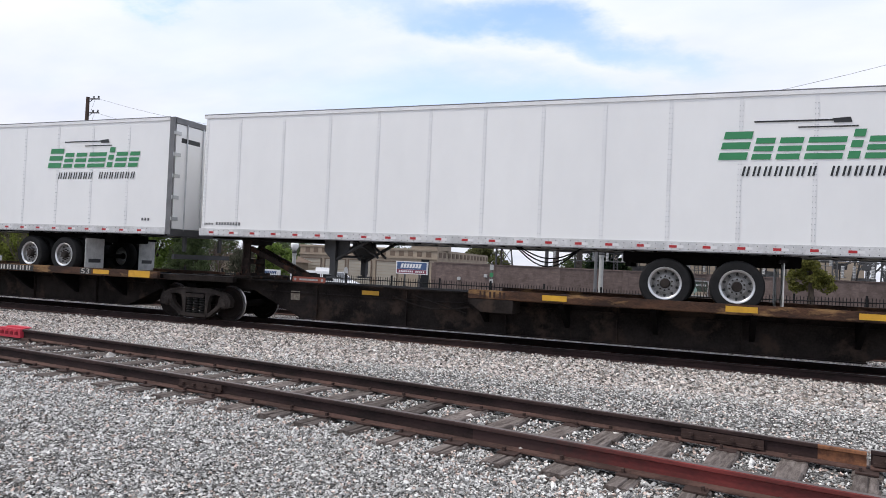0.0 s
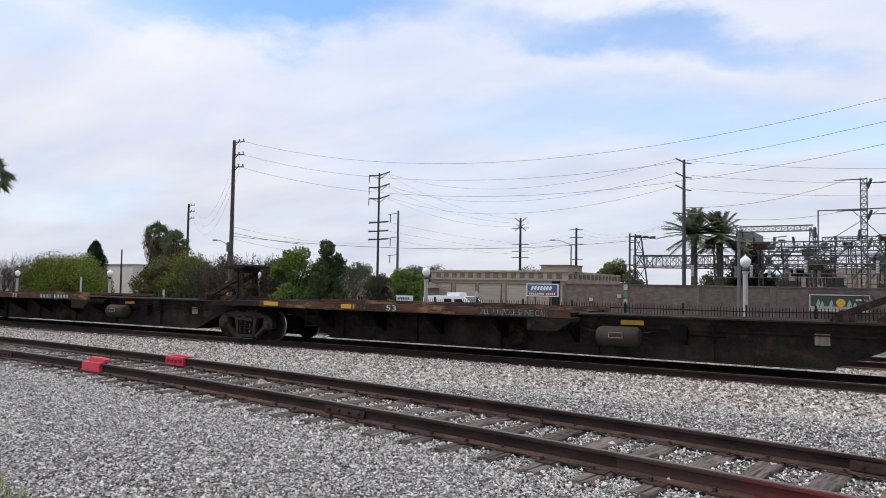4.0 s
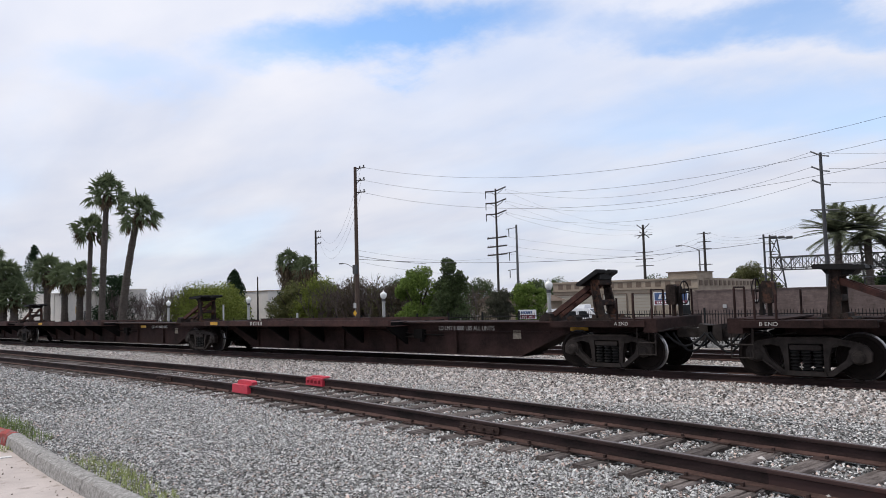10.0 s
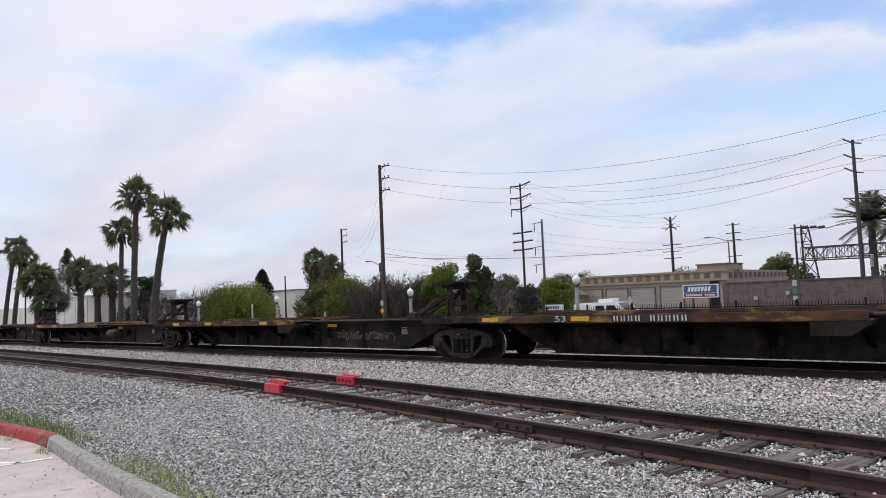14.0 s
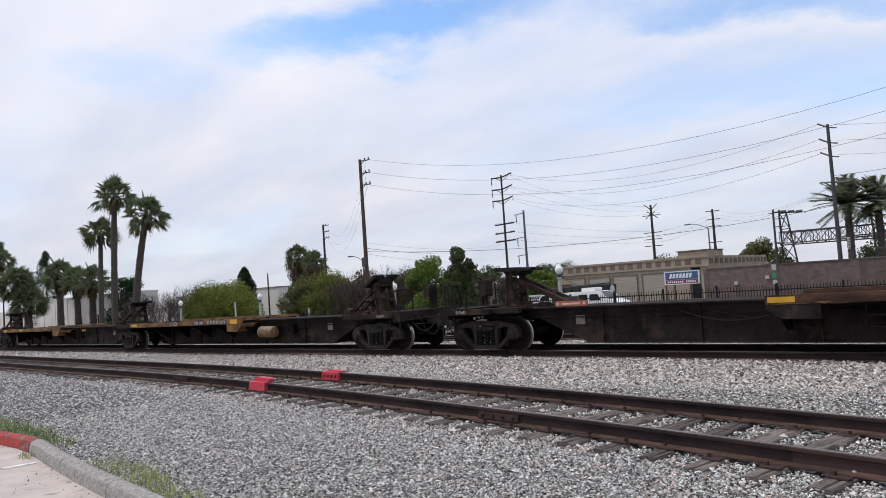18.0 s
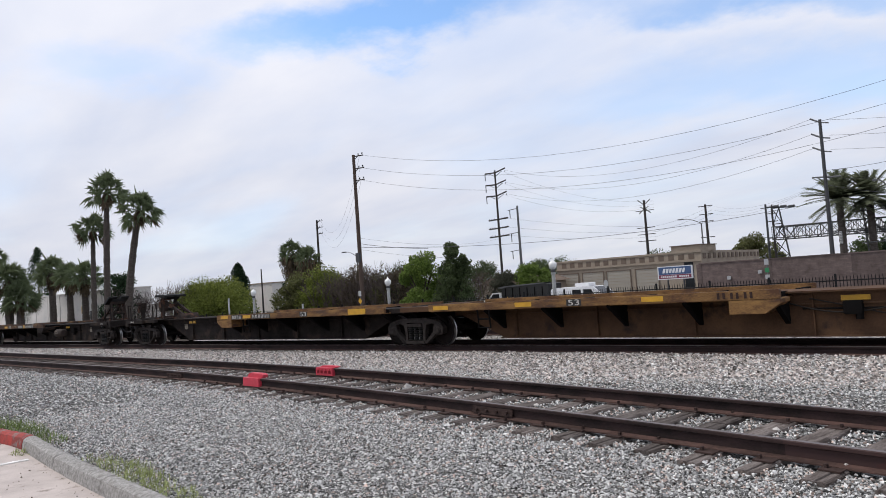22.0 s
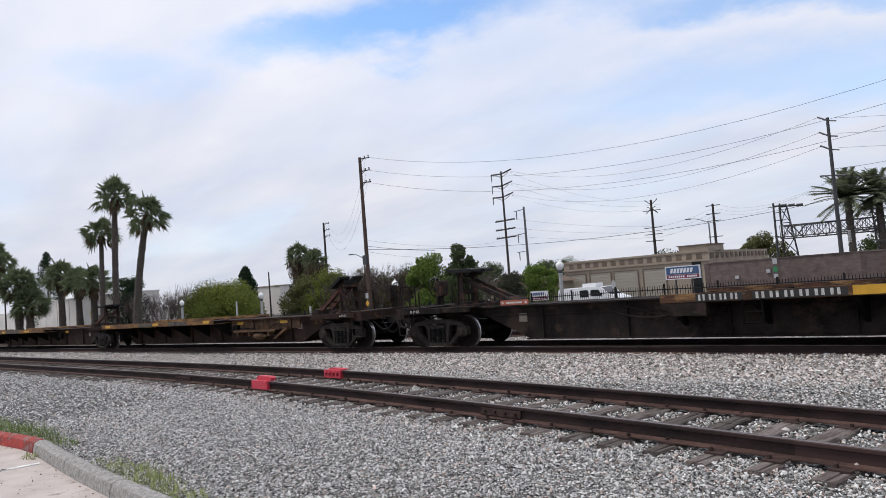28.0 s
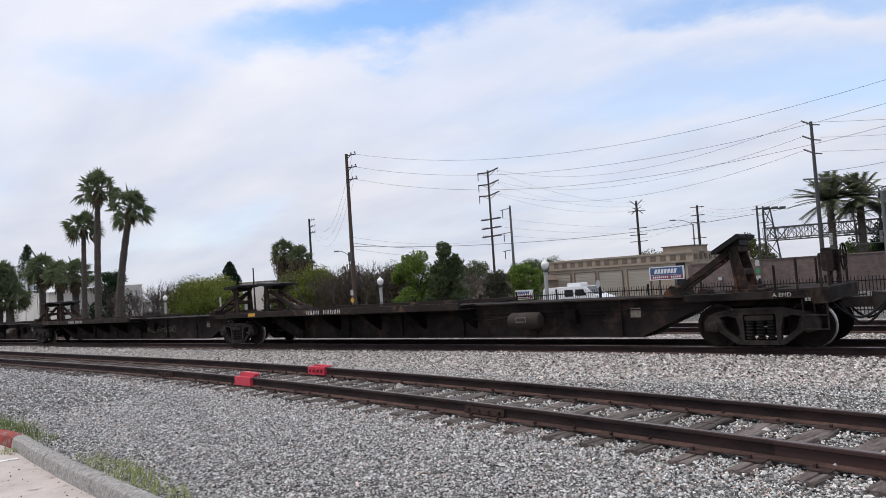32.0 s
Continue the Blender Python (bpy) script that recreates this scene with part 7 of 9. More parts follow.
for d in (0.3, 1.7, 2.9, 5.6):
    arm(tD, (-1.2, 0, hD - d), (1.2, 0, hD - d), 0.07)
tE, hE = pole(-15.0, 66, 13.15, "tall grey pole with angled arms above the substation", 0.2, "steel_dark")
for d in (0.15, 1.45, 2.6):
    arm(tE, (0.1, 0, hE - d - 0.15), (-0.75, 0, hE - d + 0.35), 0.07, "steel_grey")
    arm(tE, (0, 0, hE - d - 0.1), (0.65, 0, hE - d - 0.25), 0.06, "steel_grey")
arm(tE, (-1.0, 0, hE - 4.8), (1.2, 0, hE - 5.0), 0.07, "steel_grey")
tF, hF = pole(-90.4, 72, 13.1, "dark wooden pole behind broad palms", 0.24)
stub_arms(tF, hF, (0.2, 1.2, 2.2), 1.4, 1)
tG, hG = pole(-80.0, 54, 5.1, "short dark pole behind a white building", 0.13)
tH, hH = pole(-22.4, 76, 7.2, "slim pole with small crossarms by the substation", 0.12)
for d in (0.2, 0.9, 1.7, 3.4):
    arm(tH, (-0.5, 0, hH - d), (0.5, 0, hH - d), 0.04)
tI, hI = pole(-118.0, 34, 5.3, "wooden pole with two crossarms near the palms", 0.14)
for d in (0.3, 1.2):
    arm(tI, (-1.4, 0, hI - d), (1.4, 0, hI - d), 0.06)


def wire(a, b, sag, r=0.012, n=22):
    a, b = Vector(a), Vector(b)
    pts = [a.lerp(b, k / n) - Vector((0, 0, 4 * sag * (k / n) * (1 - k / n))) for k in range(n + 1)]
    cu = bpy.data.curves.new("wire", "CURVE")
    cu.dimensions, cu.bevel_depth, cu.bevel_resolution = "3D", r * 0.8, 0
    sp = cu.splines.new("POLY")
    sp.points.add(n)
    for k, p in enumerate(pts):
        sp.points[k].co = (*p, 1)
    cu.materials.append(M["wire"])
    return tagged(new("overhead_wire", cu), "thin dark overhead power line hanging between poles", "power line", "overhead wires")


for dz in (0.0, -1.15, -2.25):
    wire((-46.0, 42, 13.4 + dz), (14.0, 40.2, 14.2 + dz), 4.25, 0.012)
    wire((-46.2, 42, 13.4 + dz), (-89.4, 72, 12.9 + dz * 0.85), 4.0, 0.010)
for d, z in ((0.3, 18.6), (2.2, 16.7), (4.0, 14.9)):
    k = {0.3: 13.3, 2.2: 12.0, 4.0: 10.8}[d]
    wire((-65.6, 90, z), (-15.7, 66, k), 2.6, 0.016)
    wire((-65.6, 90, z - 0.3), (-55.2, 120, 13.6 - d * 0.3), 1.6, 0.014)
    wire((-14.4, 66, k - 0.3), (22.0, 70, 12.3 - d * 0.5), 1.2, 0.014)
for d, z in ((7.9, 11.0), (9.3, 9.6), (10.6, 8.3)):
    wire((-65.7, 90, z), (-55.4, 120, 9.0 - (d - 7.9) * 0.7), 0.5, 0.014)
    wire((-55.4, 120, 9.0 - (d - 7.9) * 0.7), (-44.9, 120, 11.4 - (d - 7.9) * 0.5), 0.4, 0.014)
    wire((-44.9, 120, 11.4 - (d - 7.9) * 0.5), (-14.0, 66, 8.4), 1.5, 0.010)
wire((-46.8, 42, 5.3), (-15.0, 66, 6.3), 1.15, 0.022)
wire((-46.8, 42, 6.1), (-67.0, 90, 8.0), 0.8, 0.010)
wire((-46.8, 42, 5.1), (-38.0, 46, 3.6), 0.2, 0.010)
wire((-46.8, 42, 5.6), (-41.5, 45, 4.7), 0.1, 0.022)


def globe_lamp(a, b, y=33.0):
    """Street lamp with an acorn globe on a fluted post."""
    p = spot(a, b, y)
    z0 = gz(p.x, y)
    h = p.z - z0
    t = thing("street_lamp", "pale fluted lamp post with a white acorn globe", "street lamp", pose(p.x, y, z0), "globe street lamps")
    part("base", MB().lathe([(0.24, 0), (0.24, 0.25), (0.17, 0.45), (0.13, 0.6)], 12).mesh("base", M["lamp_post"], smooth=30), t)
    part("post", MB().lathe([(0.115, 0.55), (0.10, h - 0.55), (0.13, h - 0.5), (0.13, h - 0.42)], 10).mesh("post", M["lamp_post"], smooth=30), t)
    part("collar", MB().lathe([(0.10, h - 0.42), (0.13, h - 0.36), (0.11, h - 0.26)], 10).mesh("collar", M["steel_dark"], smooth=30), t)
    part("globe", MB().lathe([(0.10, h - 0.26), (0.20, h - 0.12), (0.23, h + 0.04), (0.20, h + 0.12), (0.10, h + 0.2), (0.03, h + 0.26), (0.015, h + 0.33)], 14).mesh("globe", M["globe"], smooth=60), t)
    return t


for a, b in ((-0.148, 0.0317), (-0.645, 0.0155), (-1.040, 0.0078), (-1.520, 0.0065), (-1.920, 0.0044)):
    globe_lamp(a, b)


def cobra_lamp(x, y, top, reach, label):
    z0 = gz(x, y)
    t = thing("street_light", label, "street light", pose(x, y, z0), "arm street lights")
    h = top - z0
    part("post", MB().tube((0, 0, 0), (0, 0, h), 0.13, 0.08, 8).mesh("post", M["steel_grey"], smooth=40), t)
    pts = [(reach * k / 6, 0, h + 0.75 * math.sin(k / 6 * math.pi / 2)) for k in range(7)]
    part("arm", MB().path(pts, 0.045).mesh("arm", M["steel_grey"]), t)
    part("head", MB().box(min(reach, reach * 1.32), max(reach, reach * 1.32), -0.15, 0.15, h + 0.68, h + 0.82, c=0.04).mesh("head", M["steel_grey"]), t)
    return t


cobra_lamp(-67.7, 60, 5.7, -2.1, "grey street light with a curved arm above trees")
cobra_lamp(-35.2, 90, 6.9, -2.3, "grey street light with a long arm behind the building")
cobra_lamp(-7.6, 48.5, 5.2, -0.7, "grey street light with a short arm near the lamp post")
wsg = thing("warning_sign", "yellow diamond warning sign on a thin post", "road sign", pose(-45.05, 40, gz(-45.05, 40)))
part("post", MB().tube((0, 0, 0), (0, 0, 2.9), 0.035).mesh("post", M["steel_grey"]), wsg)
wz = 0.62 - gz(-45.05, 40)
part("panel", MB().prism([(0, wz - 0.27), (0.24, wz), (0, wz + 0.27), (-0.24, wz)], -0.05, -0.036).mesh("panel", M["yellow"]), wsg)
part("plate", MB().box(-0.17, 0.17, -0.05, -0.036, wz + 0.42, wz + 0.85).mesh("plate", M["porcelain"]), wsg)
for a, b in ((-1.634, -0.010), (-1.325, -0.034)):
    p = spot(a, b, 33)
    sp_ = thing("marker_post", "short white marker post beside the street", "post", pose(p.x, 33, gz(p.x, 33)), "marker posts")
    part("post", MB().box(-0.07, 0.07, -0.04, 0.04, 0, p.z - gz(p.x, 33) + 0.22, c=0.02).mesh("post", M["porcelain"]), sp_)


# ---- iron fence ----
def build_fence():
    t = thing("iron_fence", "dark iron picket fence along the street", "fence", kind="structure")
    y = 30.0
    zt = lambda x: 0.89 + 0.012 * min(0.0, x + 16) + 0.022 * max(0.0, min(x, 8.0) + 4)
    n = 0
    x = -62.0
    post = MB().box(-0.035, 0.035, -0.035, 0.035, -1.6, 0.10).mesh("post", M["iron"])
    while x < 14:
        part("post", post, t, pose(x, y, zt(x)))
        za, zb = zt(x), zt(x + 2.4)
        for d in (0.16, 1.25):
            part("rail", MB().tube((x, y, za - d), (x + 2.4, y, zb - d), 0.022, 0.022, 4).mesh("rail", M["iron"]), t)
        x += 2.4
    mb = MB()
    x = -62.0
    while x < 14:
        z = zt(x)
        mb.add([(x - 0.015, y, z - 1.4), (x + 0.015, y, z - 1.4), (x + 0.015, y, z - 0.03), (x, y, z + 0.04), (x - 0.015, y, z - 0.03)], [(0, 1, 2, 3, 4)])
        mb.add([(x, y - 0.015, z - 1.4), (x, y + 0.015, z - 1.4), (x, y + 0.015, z - 0.02), (x, y - 0.015, z - 0.02)], [(0, 1, 2, 3)])
        x += 0.118
    tagged(part("pickets", mb.mesh("pickets", M["iron"]), t), kind="stuff")


build_fence()


# ---- brick wall, mural, building ----
def brick_material():
    m = M["brick"]
    nt = m.node_tree
    b = nt.nodes["Principled BSDF"]
    src = b.inputs["Base Color"].links[0].from_socket
    tc = nt.nodes.new("ShaderNodeTexCoord")
    mp = nt.nodes.new("ShaderNodeMapping")
    mp.inputs["Rotation"].default_value = (radians(90), 0, 0)
    nt.links.new(tc.outputs["Object"], mp.inputs[0])
    br = nt.nodes.new("ShaderNodeTexBrick")
    br.inputs["Scale"].default_value = 1.0
    br.inputs["Brick Width"].default_value, br.inputs["Row Height"].default_value, br.inputs["Mortar Size"].default_value = 0.4, 0.1, 0.006
    br.inputs["Mortar"].default_value = (0.12, 0.095, 0.085, 1)
    nt.links.new(mp.outputs[0], br.inputs[0])
    nt.links.new(src, br.inputs["Color1"])
    hs = nt.nodes.new("ShaderNodeHueSaturation")
    hs.inputs["Value"].default_value = 0.82
    nt.links.new(src, hs.inputs["Color"])
    nt.links.new(hs.outputs[0], br.inputs["Color2"])
    nt.links.new(br.outputs["Color"], b.inputs["Base Color"])


M["painted_teal"] = mat("painted_pale_teal", (0.25, 0.38, 0.33), 0.6, scale=3, amount=0.4)
M["mural_dark"] = mat("painted_dark_green", (0.03, 0.05, 0.035), 0.6, scale=2, amount=0.5)
brick_material()
WALL_Y = 60.0
wl = thing("wall_street", "long brown brick boundary wall of the substation", "wall", kind="structure")
for k in range(9):
    x0, x1 = -24.0 + 5.68 * k, -24.0 + 5.68 * (k + 1) - 0.02
    zt = 1.68
    part("wall_panel", MB().box(x0, x1, WALL_Y, WALL_Y + 0.3, -2.2, zt).mesh("wall_panel", M["brick"]), wl)
    part("coping", MB().box(x0, x1, WALL_Y - 0.05, WALL_Y + 0.35, zt, zt + 0.10, c=0.02).mesh("coping", M["brick"]), wl)
    part("pilaster", MB().box(x0 - 0.22, x0 + 0.22, WALL_Y - 0.02, WALL_Y - 0.002, -2.2, zt).mesh("pilaster", M["brick"]), wl)
mu = thing("mural_sign", "dark green painted sign with yellow and pale shapes on the wall", "sign", pose(-4.4, 59.5, 0.03))
part("board", MB().box(0, 3.8, -0.06, 0, 0, 1.2, c=0.02).mesh("board", M["mural_dark"]), mu)
part("frame", MB().box(-0.05, 3.85, -0.09, -0.06, 1.14, 1.22).box(-0.05, 3.85, -0.09, -0.06, -0.02, 0.06).box(-0.05, 0.03, -0.09, -0.06, 0.06, 1.14).box(3.77, 3.85, -0.09, -0.06, 0.06, 1.14).mesh("frame", M["porcelain"]), mu)
part("painted_band", MB().box(0.03, 3.77, -0.066, -0.061, 0.06, 0.34).mesh("band", M["stucco"]), mu)
part("painted_disc", MB().lathe([(0.30, -0.07), (0.30, -0.066)], 18, "y", (2.0, 0, 0.62)).mesh("disc", M["yellow"]), mu)
for q, w_, h_ in ((0.55, 0.16, 0.75), (0.8, 0.14, 0.6), (1.4, 0.16, 0.7), (2.55, 0.18, 0.72), (2.9, 0.15, 0.55)):
    part("painted_shape", MB().prism([(q - w_, 0.14), (q - w_ * 0.2, 0.14), (q + w_ * 0.3, 0.14 + h_ * 0.5), (q + w_, 0.14), (q + w_ * 0.6, 0.14 + h_ * 0.7), (q, 0.14 + h_), (q - w_ * 0.7, 0.14 + h_ * 0.6)], -0.068, -0.062).mesh("shape", M["painted_teal"]), mu)
part("lettering", bars_mesh(9, 0.14, 0.75, M["sign_white"], (), 0, 0.6), mu, pose(2.95, -0.064, 0.78))
part("shelf", MB().box(0.2, 1.7, -0.12, 0.05, 1.3, 1.42).box(2.2, 3.6, -0.12, 0.05, 1.3, 1.42).mesh("shelf", M["steel_dark"]), mu)
for q, z_ in ((-19.0, 0.6), (-21.5, 0.25)):
    sg = thing("wall_notice", "small white notice fixed on the brick wall", "sign", pose(q, WALL_Y - 0.12, z_), "wall notices")
    part("board", MB().box(-0.15, 0.15, -0.02, 0.1, 0, 0.28).mesh("board", M["porcelain"]), sg)


rp_ = thing("sign_post", "thin post with stacked small white and green signs before the wall", "road sign", pose(-18.0, 58.5, gz(-18.0, 58.5)))
part("post", MB().tube((0, 0, 0), (0, 0, 3.05), 0.05).mesh("post", M["steel_grey"]), rp_)
for z_, h_, m_ in ((2.45, 0.55, "porcelain"), (1.85, 0.45, "green"), (1.35, 0.4, "porcelain")):
    part("panel", MB().box(-0.16, 0.16, -0.08, -0.05, z_, z_ + h_ * 0.8, c=0.01).mesh("panel", M[m_]), rp_)
db_ = thing("distant_building", "tan building with a grey flat roof rising behind palms", "building", pose(-14.9, 96.0, 0))
part("wall", MB().box(0, 1.5, 0, 8, -1.5, 7.6).mesh("wall", M["stucco"]), db_)
part("roof", MB().box(-0.1, 1.6, -0.1, 8.1, 7.6, 8.6, c=0.05).mesh("roof", M["steel_grey"]), db_)


def build_garage():
    """Single-storey tan building with roller doors, a parapet with sunk panels and a stair head."""
    y, x0, x1 = 75.0, -47.8, -29.65
    zt, zb = 3.16, -2.0
    t = thing("garage_building", "tan single-storey garage building with roller doors and a panelled parapet", "building")
    xe, ye = -33.2, 105.0
    part("wall", MB().add([(x0, y, zb), (x1, y, zb), (xe, ye, zb), (x0 - 3, ye, zb), (x0, y, zt), (x1, y, zt), (xe, ye, zt), (x0 - 3, ye, zt)], [(0, 1, 5, 4), (1, 2, 6, 5), (2, 3, 7, 6), (3, 0, 4, 7), (4, 5, 6, 7)]).mesh("wall", M["stucco"]), t)
    part("cornice", MB().box(x0 - 0.1, x1 + 0.1, y - 0.14, y - 0.004, zt - 1.12, zt - 0.98).box(x0 - 0.1, x1 + 0.1, y - 0.10, y - 0.004, zt - 0.16, zt + 0.04).mesh("cornice", M["stucco"]), t)
    n = 15
    for k in range(n):
        a = x0 + 0.5 + (x1 - x0 - 1.0) * (k + 0.5) / n
        part("parapet_panel", MB().box(a - 0.32, a + 0.32, y - 0.03, y - 0.004, zt - 0.86, zt - 0.28).mesh("parapet_panel", M["stucco_dark"]), t)
    for k in range(14):
        f = (k + 0.5) / 14
        a, b = x1 + (xe - x1) * f, y + (ye - y) * f
        part("side_panel", MB().box(-0.55, 0.55, -0.05, 0.0, zt - 0.86, zt - 0.28).mesh("side_panel", M["stucco_dark"]), t, pose(a + 0.03, b, 0, 0, 0, math.degrees(math.atan2(ye - y, xe - x1))))
    for a, b in ((-0.634, -0.598), (-0.589, -0.553), (-0.546, -0.507), (-0.497, -0.462)):
        d = part("roller_door", MB().box(a * y, b * y, y - 0.05, y - 0.004, zb, 1.56).mesh("roller_door", M["shutter"]), t, label="grey-beige roller door")
        part("door_frame", MB().box(a * y - 0.12, a * y, y - 0.1, y - 0.004, zb, 1.66).box(b * y, b * y + 0.12, y - 0.1, y - 0.004, zb, 1.66).box(a * y, b * y, y - 0.1, y - 0.004, 1.56, 1.66).mesh("door_frame", M["stucco_dark"]), d)
        for q in range(9):
            part("slat", MB().box(a * y + 0.02, b * y - 0.02, y - 0.07, y - 0.05, 1.4 - 0.35 * q, 1.43 - 0.35 * q).mesh("slat", M["stucco"]), d)
    part("doorway", MB().box(-31.6, -30.6, y - 0.05, y - 0.004, zb, 2.0).mesh("doorway", M["glass_dark"]), t)
    part("stair_head", MB().box(-33.2, -29.9, y + 0.6, y + 5, zt - 0.05, zt + 0.62).mesh("stair_head", M["stucco"]), t)
    part("stair_cap", MB().box(-33.35, -29.8, y + 0.45, y + 5.1, zt + 0.62, zt + 0.72).mesh("stair_cap", M["stucco_dark"]), t)


build_garage()

# advertising sign at the building's corner
ad = thing("advertising_sign", "blue and white advertising sign over a maroon strip", "sign", pose(-28.65, 62, 0.50))
part("board", MB().box(0, 3.25, -0.10, 0.1, 0, 1.2, c=0.02).mesh("board", M["sign_white"]), ad)
part("blue_panel", MB().box(0.10, 3.15, -0.106, -0.10, 0.44, 1.12).mesh("blue_panel", M["sign_blue"]), ad)
part("maroon_strip", MB().box(0.10, 3.15, -0.106, -0.10, 0.08, 0.42).mesh("maroon_strip", M["sign_red"]), ad)
part("logo_shape", bars_mesh(7, 0.40, 2.15, M["sign_white"], (), 0.3, 0.74), ad, pose(0.45, -0.107, 0.58))
part("lettering", bars_mesh(14, 0.17, 2.7, M["sign_white"], (8,), 0, 0.66), ad, pose(0.3, -0.107, 0.16))
for q in (0.9, 2.4):
    part("leg", MB().tube((q, 0, -2.0), (q, 0, 0.05), 0.08).mesh("leg", M["steel_dark"]), ad)

ad2 = thing("low_sign", "low white sign with a dark blue mark over a maroon strip", "sign", pose(-39.65, 56.0, -0.52))
part("board", MB().box(0, 1.95, -0.08, 0.08, 0, 0.88, c=0.02).mesh("board", M["sign_white"]), ad2)
part("maroon_strip", MB().box(0.06, 1.89, -0.086, -0.08, 0.06, 0.38).mesh("maroon_strip", M["sign_red"]), ad2)
part("logo_shape", bars_mesh(7, 0.25, 1.35, M["sign_blue"], (), 0.3, 0.74), ad2, pose(0.25, -0.087, 0.5))
part("lettering", bars_mesh(12, 0.15, 1.6, M["sign_white"], (7,), 0, 0.6), ad2, pose(0.17, -0.087, 0.15))
for q in (0.4, 1.55):
    part("leg", MB().tube((q, 0, gz(-39, 56) + 0.52), (q, 0, 0.02), 0.06).mesh("leg", M["steel_dark"]), ad2)
ov = thing("oval_sign", "small pale oval street sign on a thin post", "road sign", pose(-24.7, 45.0, gz(-24.7, 45)))
part("post", MB().tube((0, 0, 0), (0, 0, 2.0), 0.04).mesh("post", M["steel_grey"]), ov)
part("panel", MB().prism([(0.17 * math.cos(k * math.pi / 8), 2.05 + 0.30 * math.sin(k * math.pi / 8)) for k in range(16)], -0.06, -0.041).mesh("panel", M["porcelain"]), ov)

# long white buildings behind the palms
wb = thing("white_building", "long low white-rendered building behind palms", "building")
part("wall", MB().box(-128, -93.5, 42, 45.5, -3.2, 3.85).mesh("wall", M["white_wall"]), wb)
part("roof_edge", MB().box(-128.1, -93.4, 41.9, 45.6, 3.85, 4.0).mesh("roof_edge", M["white_wall"]), wb)
part("wall", MB().box(-175, -128.1, 43, 50, -3.2, 2.6).mesh("wall", M["white_wall"]), wb)
part("door", MB().box(-104.6, -103.0, 41.9, 41.996, -3.0, 1.2).mesh("door", M["glass_dark"]), wb)
part("gate", MB().box(-111.5, -110.3, 41.9, 41.996, -3.0, 0.2).mesh("gate", M["stucco_dark"]), wb)
for q in range(7):
    part("pilaster", MB().box(-126 + 5 * q, -125.7 + 5 * q, 41.93, 41.996, -3.2, 3.85).mesh("pilaster", M["white_wall"]), wb)
yn = thing("wall_notice", "yellow notice fixed on a white wall", "sign", pose(-106.9, 41.9, 0.8))
part("board", MB().box(-0.55, 0.55, -0.06, 0.095, 0, 1.1, c=0.02).mesh("board", M["yellow"]), yn)
wb2 = thing("white_building", "small white-rendered building with a flat roof beyond shrubs", "building")
part("wall", MB().box(-87.0, -79.2, 55, 68, -3, 3.2).mesh("wall", M["white_wall"]), wb2)
part("roof_edge", MB().box(-87.1, -79.1, 54.9, 68.1, 3.2, 3.33).mesh("roof_edge", M["stucco"]), wb2)
pk = thing("house", "pale pinkish house partly hidden by trees", "house")
part("wall", MB().box(-52.5, -46.0, 66, 74, -2, 1.0).mesh("wall", M["stucco"]), pk)
part("roof", MB().prism([(-53, 1.0), (-45.5, 1.0), (-47.5, 1.7), (-51.0, 1.7)], 65.6, 74.4).mesh("roof", M["stucco_dark"]), pk)


# ---- substation ----
def lattice(t, name, p, q, w, n, m="steel_grey", r=0.045):
    """A square lattice girder from p to q."""
    p, q = Vector(p), Vector(q)
    d = (q - p).normalized()
    u = Vector((0, 1, 0)) if abs(d.y) < 0.9 else Vector((1, 0, 0))
    v = d.cross(u).normalized()
    mb = MB()
    cs = [(u * a + v * b) * (w / 2) for a, b in ((-1, -1), (1, -1), (1, 1), (-1, 1))]
    for c in cs:
        mb.tube(p + c, q + c, r, r, 4)
    for k in range(n):
        a, b = p.lerp(q, k / n), p.lerp(q, (k + 1) / n)
        for i in range(4):
            c0, c1 = cs[i], cs[(i + 1) % 4]
            mb.tube(a + (c0 if k % 2 else c1), b + (c1 if k % 2 else c0), r * 0.7, r * 0.7, 3)
            mb.tube(a + c0, a + c1, r * 0.7, r * 0.7, 3)
    return part(name, mb.mesh(name, M[m]), t)


def post_insulator(t, x, y, z, h=1.0):
    part("insulator", cached(("pi", h), lambda: MB().lathe([(0.10, 0)] + [(r_, h * (k + j * 0.5) / 8) for k in range(8) for j, r_ in ((0, 0.09), (1, 0.16))] + [(0.09, h)], 8).mesh("post_insulator", M["porcelain"])), t, pose(x, y, z))


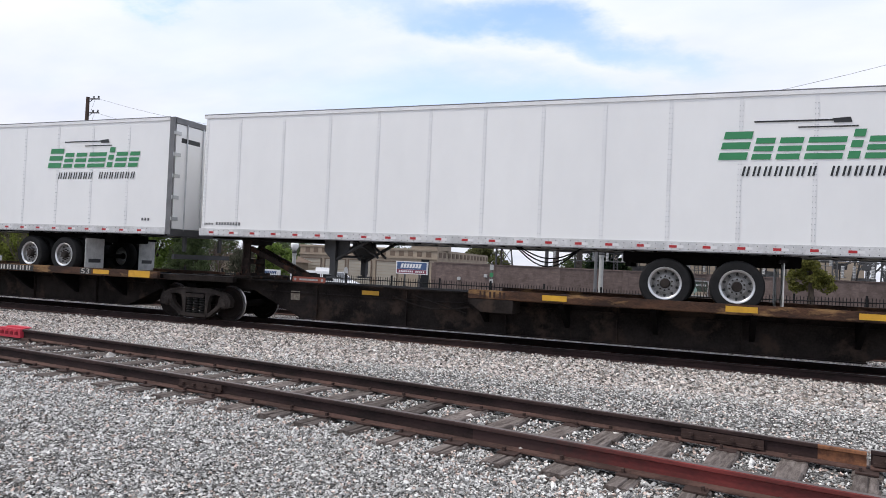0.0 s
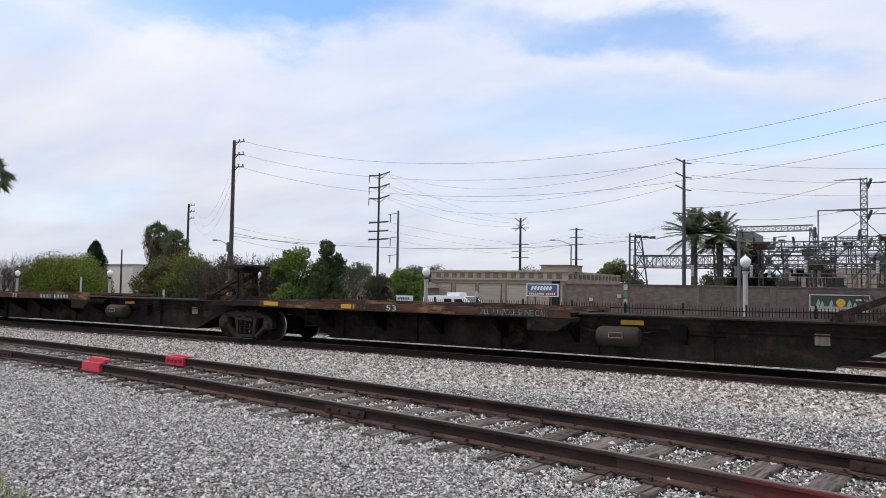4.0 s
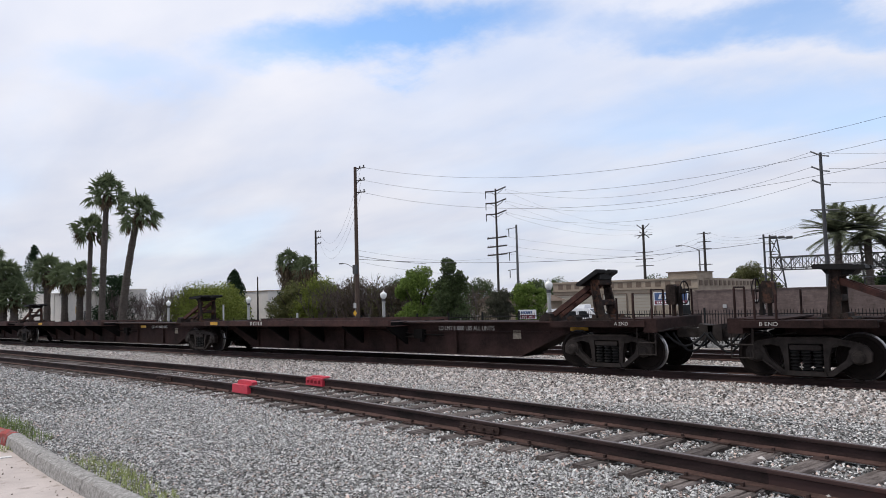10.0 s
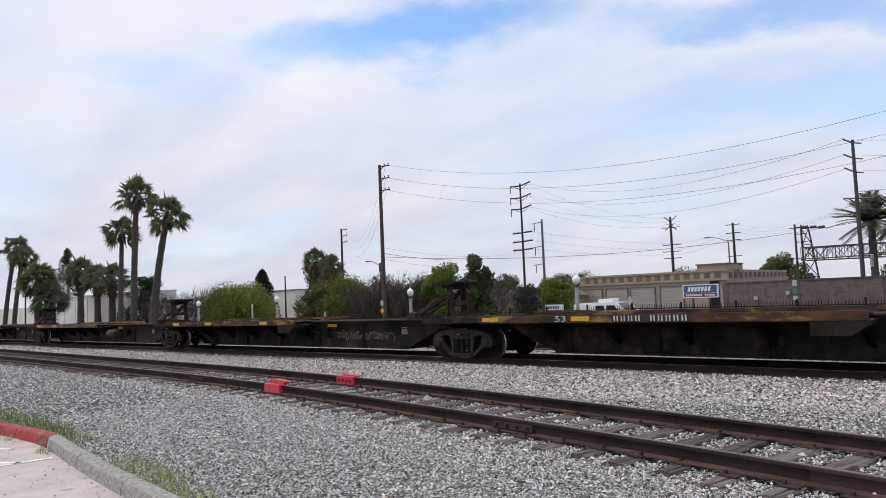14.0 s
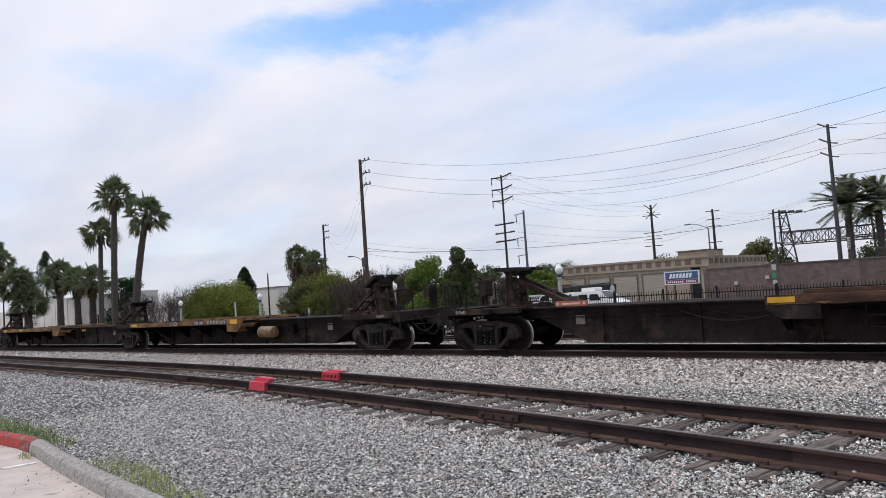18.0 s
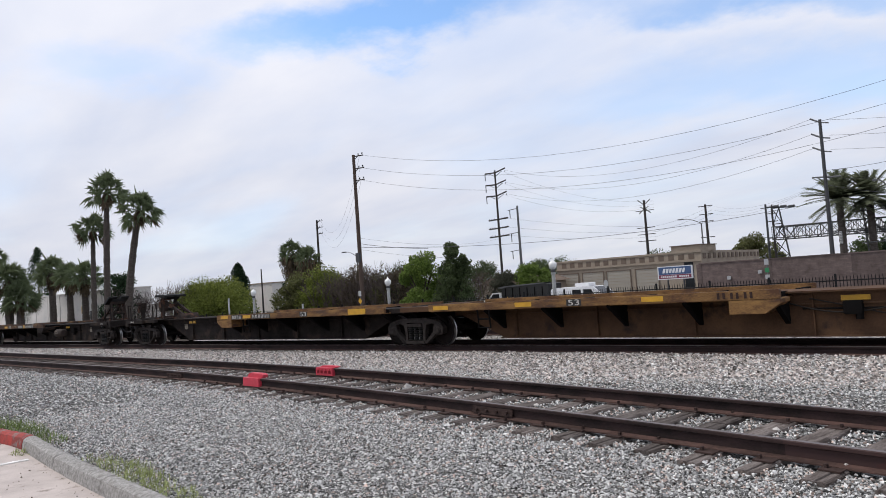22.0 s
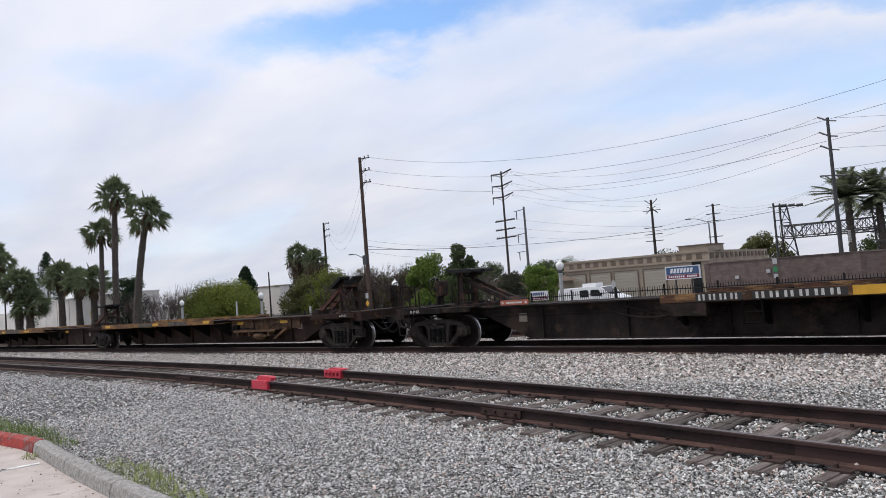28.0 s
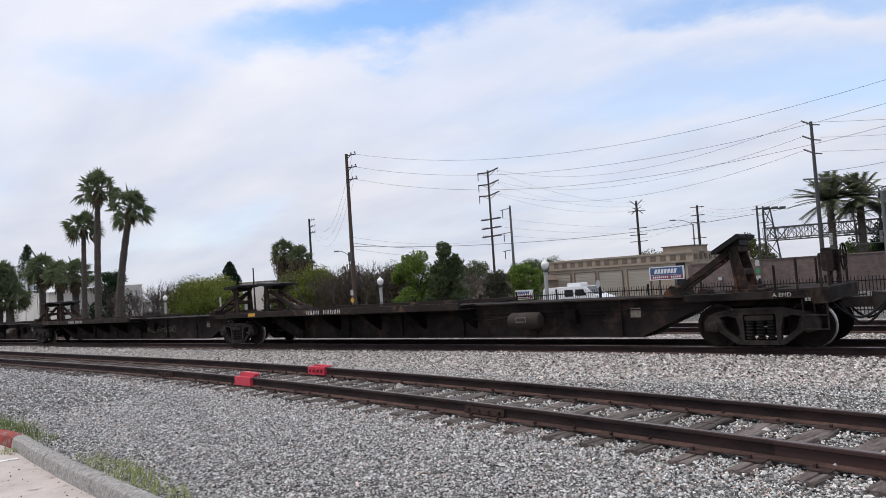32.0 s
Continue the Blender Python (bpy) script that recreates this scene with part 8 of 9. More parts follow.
def build_substation():
    rng = random.Random(77)
    Y = 76.0
    t = thing("substation", "electrical substation of grey lattice girders, insulators and busbars", "substation")
    z0 = -1.2
    # two slim lattice towers
    for a, b in ((-0.015, 0.1345), (0.0135, 0.1295)):
        x, top = a * Y, EYE_Z + b * Y
        lattice(t, "tower", (x, Y, z0), (x, Y, top), 0.52, 22, "steel_dark", 0.045)
        for d, ln in ((0.1, 2.4), (3.0, 2.2), (5.6, 2.0)):
            part("tower_arm", MB().tube((x + 0.2, Y, top - d), (x - ln, Y, top - d), 0.06, 0.04, 5).mesh("tower_arm", M["steel_dark"]), t)
            part("insulator", MB().tube((x + 0.3, Y, top - d - 0.9), (x + 0.6, Y, top - d), 0.13).mesh("ins", M["steel_dark"]), t)
    # portal frames and long girders
    for a0, a1, b in ((-0.160, -0.072, 0.0770), (0.095, 0.185, 0.0812)):
        top = EYE_Z + b * Y
        lattice(t, "portal_beam", (a0 * Y, Y + 2, top), (a1 * Y, Y + 2, top), 0.55, 12)
        for a in (a0, a1):
            lattice(t, "portal_leg", (a * Y - 0.5, Y + 2, z0), (a * Y, Y + 2, top), 0.5, 12)
            lattice(t, "portal_leg", (a * Y + 1.6, Y + 3, z0), (a * Y, Y + 2, top), 0.35, 12)
    for yy, b, a0, a1, w in ((74, 0.0545, -0.20, 0.20, 0.5), (76, 0.0335, -0.29, 0.20, 1.05), (79, 0.0485, -0.16, 0.20, 0.45), (82, 0.0605, -0.06, 0.20, 0.4), (75, 0.0265, -0.23, 0.20, 0.4)):
        lattice(t, "girder", (a0 * yy, yy, EYE_Z + b * yy), (a1 * yy, yy, EYE_Z + b * yy), w, int((a1 - a0) * yy / 0.8))
    for k in range(15):
        a = -0.185 + 0.375 * k / 14
        top = EYE_Z + rng.choice((0.0545, 0.0605, 0.0485)) * 75
        lattice(t, "column", (a * 75, 74 + rng.uniform(0, 7), z0), (a * 75 + rng.uniform(-0.3, 0.3), 75, top), 0.4, 10, "steel_grey", 0.04)
    # left bay with a stepped lattice mast
    part("mast", MB().tube((-23.0, Y, z0), (-23.0, Y, 7.3), 0.13, 0.10, 7).tube((-23.5, Y, 6.9), (-22.4, Y, 6.95), 0.04).tube((-23.5, Y, 3.9), (-22.4, Y, 3.9), 0.04).tube((-23.4, Y, 3.0), (-22.5, Y, 3.0), 0.04).mesh("mast", M["steel_dark"]), t)
    part("mast_leg", MB().tube((-22.35, Y, z0), (-22.45, Y, 6.8), 0.085, 0.085, 5).mesh("mast_leg", M["steel_dark"]), t)
    part("mast_leg", MB().tube((-20.7, Y, z0), (-21.75, Y, 6.8), 0.085, 0.085, 5).mesh("mast_leg", M["steel_dark"]), t)
    for q in range(5):
        za, zb = z0 + 1.6 * q, z0 + 1.6 * (q + 1)
        fx = lambda z: -20.7 - 1.05 * (z - z0) / 8.0
        part("mast_brace", MB().tube((-22.38, Y, za), (fx(zb), Y, zb), 0.045, 0.045, 4).tube((fx(za), Y, za), (-22.4, Y, zb), 0.045, 0.045, 4).tube((-22.4, Y, zb), (fx(zb), Y, zb), 0.045, 0.045, 4).mesh("mast_brace", M["steel_dark"]), t)
    part("switch_beam", MB().tube((-23.0, Y, 6.98), (-20.3, Y, 6.72), 0.075, 0.075, 5).mesh("switch_beam", M["steel_dark"]), t)
    for q in range(3):
        part("insulator", MB().tube((-22.3 + 0.75 * q, Y, 6.95 - 0.07 * q), (-21.75 + 0.75 * q, Y, 6.95 - 0.07 * q), 0.15).mesh("ins", M["steel_dark"]), t)
    lattice(t, "girder", (-22.4, Y, 4.25), (-12, Y, 4.15), 1.3, 10, "steel_dark", 0.05)
    # tubular gate over the bay
    part("pipe_gantry", MB().path([(-4.9, Y, 2), (-4.9, Y, 9.05), (1.15, Y, 9.1), (1.15, Y, 2)], 0.09).tube((-4.9, Y, 5.6), (0, Y, 8.9), 0.035).tube((1.1, Y, 5.6), (-2.0, Y, 8.9), 0.035).mesh("pipe_gantry", M["steel_grey"]), t)
    # rows of post insulators, disconnectors and busbars
    for k in range(30):
        x = -16.5 + 31.5 * k / 29
        post_insulator(t, x + rng.uniform(-0.25, 0.25), 70 + rng.uniform(0, 6), EYE_Z + rng.choice((0.0035, 0.012, 0.018)) * 72, 1.1)
    for k in range(16):
        x = -12.0 + 26.0 * k / 15
        z = EYE_Z + rng.choice((0.0575, 0.0505, 0.062)) * 75
        part("insulator", MB().tube((x, 74.5, z), (x + rng.uniform(-0.2, 0.2), 74.5, z + 1.0), 0.12, 0.12, 7).mesh("ins", M["steel_dark"]), t)
    for k in range(9):
        b = 0.006 + 0.0055 * k
        yy = 70 + rng.uniform(0, 12)
        x0 = rng.uniform(-15, -6)
        part("busbar", MB().tube((x0, yy, EYE_Z + b * yy), (x0 + rng.uniform(9, 22), yy, EYE_Z + b * yy + rng.uniform(-0.3, 0.3)), 0.045, 0.045, 5).mesh("busbar", M["steel_grey"]), t)
    for k in range(26):
        x = rng.uniform(-16, 15)
        b = rng.uniform(0.01, 0.05)
        part("frame_post", MB().tube((x, 78, z0), (x, 78, EYE_Z + b * 78), 0.06, 0.06, 4).tube((x - rng.uniform(0.4, 1.2), 78, EYE_Z + b * 78), (x + rng.uniform(0.4, 1.2), 78, EYE_Z + b * 78), 0.05, 0.05, 4).mesh("frame_post", M["steel_grey"]), t)
    for k in range(7):
        x = -13 + 4.3 * k
        part("transformer", MB().box(x, x + 1.7, 80, 82, z0, 2.1 + 0.3 * (k % 3), c=0.06).box(x - 0.25, x, 80.2, 81.8, z0 + 0.5, 1.8).mesh("transformer", M["steel_grey"]), t)
    for k in range(46):
        x = rng.uniform(-12.5, 15)
        yy = rng.uniform(71, 84)
        z = EYE_Z + rng.choice((0.014, 0.022, 0.03, 0.040, 0.048, 0.057)) * yy
        w_ = rng.uniform(0.25, 0.6)
        part("switch_gear", MB().box(x - w_, x + w_, yy - 0.25, yy + 0.25, z, z + rng.uniform(0.25, 0.7), c=0.04).tube((x, yy, z - 1.6), (x, yy, z), 0.07, 0.07, 5).tube((x - w_ * 1.6, yy, z + 0.5), (x + w_ * 1.6, yy, z + 0.62), 0.045, 0.045, 4).mesh("switch_gear", M["steel_dark"] if k % 3 else M["hitch_rust"]), t)
    for k in range(20):
        x = -12 + 27 * k / 19
        part("diagonal_brace", MB().tube((x, 75.4, EYE_Z + 0.012 * 75), (x + rng.choice((-2.6, 2.6)), 75.4, EYE_Z + 0.0545 * 75), 0.075, 0.075, 4).mesh("diagonal_brace", M["steel_grey"]), t)
    part("control_house", MB().box(-9.5, 15.5, 92, 98, z0, 3.9).mesh("control_house", M["stucco"]), t)
    return t


build_substation()
for q in (0, 1, 2):
    wire((-0.2 - 2.2, 76, 11.9 - 2.9 * q), (-15.0, 66, 8.8 - 0.6 * q), 0.7, 0.02)


# ---- vehicles on the street ----
def wheel_part(parent, x, y, z, r=0.36):
    w = part("wheel", cached(("cw", r), lambda: MB().lathe([(r * 0.55, -0.11), (r * 0.95, -0.11), (r, -0.06), (r, 0.06), (r * 0.95, 0.11), (r * 0.55, 0.11)], 18, "y").mesh("wheel", M["rubber"], smooth=40)), parent, pose(x, y, z))
    part("hub", cached(("hub", r), lambda: MB().lathe([(r * 0.55, -0.115), (r * 0.3, -0.125)], 14, "y").mesh("hub", M["alu"], smooth=40)), w)


def build_van():
    x, y = -30.75, 48.0
    t = thing("van", "white panel van with a roof unit parked on the street", "van", pose(x, y, gz(x, y)))
    part("body", MB().prism([(0, 0.45), (0.05, 1.80), (0.2, 1.96), (3.75, 1.98), (4.5, 1.36), (5.25, 1.12), (5.4, 0.95), (5.4, 0.45)], -0.95, 0.95).mesh("body", M["van_white"], smooth=25), t)
    part("side_window", MB().prism([(2.95, 1.3), (3.9, 1.3), (3.6, 1.78), (2.95, 1.78)], -0.962, -0.951).mesh("side_window", M["glass_dark"]), t)
    part("rear_window", MB().box(2.0, 2.7, -0.962, -0.951, 1.25, 1.78).mesh("rear_window", M["glass_dark"]), t)
    part("windscreen", MB().add([(3.78, -0.8, 1.93), (3.78, 0.8, 1.93), (4.48, 0.85, 1.36), (4.48, -0.85, 1.36)], [(0, 1, 2, 3)]).mesh("windscreen", M["glass_dark"]), t, pose(0.02, 0, 0.02))
    part("roof_unit", MB().box(2.0, 3.2, -0.5, 0.5, 1.98, 2.26, c=0.05).mesh("roof_unit", M["van_white"]), t)
    for wx in (1.0, 4.35):
        for s in (-1, 1):
            wheel_part(t, wx, s * 0.85, 0.36)


def build_flatbed():
    t = thing("work_truck", "dark high-sided work truck with a white cab driving on the street", "truck")
    part("bed", MB().box(1.9, 6.9, -1.0, 1.0, 0.75, 0.95, c=0.02).prism([(1.9, 0.95), (6.9, 0.95), (7.0, 2.45), (6.4, 2.50), (2.3, 2.34), (1.9, 2.25)], -1.05, 1.05).mesh("bed", M["black"]), t)
    for q in range(6):
        part("side_rib", MB().box(2.3 + 0.8 * q, 2.38 + 0.8 * q, -1.09, -1.05, 0.95, 2.25).mesh("side_rib", M["under"]), t)
    part("cab", MB().prism([(-0.5, 0.45), (-0.45, 1.2), (0.25, 1.32), (0.7, 1.86), (1.75, 1.9), (1.78, 0.45)], -0.92, 0.92).mesh("cab", M["van_white"], smooth=25), t, label="white pickup cab")
    part("side_window", MB().prism([(0.45, 1.34), (0.78, 1.76), (1.5, 1.78), (1.5, 1.34)], -0.93, -0.921).mesh("side_window", M["glass_dark"]), t)
    part("cover", MB().prism([(1.4, 2.24), (2.3, 2.36), (6.4, 2.52), (6.6, 2.60), (2.2, 2.46), (1.4, 2.34)], -0.95, 0.95).mesh("cover", M["steel_grey"]), t, label="grey rolled cover over the bed")
    for q in range(3):
        part("reflector", MB().box(2.5 + 0.3 * q, 2.62 + 0.3 * q, -1.10, -1.09, 1.15, 1.45).mesh("reflector", M["yellow"]), t)
    for wx in (0.65, 5.6):
        for s in (-1, 1):
            wheel_part(t, wx, s * 0.85, 0.38)
    # crawls along in traffic, waits, and drives off
    y = 53.0
    key = [(0.0, 60.0), (10.5, 55.0), (14.0, 2.0), (15.5, -20.0), (16.5, -28.5), (17.0, -31.0), (17.8, -33.7), (19.0, -36.4), (20.0, -38.4), (22.0, -39.0), (23.0, -39.3), (24.0, -41.2), (25.0, -46.9), (26.5, -58.0), (32.0, -110.0)]
    MOVERS.append((t, [(q, pose(x - 2.1, y, gz(x - 2.1, y))) for q, x in key]))


build_van()
build_flatbed()


# ---- pavement, kerb, weeds, stones ----
def kerb_y(x):
    """Track-side edge of the kerb: a gentle bow."""
    u, v = max(0.0, x + 10.2), max(0.0, -10.2 - x)
    e, g = min(u, 5.5), min(v, 3.0)
    return 3.31 - 0.150 * e + 0.0095 * e * e - 0.0455 * (u - e) - 0.04 * g - 0.021 * g * g - 0.16 * (v - g)


def build_kerb():
    t = thing("kerb", "worn grey concrete kerb with chipped red paint at one end", "kerb", kind="structure")
    rng = random.Random(3)
    xs = seg(-18.0, -10.06, 1.1) + [-10.06]
    stones = list(zip(xs[:-1], xs[1:], ["kerb_red"] * 20))
    xs = seg(-10.04, 14.0, 1.6) + [14.0]
    stones += list(zip(xs[:-1], xs[1:], ["kerb"] * 20))
    for k, (a, b, m) in enumerate(stones):
        mb = MB()
        n = 14
        prof = [(-0.175, -0.25), (0.05, -0.25), (0.045, 0.09), (0.012, 0.138), (-0.03, 0.16), (-0.105, 0.16), (-0.145, 0.137), (-0.168, 0.06)]
        vs, fs = [], []
        a2, b2 = a + 0.008, b - 0.008
        for i in range(n + 1):
            x = a2 + (b2 - a2) * i / n
            for (w, z) in prof:
                vs.append((x, kerb_y(x) + w + 0.012 * noise.noise(Vector((x * 5, w * 9, z * 9))), z + 0.012 * noise.noise(Vector((x * 6, 2 + w * 9, z)))))
        q = len(prof)
        for i in range(n):
            for j in range(q):
                fs.append((i * q + j, i * q + (j + 1) % q, (i + 1) * q + (j + 1) % q, (i + 1) * q + j))
        fs += [tuple(range(q - 1, -1, -1)), tuple(n * q + j for j in range(q))]
        mb.add(vs, fs)
        part("kerb_stone", mb.mesh("kerb_stone", M[m], smooth=35), t)


build_kerb()


def pave_hi(x):
    return kerb_y(x) - 0.17


thing("pavement", "stained pale concrete parking surface inside the kerb", "pavement", kind="structure",
      me=strip_mesh("pavement", seg(-40, -4, 0.5) + seg(-4, 16, 0.5) + [16], lambda x: -14.0, pave_hi, 24, lambda x, y: 0.016 + 0.006 * noise.noise(Vector((x * 0.7, y * 0.7, 5))), M["concrete"]))
for k, (x0, y0, x1, y1) in enumerate(((-10.36, 2.79, -12.4, 1.65), (-9.25, 2.94, -9.62, 0.9), (-9.3, 2.60, -11.2, 1.45))):
    d = Vector((x1 - x0, y1 - y0, 0)).normalized()
    ln = math.hypot(x1 - x0, y1 - y0)
    thing("parking_line", "worn white painted parking line on concrete", "parking line", kind="structure", m=pose(x0, y0, 0, 0, 0, math.degrees(math.atan2(d.y, d.x))), me=MB().box(0, ln, -0.04, 0.04, 0.005, 0.026).mesh("parking_line", M["line_white"]))


def stones_mesh(name, pts, sizes, seed, material, top=False, odd=None, share=0.1):
    """Angular crushed stones: each a jittered, flattened six-cornered lump."""
    rng = np.random.RandomState(seed)
    n = len(pts)
    base = np.array([(1, 0, 0), (-1, 0, 0), (0, 1, 0), (0, -1, 0), (0, 0, 1), (0, 0, -1)], float)
    v = base[None] * rng.uniform(0.8, 1.35, (n, 6, 1)) + rng.uniform(-0.42, 0.42, (n, 6, 3))
    v *= rng.uniform(0.6, 1.25, (n, 1, 3)) * np.array([1, 1, 0.8])
    a = rng.uniform(0, 2 * np.pi, n)
    b = rng.uniform(-0.6, 0.6, n)
    ca, sa, cb, sb = np.cos(a), np.sin(a), np.cos(b), np.sin(b)
    x, y, z = v[..., 0], v[..., 1], v[..., 2]
    y, z = y * cb[:, None] - z * sb[:, None], y * sb[:, None] + z * cb[:, None]
    x, y = x * ca[:, None] - y * sa[:, None], x * sa[:, None] + y * ca[:, None]
    v = np.stack([x, y, z], -1) * (sizes * 0.5)[:, None, None] + pts[:, None, :]
    quad = np.array([(0, 2, 4), (2, 1, 4), (1, 3, 4), (3, 0, 4), (2, 0, 5), (1, 2, 5), (3, 1, 5), (0, 3, 5)])
    quad = quad[:4] if top else quad
    f = (np.arange(n)[:, None, None] * 6 + quad[None]).reshape(-1, 3)
    me = bpy.data.meshes.new(name)
    me.vertices.add(n * 6)
    me.vertices.foreach_set("co", v.astype(np.float32).ravel())
    me.loops.add(len(f) * 3)
    me.loops.foreach_set("vertex_index", f.astype(np.int32).ravel())
    me.polygons.add(len(f))
    me.polygons.foreach_set("loop_start", np.arange(0, len(f) * 3, 3, dtype=np.int32))
    me.materials.append(material)
    if odd:
        me.materials.append(odd)
        me.polygons.foreach_set("material_index", np.repeat((rng.random_sample(n) < share).astype(np.int32), len(quad)))
    me.update(calc_edges=True)
    me.shade_flat()
    me.validate()
    return me


def scatter(n, x0, x1, y0, y1, seed, keep, power=1.0):
    rng = np.random.RandomState(seed)
    x = rng.uniform(x0, x1, n)
    y = y0 + (y1 - y0) * rng.uniform(0, 1, n) ** power
    ok_ = np.array([keep(a, b) for a, b in zip(x, y)])
    return x[ok_], y[ok_], rng


def rail_clear(x, y):
    d = y - side_y(x)
    return abs(abs(d) - G2) > 0.075


def tie_gap(x, y):
    """How far along the track a place is from the nearest tie's centre."""
    dy = (side_y(x + 0.1) - side_y(x - 0.1)) / 0.2
    q = x + dy * (y - side_y(x))
    return min(abs(q - t) for t in TIES)


def build_stones():
    # grey stones on the near side, denser close by
    def near_ok(x, y):
        if y < kerb_y(x) + 0.05 or y > side_y(x) - 0.86:
            return False
        return y < side_y(x) - 1.32 or tie_gap(x, y) > 0.125 or (y < side_y(x) - 1.12 and noise.noise(Vector((x * 1.9, y * 2.5, 3.0))) > 0.12)
    sets = []
    x, y, rng = scatter(380000, -13.0, 3.6, 2.0, 8.0, 1, near_ok)
    sz = rng.uniform(0.012, 0.028, len(x)) * rng.choice([0.8, 1, 1, 1.4], len(x))
    sets.append((x, y, sz, rng))
    x, y, rng = scatter(60000, -32.0, -12.0, 2.0, 8.8, 2, near_ok)
    sets.append((x, y, rng.uniform(0.024, 0.048, len(x)), rng))
    pts = []
    szs = []
    for x, y, sz, rng in sets:
        by_track = np.array([smooth01(-1.65, -1.3, b - side_y(a)) for a, b in zip(x, y)])
        z = np.array([ground_z(a, b) for a, b in zip(x, y)]) + sz * (rng.uniform(-0.5, 0.85, len(x)) * (1 - 0.45 * by_track))
        pts.append(np.stack([x, y, z], 1))
        szs.append(sz)
    thing("gravel_stones", "loose grey crushed stones on the ground", "gravel", kind="stuff", me=stones_mesh("gravel_stones", np.concatenate(pts), np.concatenate(szs), 4, M["stone"], True, M["stone_tan"], 0.10))
    # between and beside the siding's rails
    def mid_ok(x, y):
        d = abs(y - side_y(x))
        if d > 1.75 or not rail_clear(x, y):
            return False
        return d > 1.25 or tie_gap(x, y) > 0.11
    x, y, rng = scatter(110000, -18.0, 6.0, 4.2, 11.0, 5, mid_ok)
    sz = rng.uniform(0.018, 0.038, len(x))
    z = np.array([ground_z(a, b) for a, b in zip(x, y)]) + 0.020 + sz * rng.uniform(-0.3, 0.4, len(x))
    big = rng.random_sample(len(x)) < 0.006
    sz = np.where(big, sz * 2.0, sz)
    thing("track_stones", "mixed grey and pale stones between the siding rails", "gravel", kind="stuff", me=stones_mesh("track_stones", np.stack([x, y, z], 1), sz, 6, M["stone"], False, M["stone_tan"], 0.22))
    # pale ballast shoulder, and finer grey stone between it and the siding
    def far_ok(x, y):
        return y > side_y(x) + 1.1 and y < 14.80 + 0.08 * noise.noise(Vector((x * 0.9, 7, 0)))
    x, y, rng = scatter(180000, -30.0, 4.5, 8.0, 14.9, 7, far_ok)
    edge = np.array([ballast_edge(a) for a in x]) + 0.9
    pale = y > edge + rng.uniform(-0.5, 0.5, len(x))
    z0_ = np.array([ground_z(a, b) for a, b in zip(x, y)])
    sg = rng.uniform(0.018, 0.036, len(x))
    gx_, gy_, gs_ = x[~pale], y[~pale], sg[~pale]
    thing("fine_gravel", "fine grey stones between siding and main line", "gravel", kind="stuff", me=stones_mesh("fine_gravel", np.stack([gx_, gy_, z0_[~pale] + 0.012 + gs_ * rng.uniform(-0.2, 0.6, len(gx_))], 1), gs_, 9, M["stone"], True, M["stone_tan"], 0.12))
    x, y, z0_ = x[pale], y[pale], z0_[pale]
    sz = rng.uniform(0.026, 0.068, len(x))
    z = z0_ + sz * rng.uniform(-0.25, 0.55, len(x)) + 0.008
    far = scatter(60000, -75.0, -30.0, 9.2, 14.9, 17, far_ok)
    fz = far[2].uniform(0.05, 0.10, len(far[0]))
    x, y, sz = np.concatenate([x, far[0]]), np.concatenate([y, far[1]]), np.concatenate([sz, fz])
    z = np.concatenate([z, np.array([ground_z(a, b) for a, b in zip(far[0], far[1])]) + 0.3 * fz])
    # between the two main lines, seen under the train
    bx2, by2, r2 = scatter(42000, -34.0, 6.0, 16.95, 19.0, 27, lambda a, b: True)
    s2 = r2.uniform(0.03, 0.06, len(bx2))
    x, y, sz = np.concatenate([x, bx2]), np.concatenate([y, by2]), np.concatenate([sz, s2])
    z = np.concatenate([z, np.array([ground_z(a, b) for a, b in zip(bx2, by2)]) + 0.02 + 0.3 * s2])
    thing("ballast_stones", "pale tan ballast stones beside the main line", "gravel", kind="stuff", me=stones_mesh("ballast_stones", np.stack([x, y, z], 1), sz, 8, M["stone_pale"], True, M["stone"], 0.35))


build_stones()


def weeds(name, x, y, w, d, h, n, seed, label, m):
    rng = random.Random(seed)
    mb = MB()
    for _ in range(int(n * 0.7)):
        a = rng.uniform(0, 2 * math.pi)
        q = math.sqrt(rng.random())
        p = Vector((0.5 * w * q * math.cos(a), 0.5 * d * q * math.sin(a), 0))
        ln = h * rng.uniform(0.35, 1.0) * (1.1 - 0.5 * q)
        t = Vector((rng.uniform(-0.5, 0.5), rng.uniform(-0.5, 0.5), 1)).normalized()
        s = Vector((-t.y, t.x, 0)).normalized() * 0.0035 if abs(t.x) + abs(t.y) > 0.01 else Vector((0.006, 0, 0))
        mid = p + t * ln * 0.6
        e = mid + Vector((t.x * 0.7, t.y * 0.7, 0.45)) * ln * 0.5
        mb.add([p - s, p + s, mid + s, e, mid - s], [(0, 1, 2, 4), (4, 2, 3)])
        for k in range(1):
            b = p.lerp(mid, rng.uniform(0.3, 1))
            dr = Vector((rng.uniform(-1, 1), rng.uniform(-1, 1), rng.uniform(0, 0.8))).normalized()
            o = dr.cross(Vector((0, 0, 1))).normalized() * 0.007
            mb.add([b, b + dr * 0.03 + o, b + dr * 0.06, b + dr * 0.03 - o], [(0, 1, 2, 3)])
    return thing(name, label, "weeds", pose(x, y, -0.03), "weeds by the kerb", "stuff", me=mb.mesh(name, M[m]))


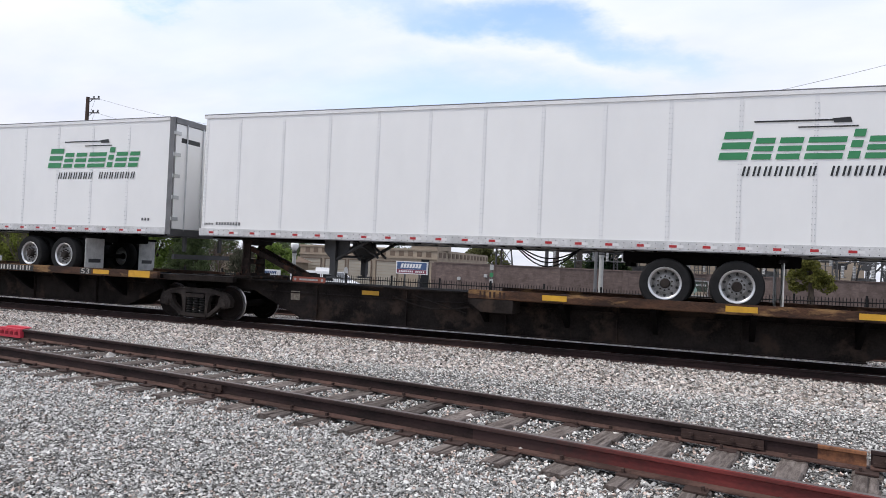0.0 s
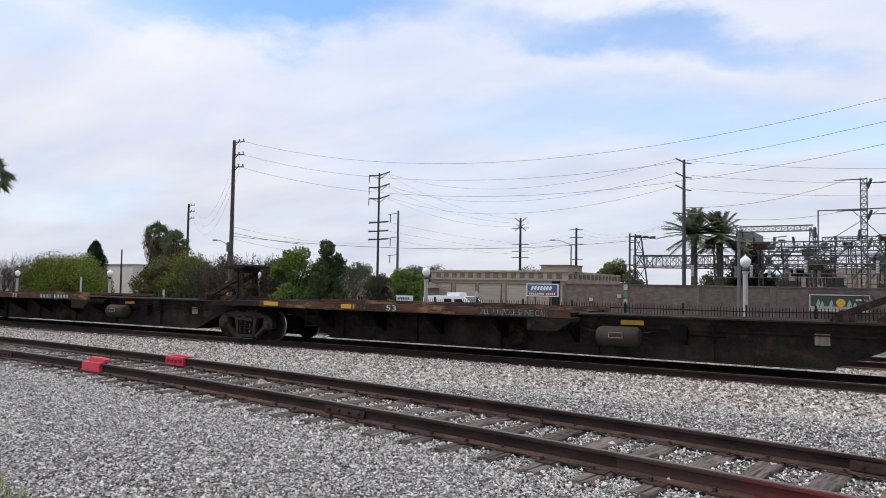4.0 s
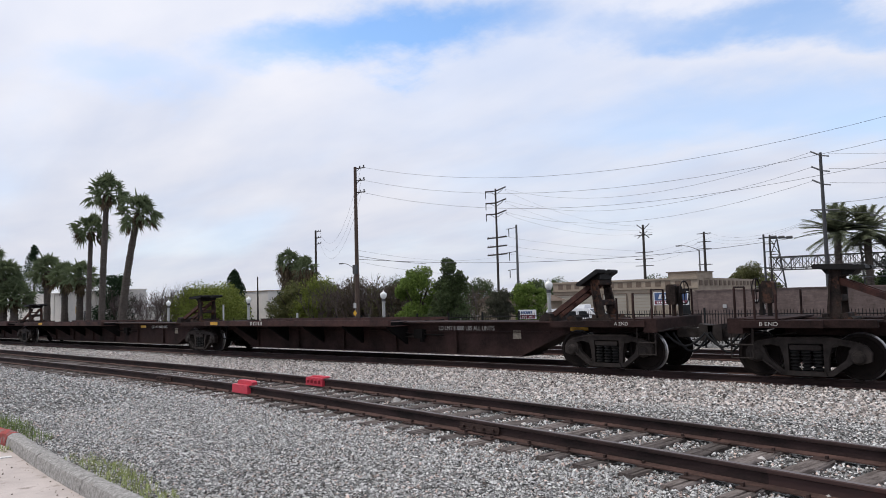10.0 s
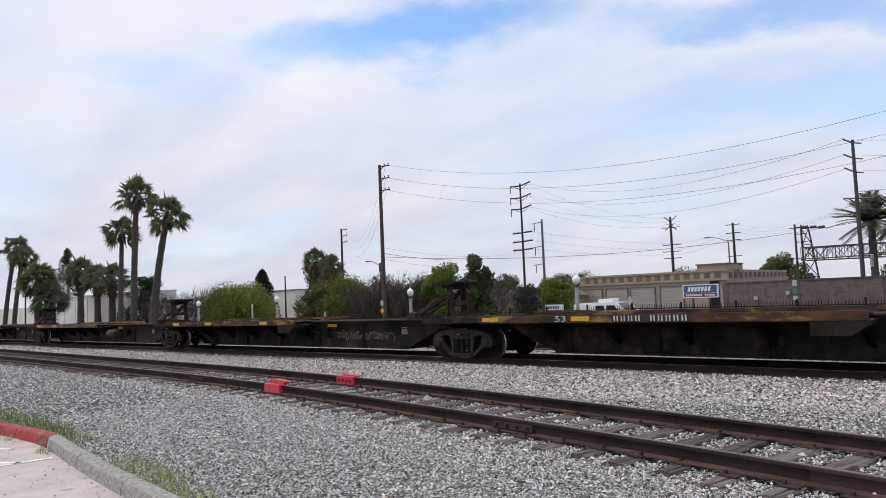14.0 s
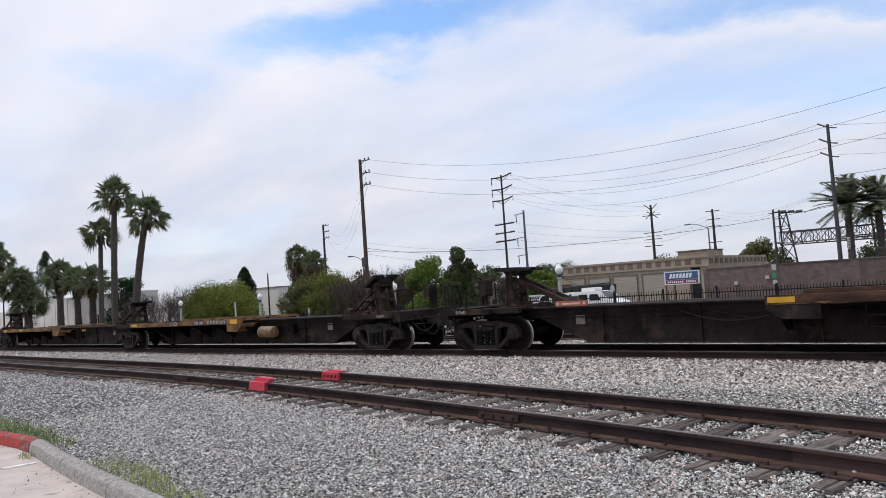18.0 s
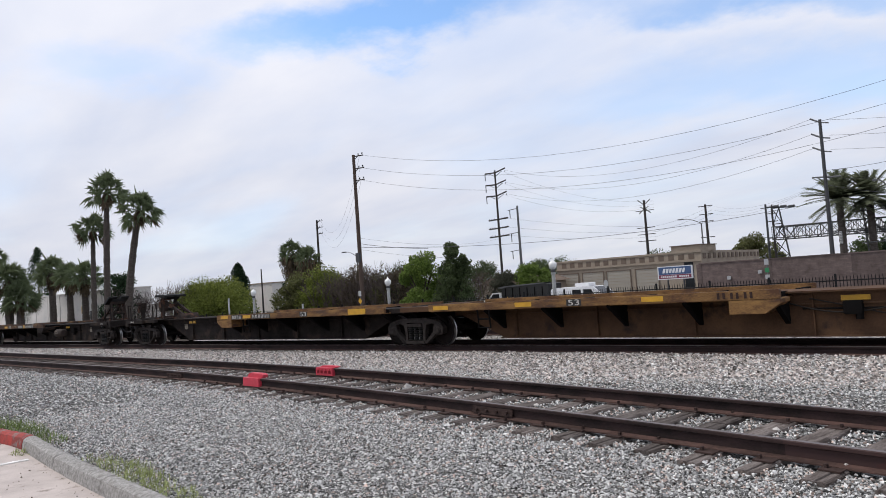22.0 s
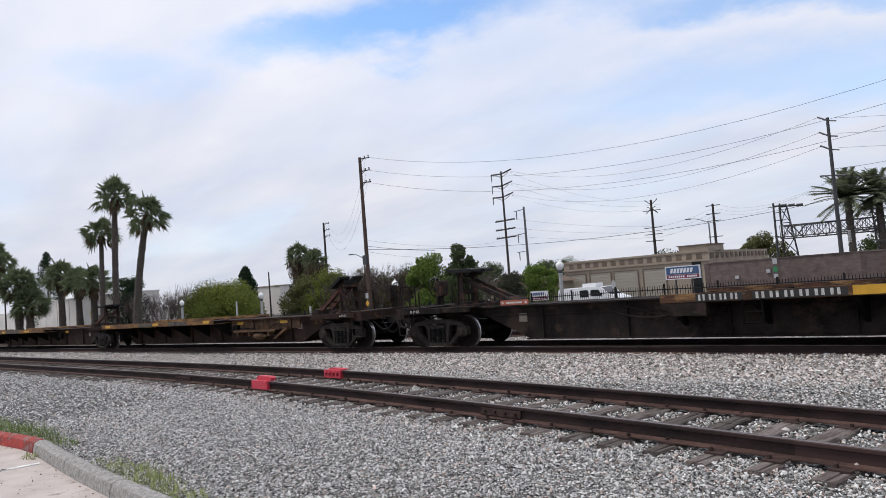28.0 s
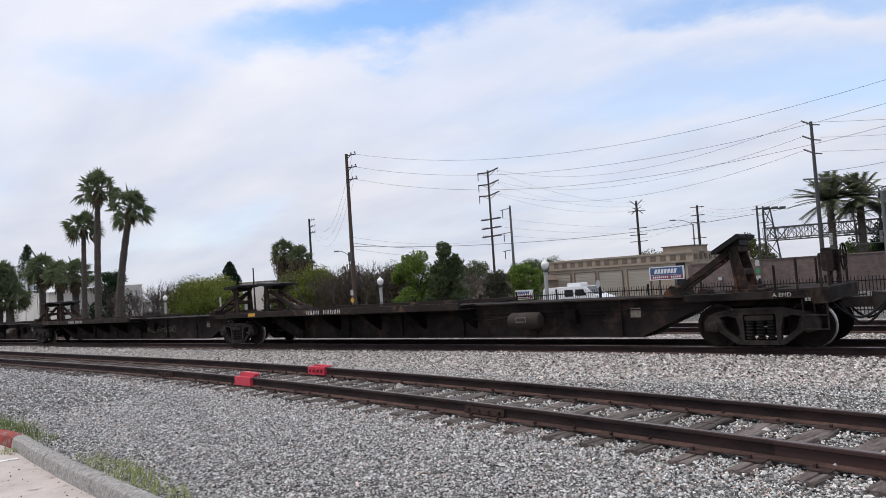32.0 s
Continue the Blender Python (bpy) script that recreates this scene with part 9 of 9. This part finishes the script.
for k, (x, y, w, d, h, n, m, label) in enumerate((
        (-11.6, 3.62, 1.5, 0.5, 0.36, 300, "weed_green", "long green grass growing behind the red kerb"),
        (-12.6, 3.55, 1.5, 0.6, 0.38, 300, "weed_green", "long green grass growing behind the red kerb"),
        (-13.7, 3.6, 1.4, 0.6, 0.34, 200, "weed_green", "long green grass growing behind the red kerb"),
        (-10.5, 3.58, 0.9, 0.4, 0.25, 110, "weed_green", "sparse green grass at the end of the red kerb"),
        (-11.3, 2.98, 0.9, 0.16, 0.16, 90, "weed", "yellowish weeds in the gutter of the kerb"),
        (-9.75, 3.02, 0.5, 0.2, 0.2, 80, "weed", "yellowish weeds in the gutter of the kerb"),
        (-8.4, 3.42, 0.9, 0.4, 0.14, 90, "weed", "sparse yellow-green weeds growing along the kerb"),
        (-7.7, 3.36, 1.0, 0.45, 0.19, 200, "weed", "sparse yellow-green weeds growing along the kerb"),
        (-7.0, 3.24, 0.9, 0.4, 0.22, 200, "weed", "sparse yellow-green weeds growing along the kerb"),
        (-6.3, 3.16, 0.8, 0.36, 0.2, 130, "weed", "sparse yellow-green weeds growing along the kerb"),
        (-5.6, 3.08, 0.7, 0.3, 0.2, 90, "weed", "sparse yellow-green weeds growing along the kerb"))):
    weeds("weed_patch", x, y, w, d, h, n, 80 + k, label, m)


def build_debris():
    """Clods and grit lying along the gutter."""
    x, y, rng = scatter(1700, -14.0, -4.5, 1.2, 3.3, 21, lambda a, b: b < kerb_y(a) - 0.19)
    kk = np.array([kerb_y(a) for a in x])
    ok_ = (kk - y) < 0.2 + 1.5 * rng.uniform(0, 1, len(x)) ** 7
    x, y = x[ok_], y[ok_]
    sz = rng.uniform(0.006, 0.02, len(x)) * rng.choice([1, 1, 1, 1.5], len(x))
    thing("gutter_debris", "dark clods and grit lying on the concrete by the kerb", "debris", kind="stuff", me=stones_mesh("gutter_debris", np.stack([x, y, np.full(len(x), 0.022)], 1), sz, 22, M["earth"]))


build_debris()

for k, (rx_, ry_, r_) in enumerate(((-1.52, 6.47, 0.075), (-0.82, 7.74, 0.06), (-2.42, 7.66, 0.055), (-8.75, 8.69, 0.06), (-5.6, 8.0, 0.05), (-3.9, 9.6, 0.05))):
    pt = np.array([[0.0, 0.0, 0.0]])
    rk = thing("loose_rock", "pale loose rock lying beside a siding rail", "rock", pose(rx_, ry_, ground_z(rx_, ry_) + 0.55 * r_), "loose rocks", me=stones_mesh("loose_rock", pt, np.array([2 * r_]), 90 + k, M["rock_pale"]))

# switch gear by the siding
sw = thing("switch_stand", "small rusty iron switch stand beside the siding", "switch stand", pose(2.3, 9.85, -0.03))
part("base", MB().box(-0.12, 0.12, -0.12, 0.12, 0, 0.08, c=0.02).mesh("base", M["plate"]), sw)
part("post", MB().tube((0, 0, 0.1), (0, 0, 0.52), 0.035).mesh("post", M["plate"]), sw)
part("handle", MB().tube((0.0, 0, 0.45), (0.14, 0, 0.12), 0.022).box(-0.06, 0.06, -0.03, 0.03, 0.48, 0.56).mesh("handle", M["plate"]), sw)


# ---- what moves ----
def motions():
    times = [float(k) for k in range(33)]
    for u, s0 in UNITS:
        rows = []
        for t in times:
            x = s0 + train_x(t)
            a, b = track_z(x), track_z(x + 16.0)
            rows.append((t, pose(x, MAIN_Y, MAIN_TOP + a, 0, -math.degrees(math.atan((b - a) / 16.0)))))
        walk(u, rows)
    n_frames = 32 * FPS
    for w, s, ax in SPINS:
        frames = [k for k in range(n_frames + 1) if -60 < s + train_x(k / FPS) < 12]
        if not frames:
            frames = [0]
        keys = sorted(set([0] + frames + [n_frames]))
        lo, hi = train_x(frames[0] / FPS), train_x(frames[-1] / FPS)
        rows = []
        for k in keys:
            d = min(max(train_x(k / FPS), lo), hi)
            rows.append((k / FPS, pose(ax, 0, WR) @ Matrix.Rotation(d / WR, 4, "Y")))
        walk(w, rows)
    for ob, rows in MOVERS:
        walk(ob, rows)


motions()
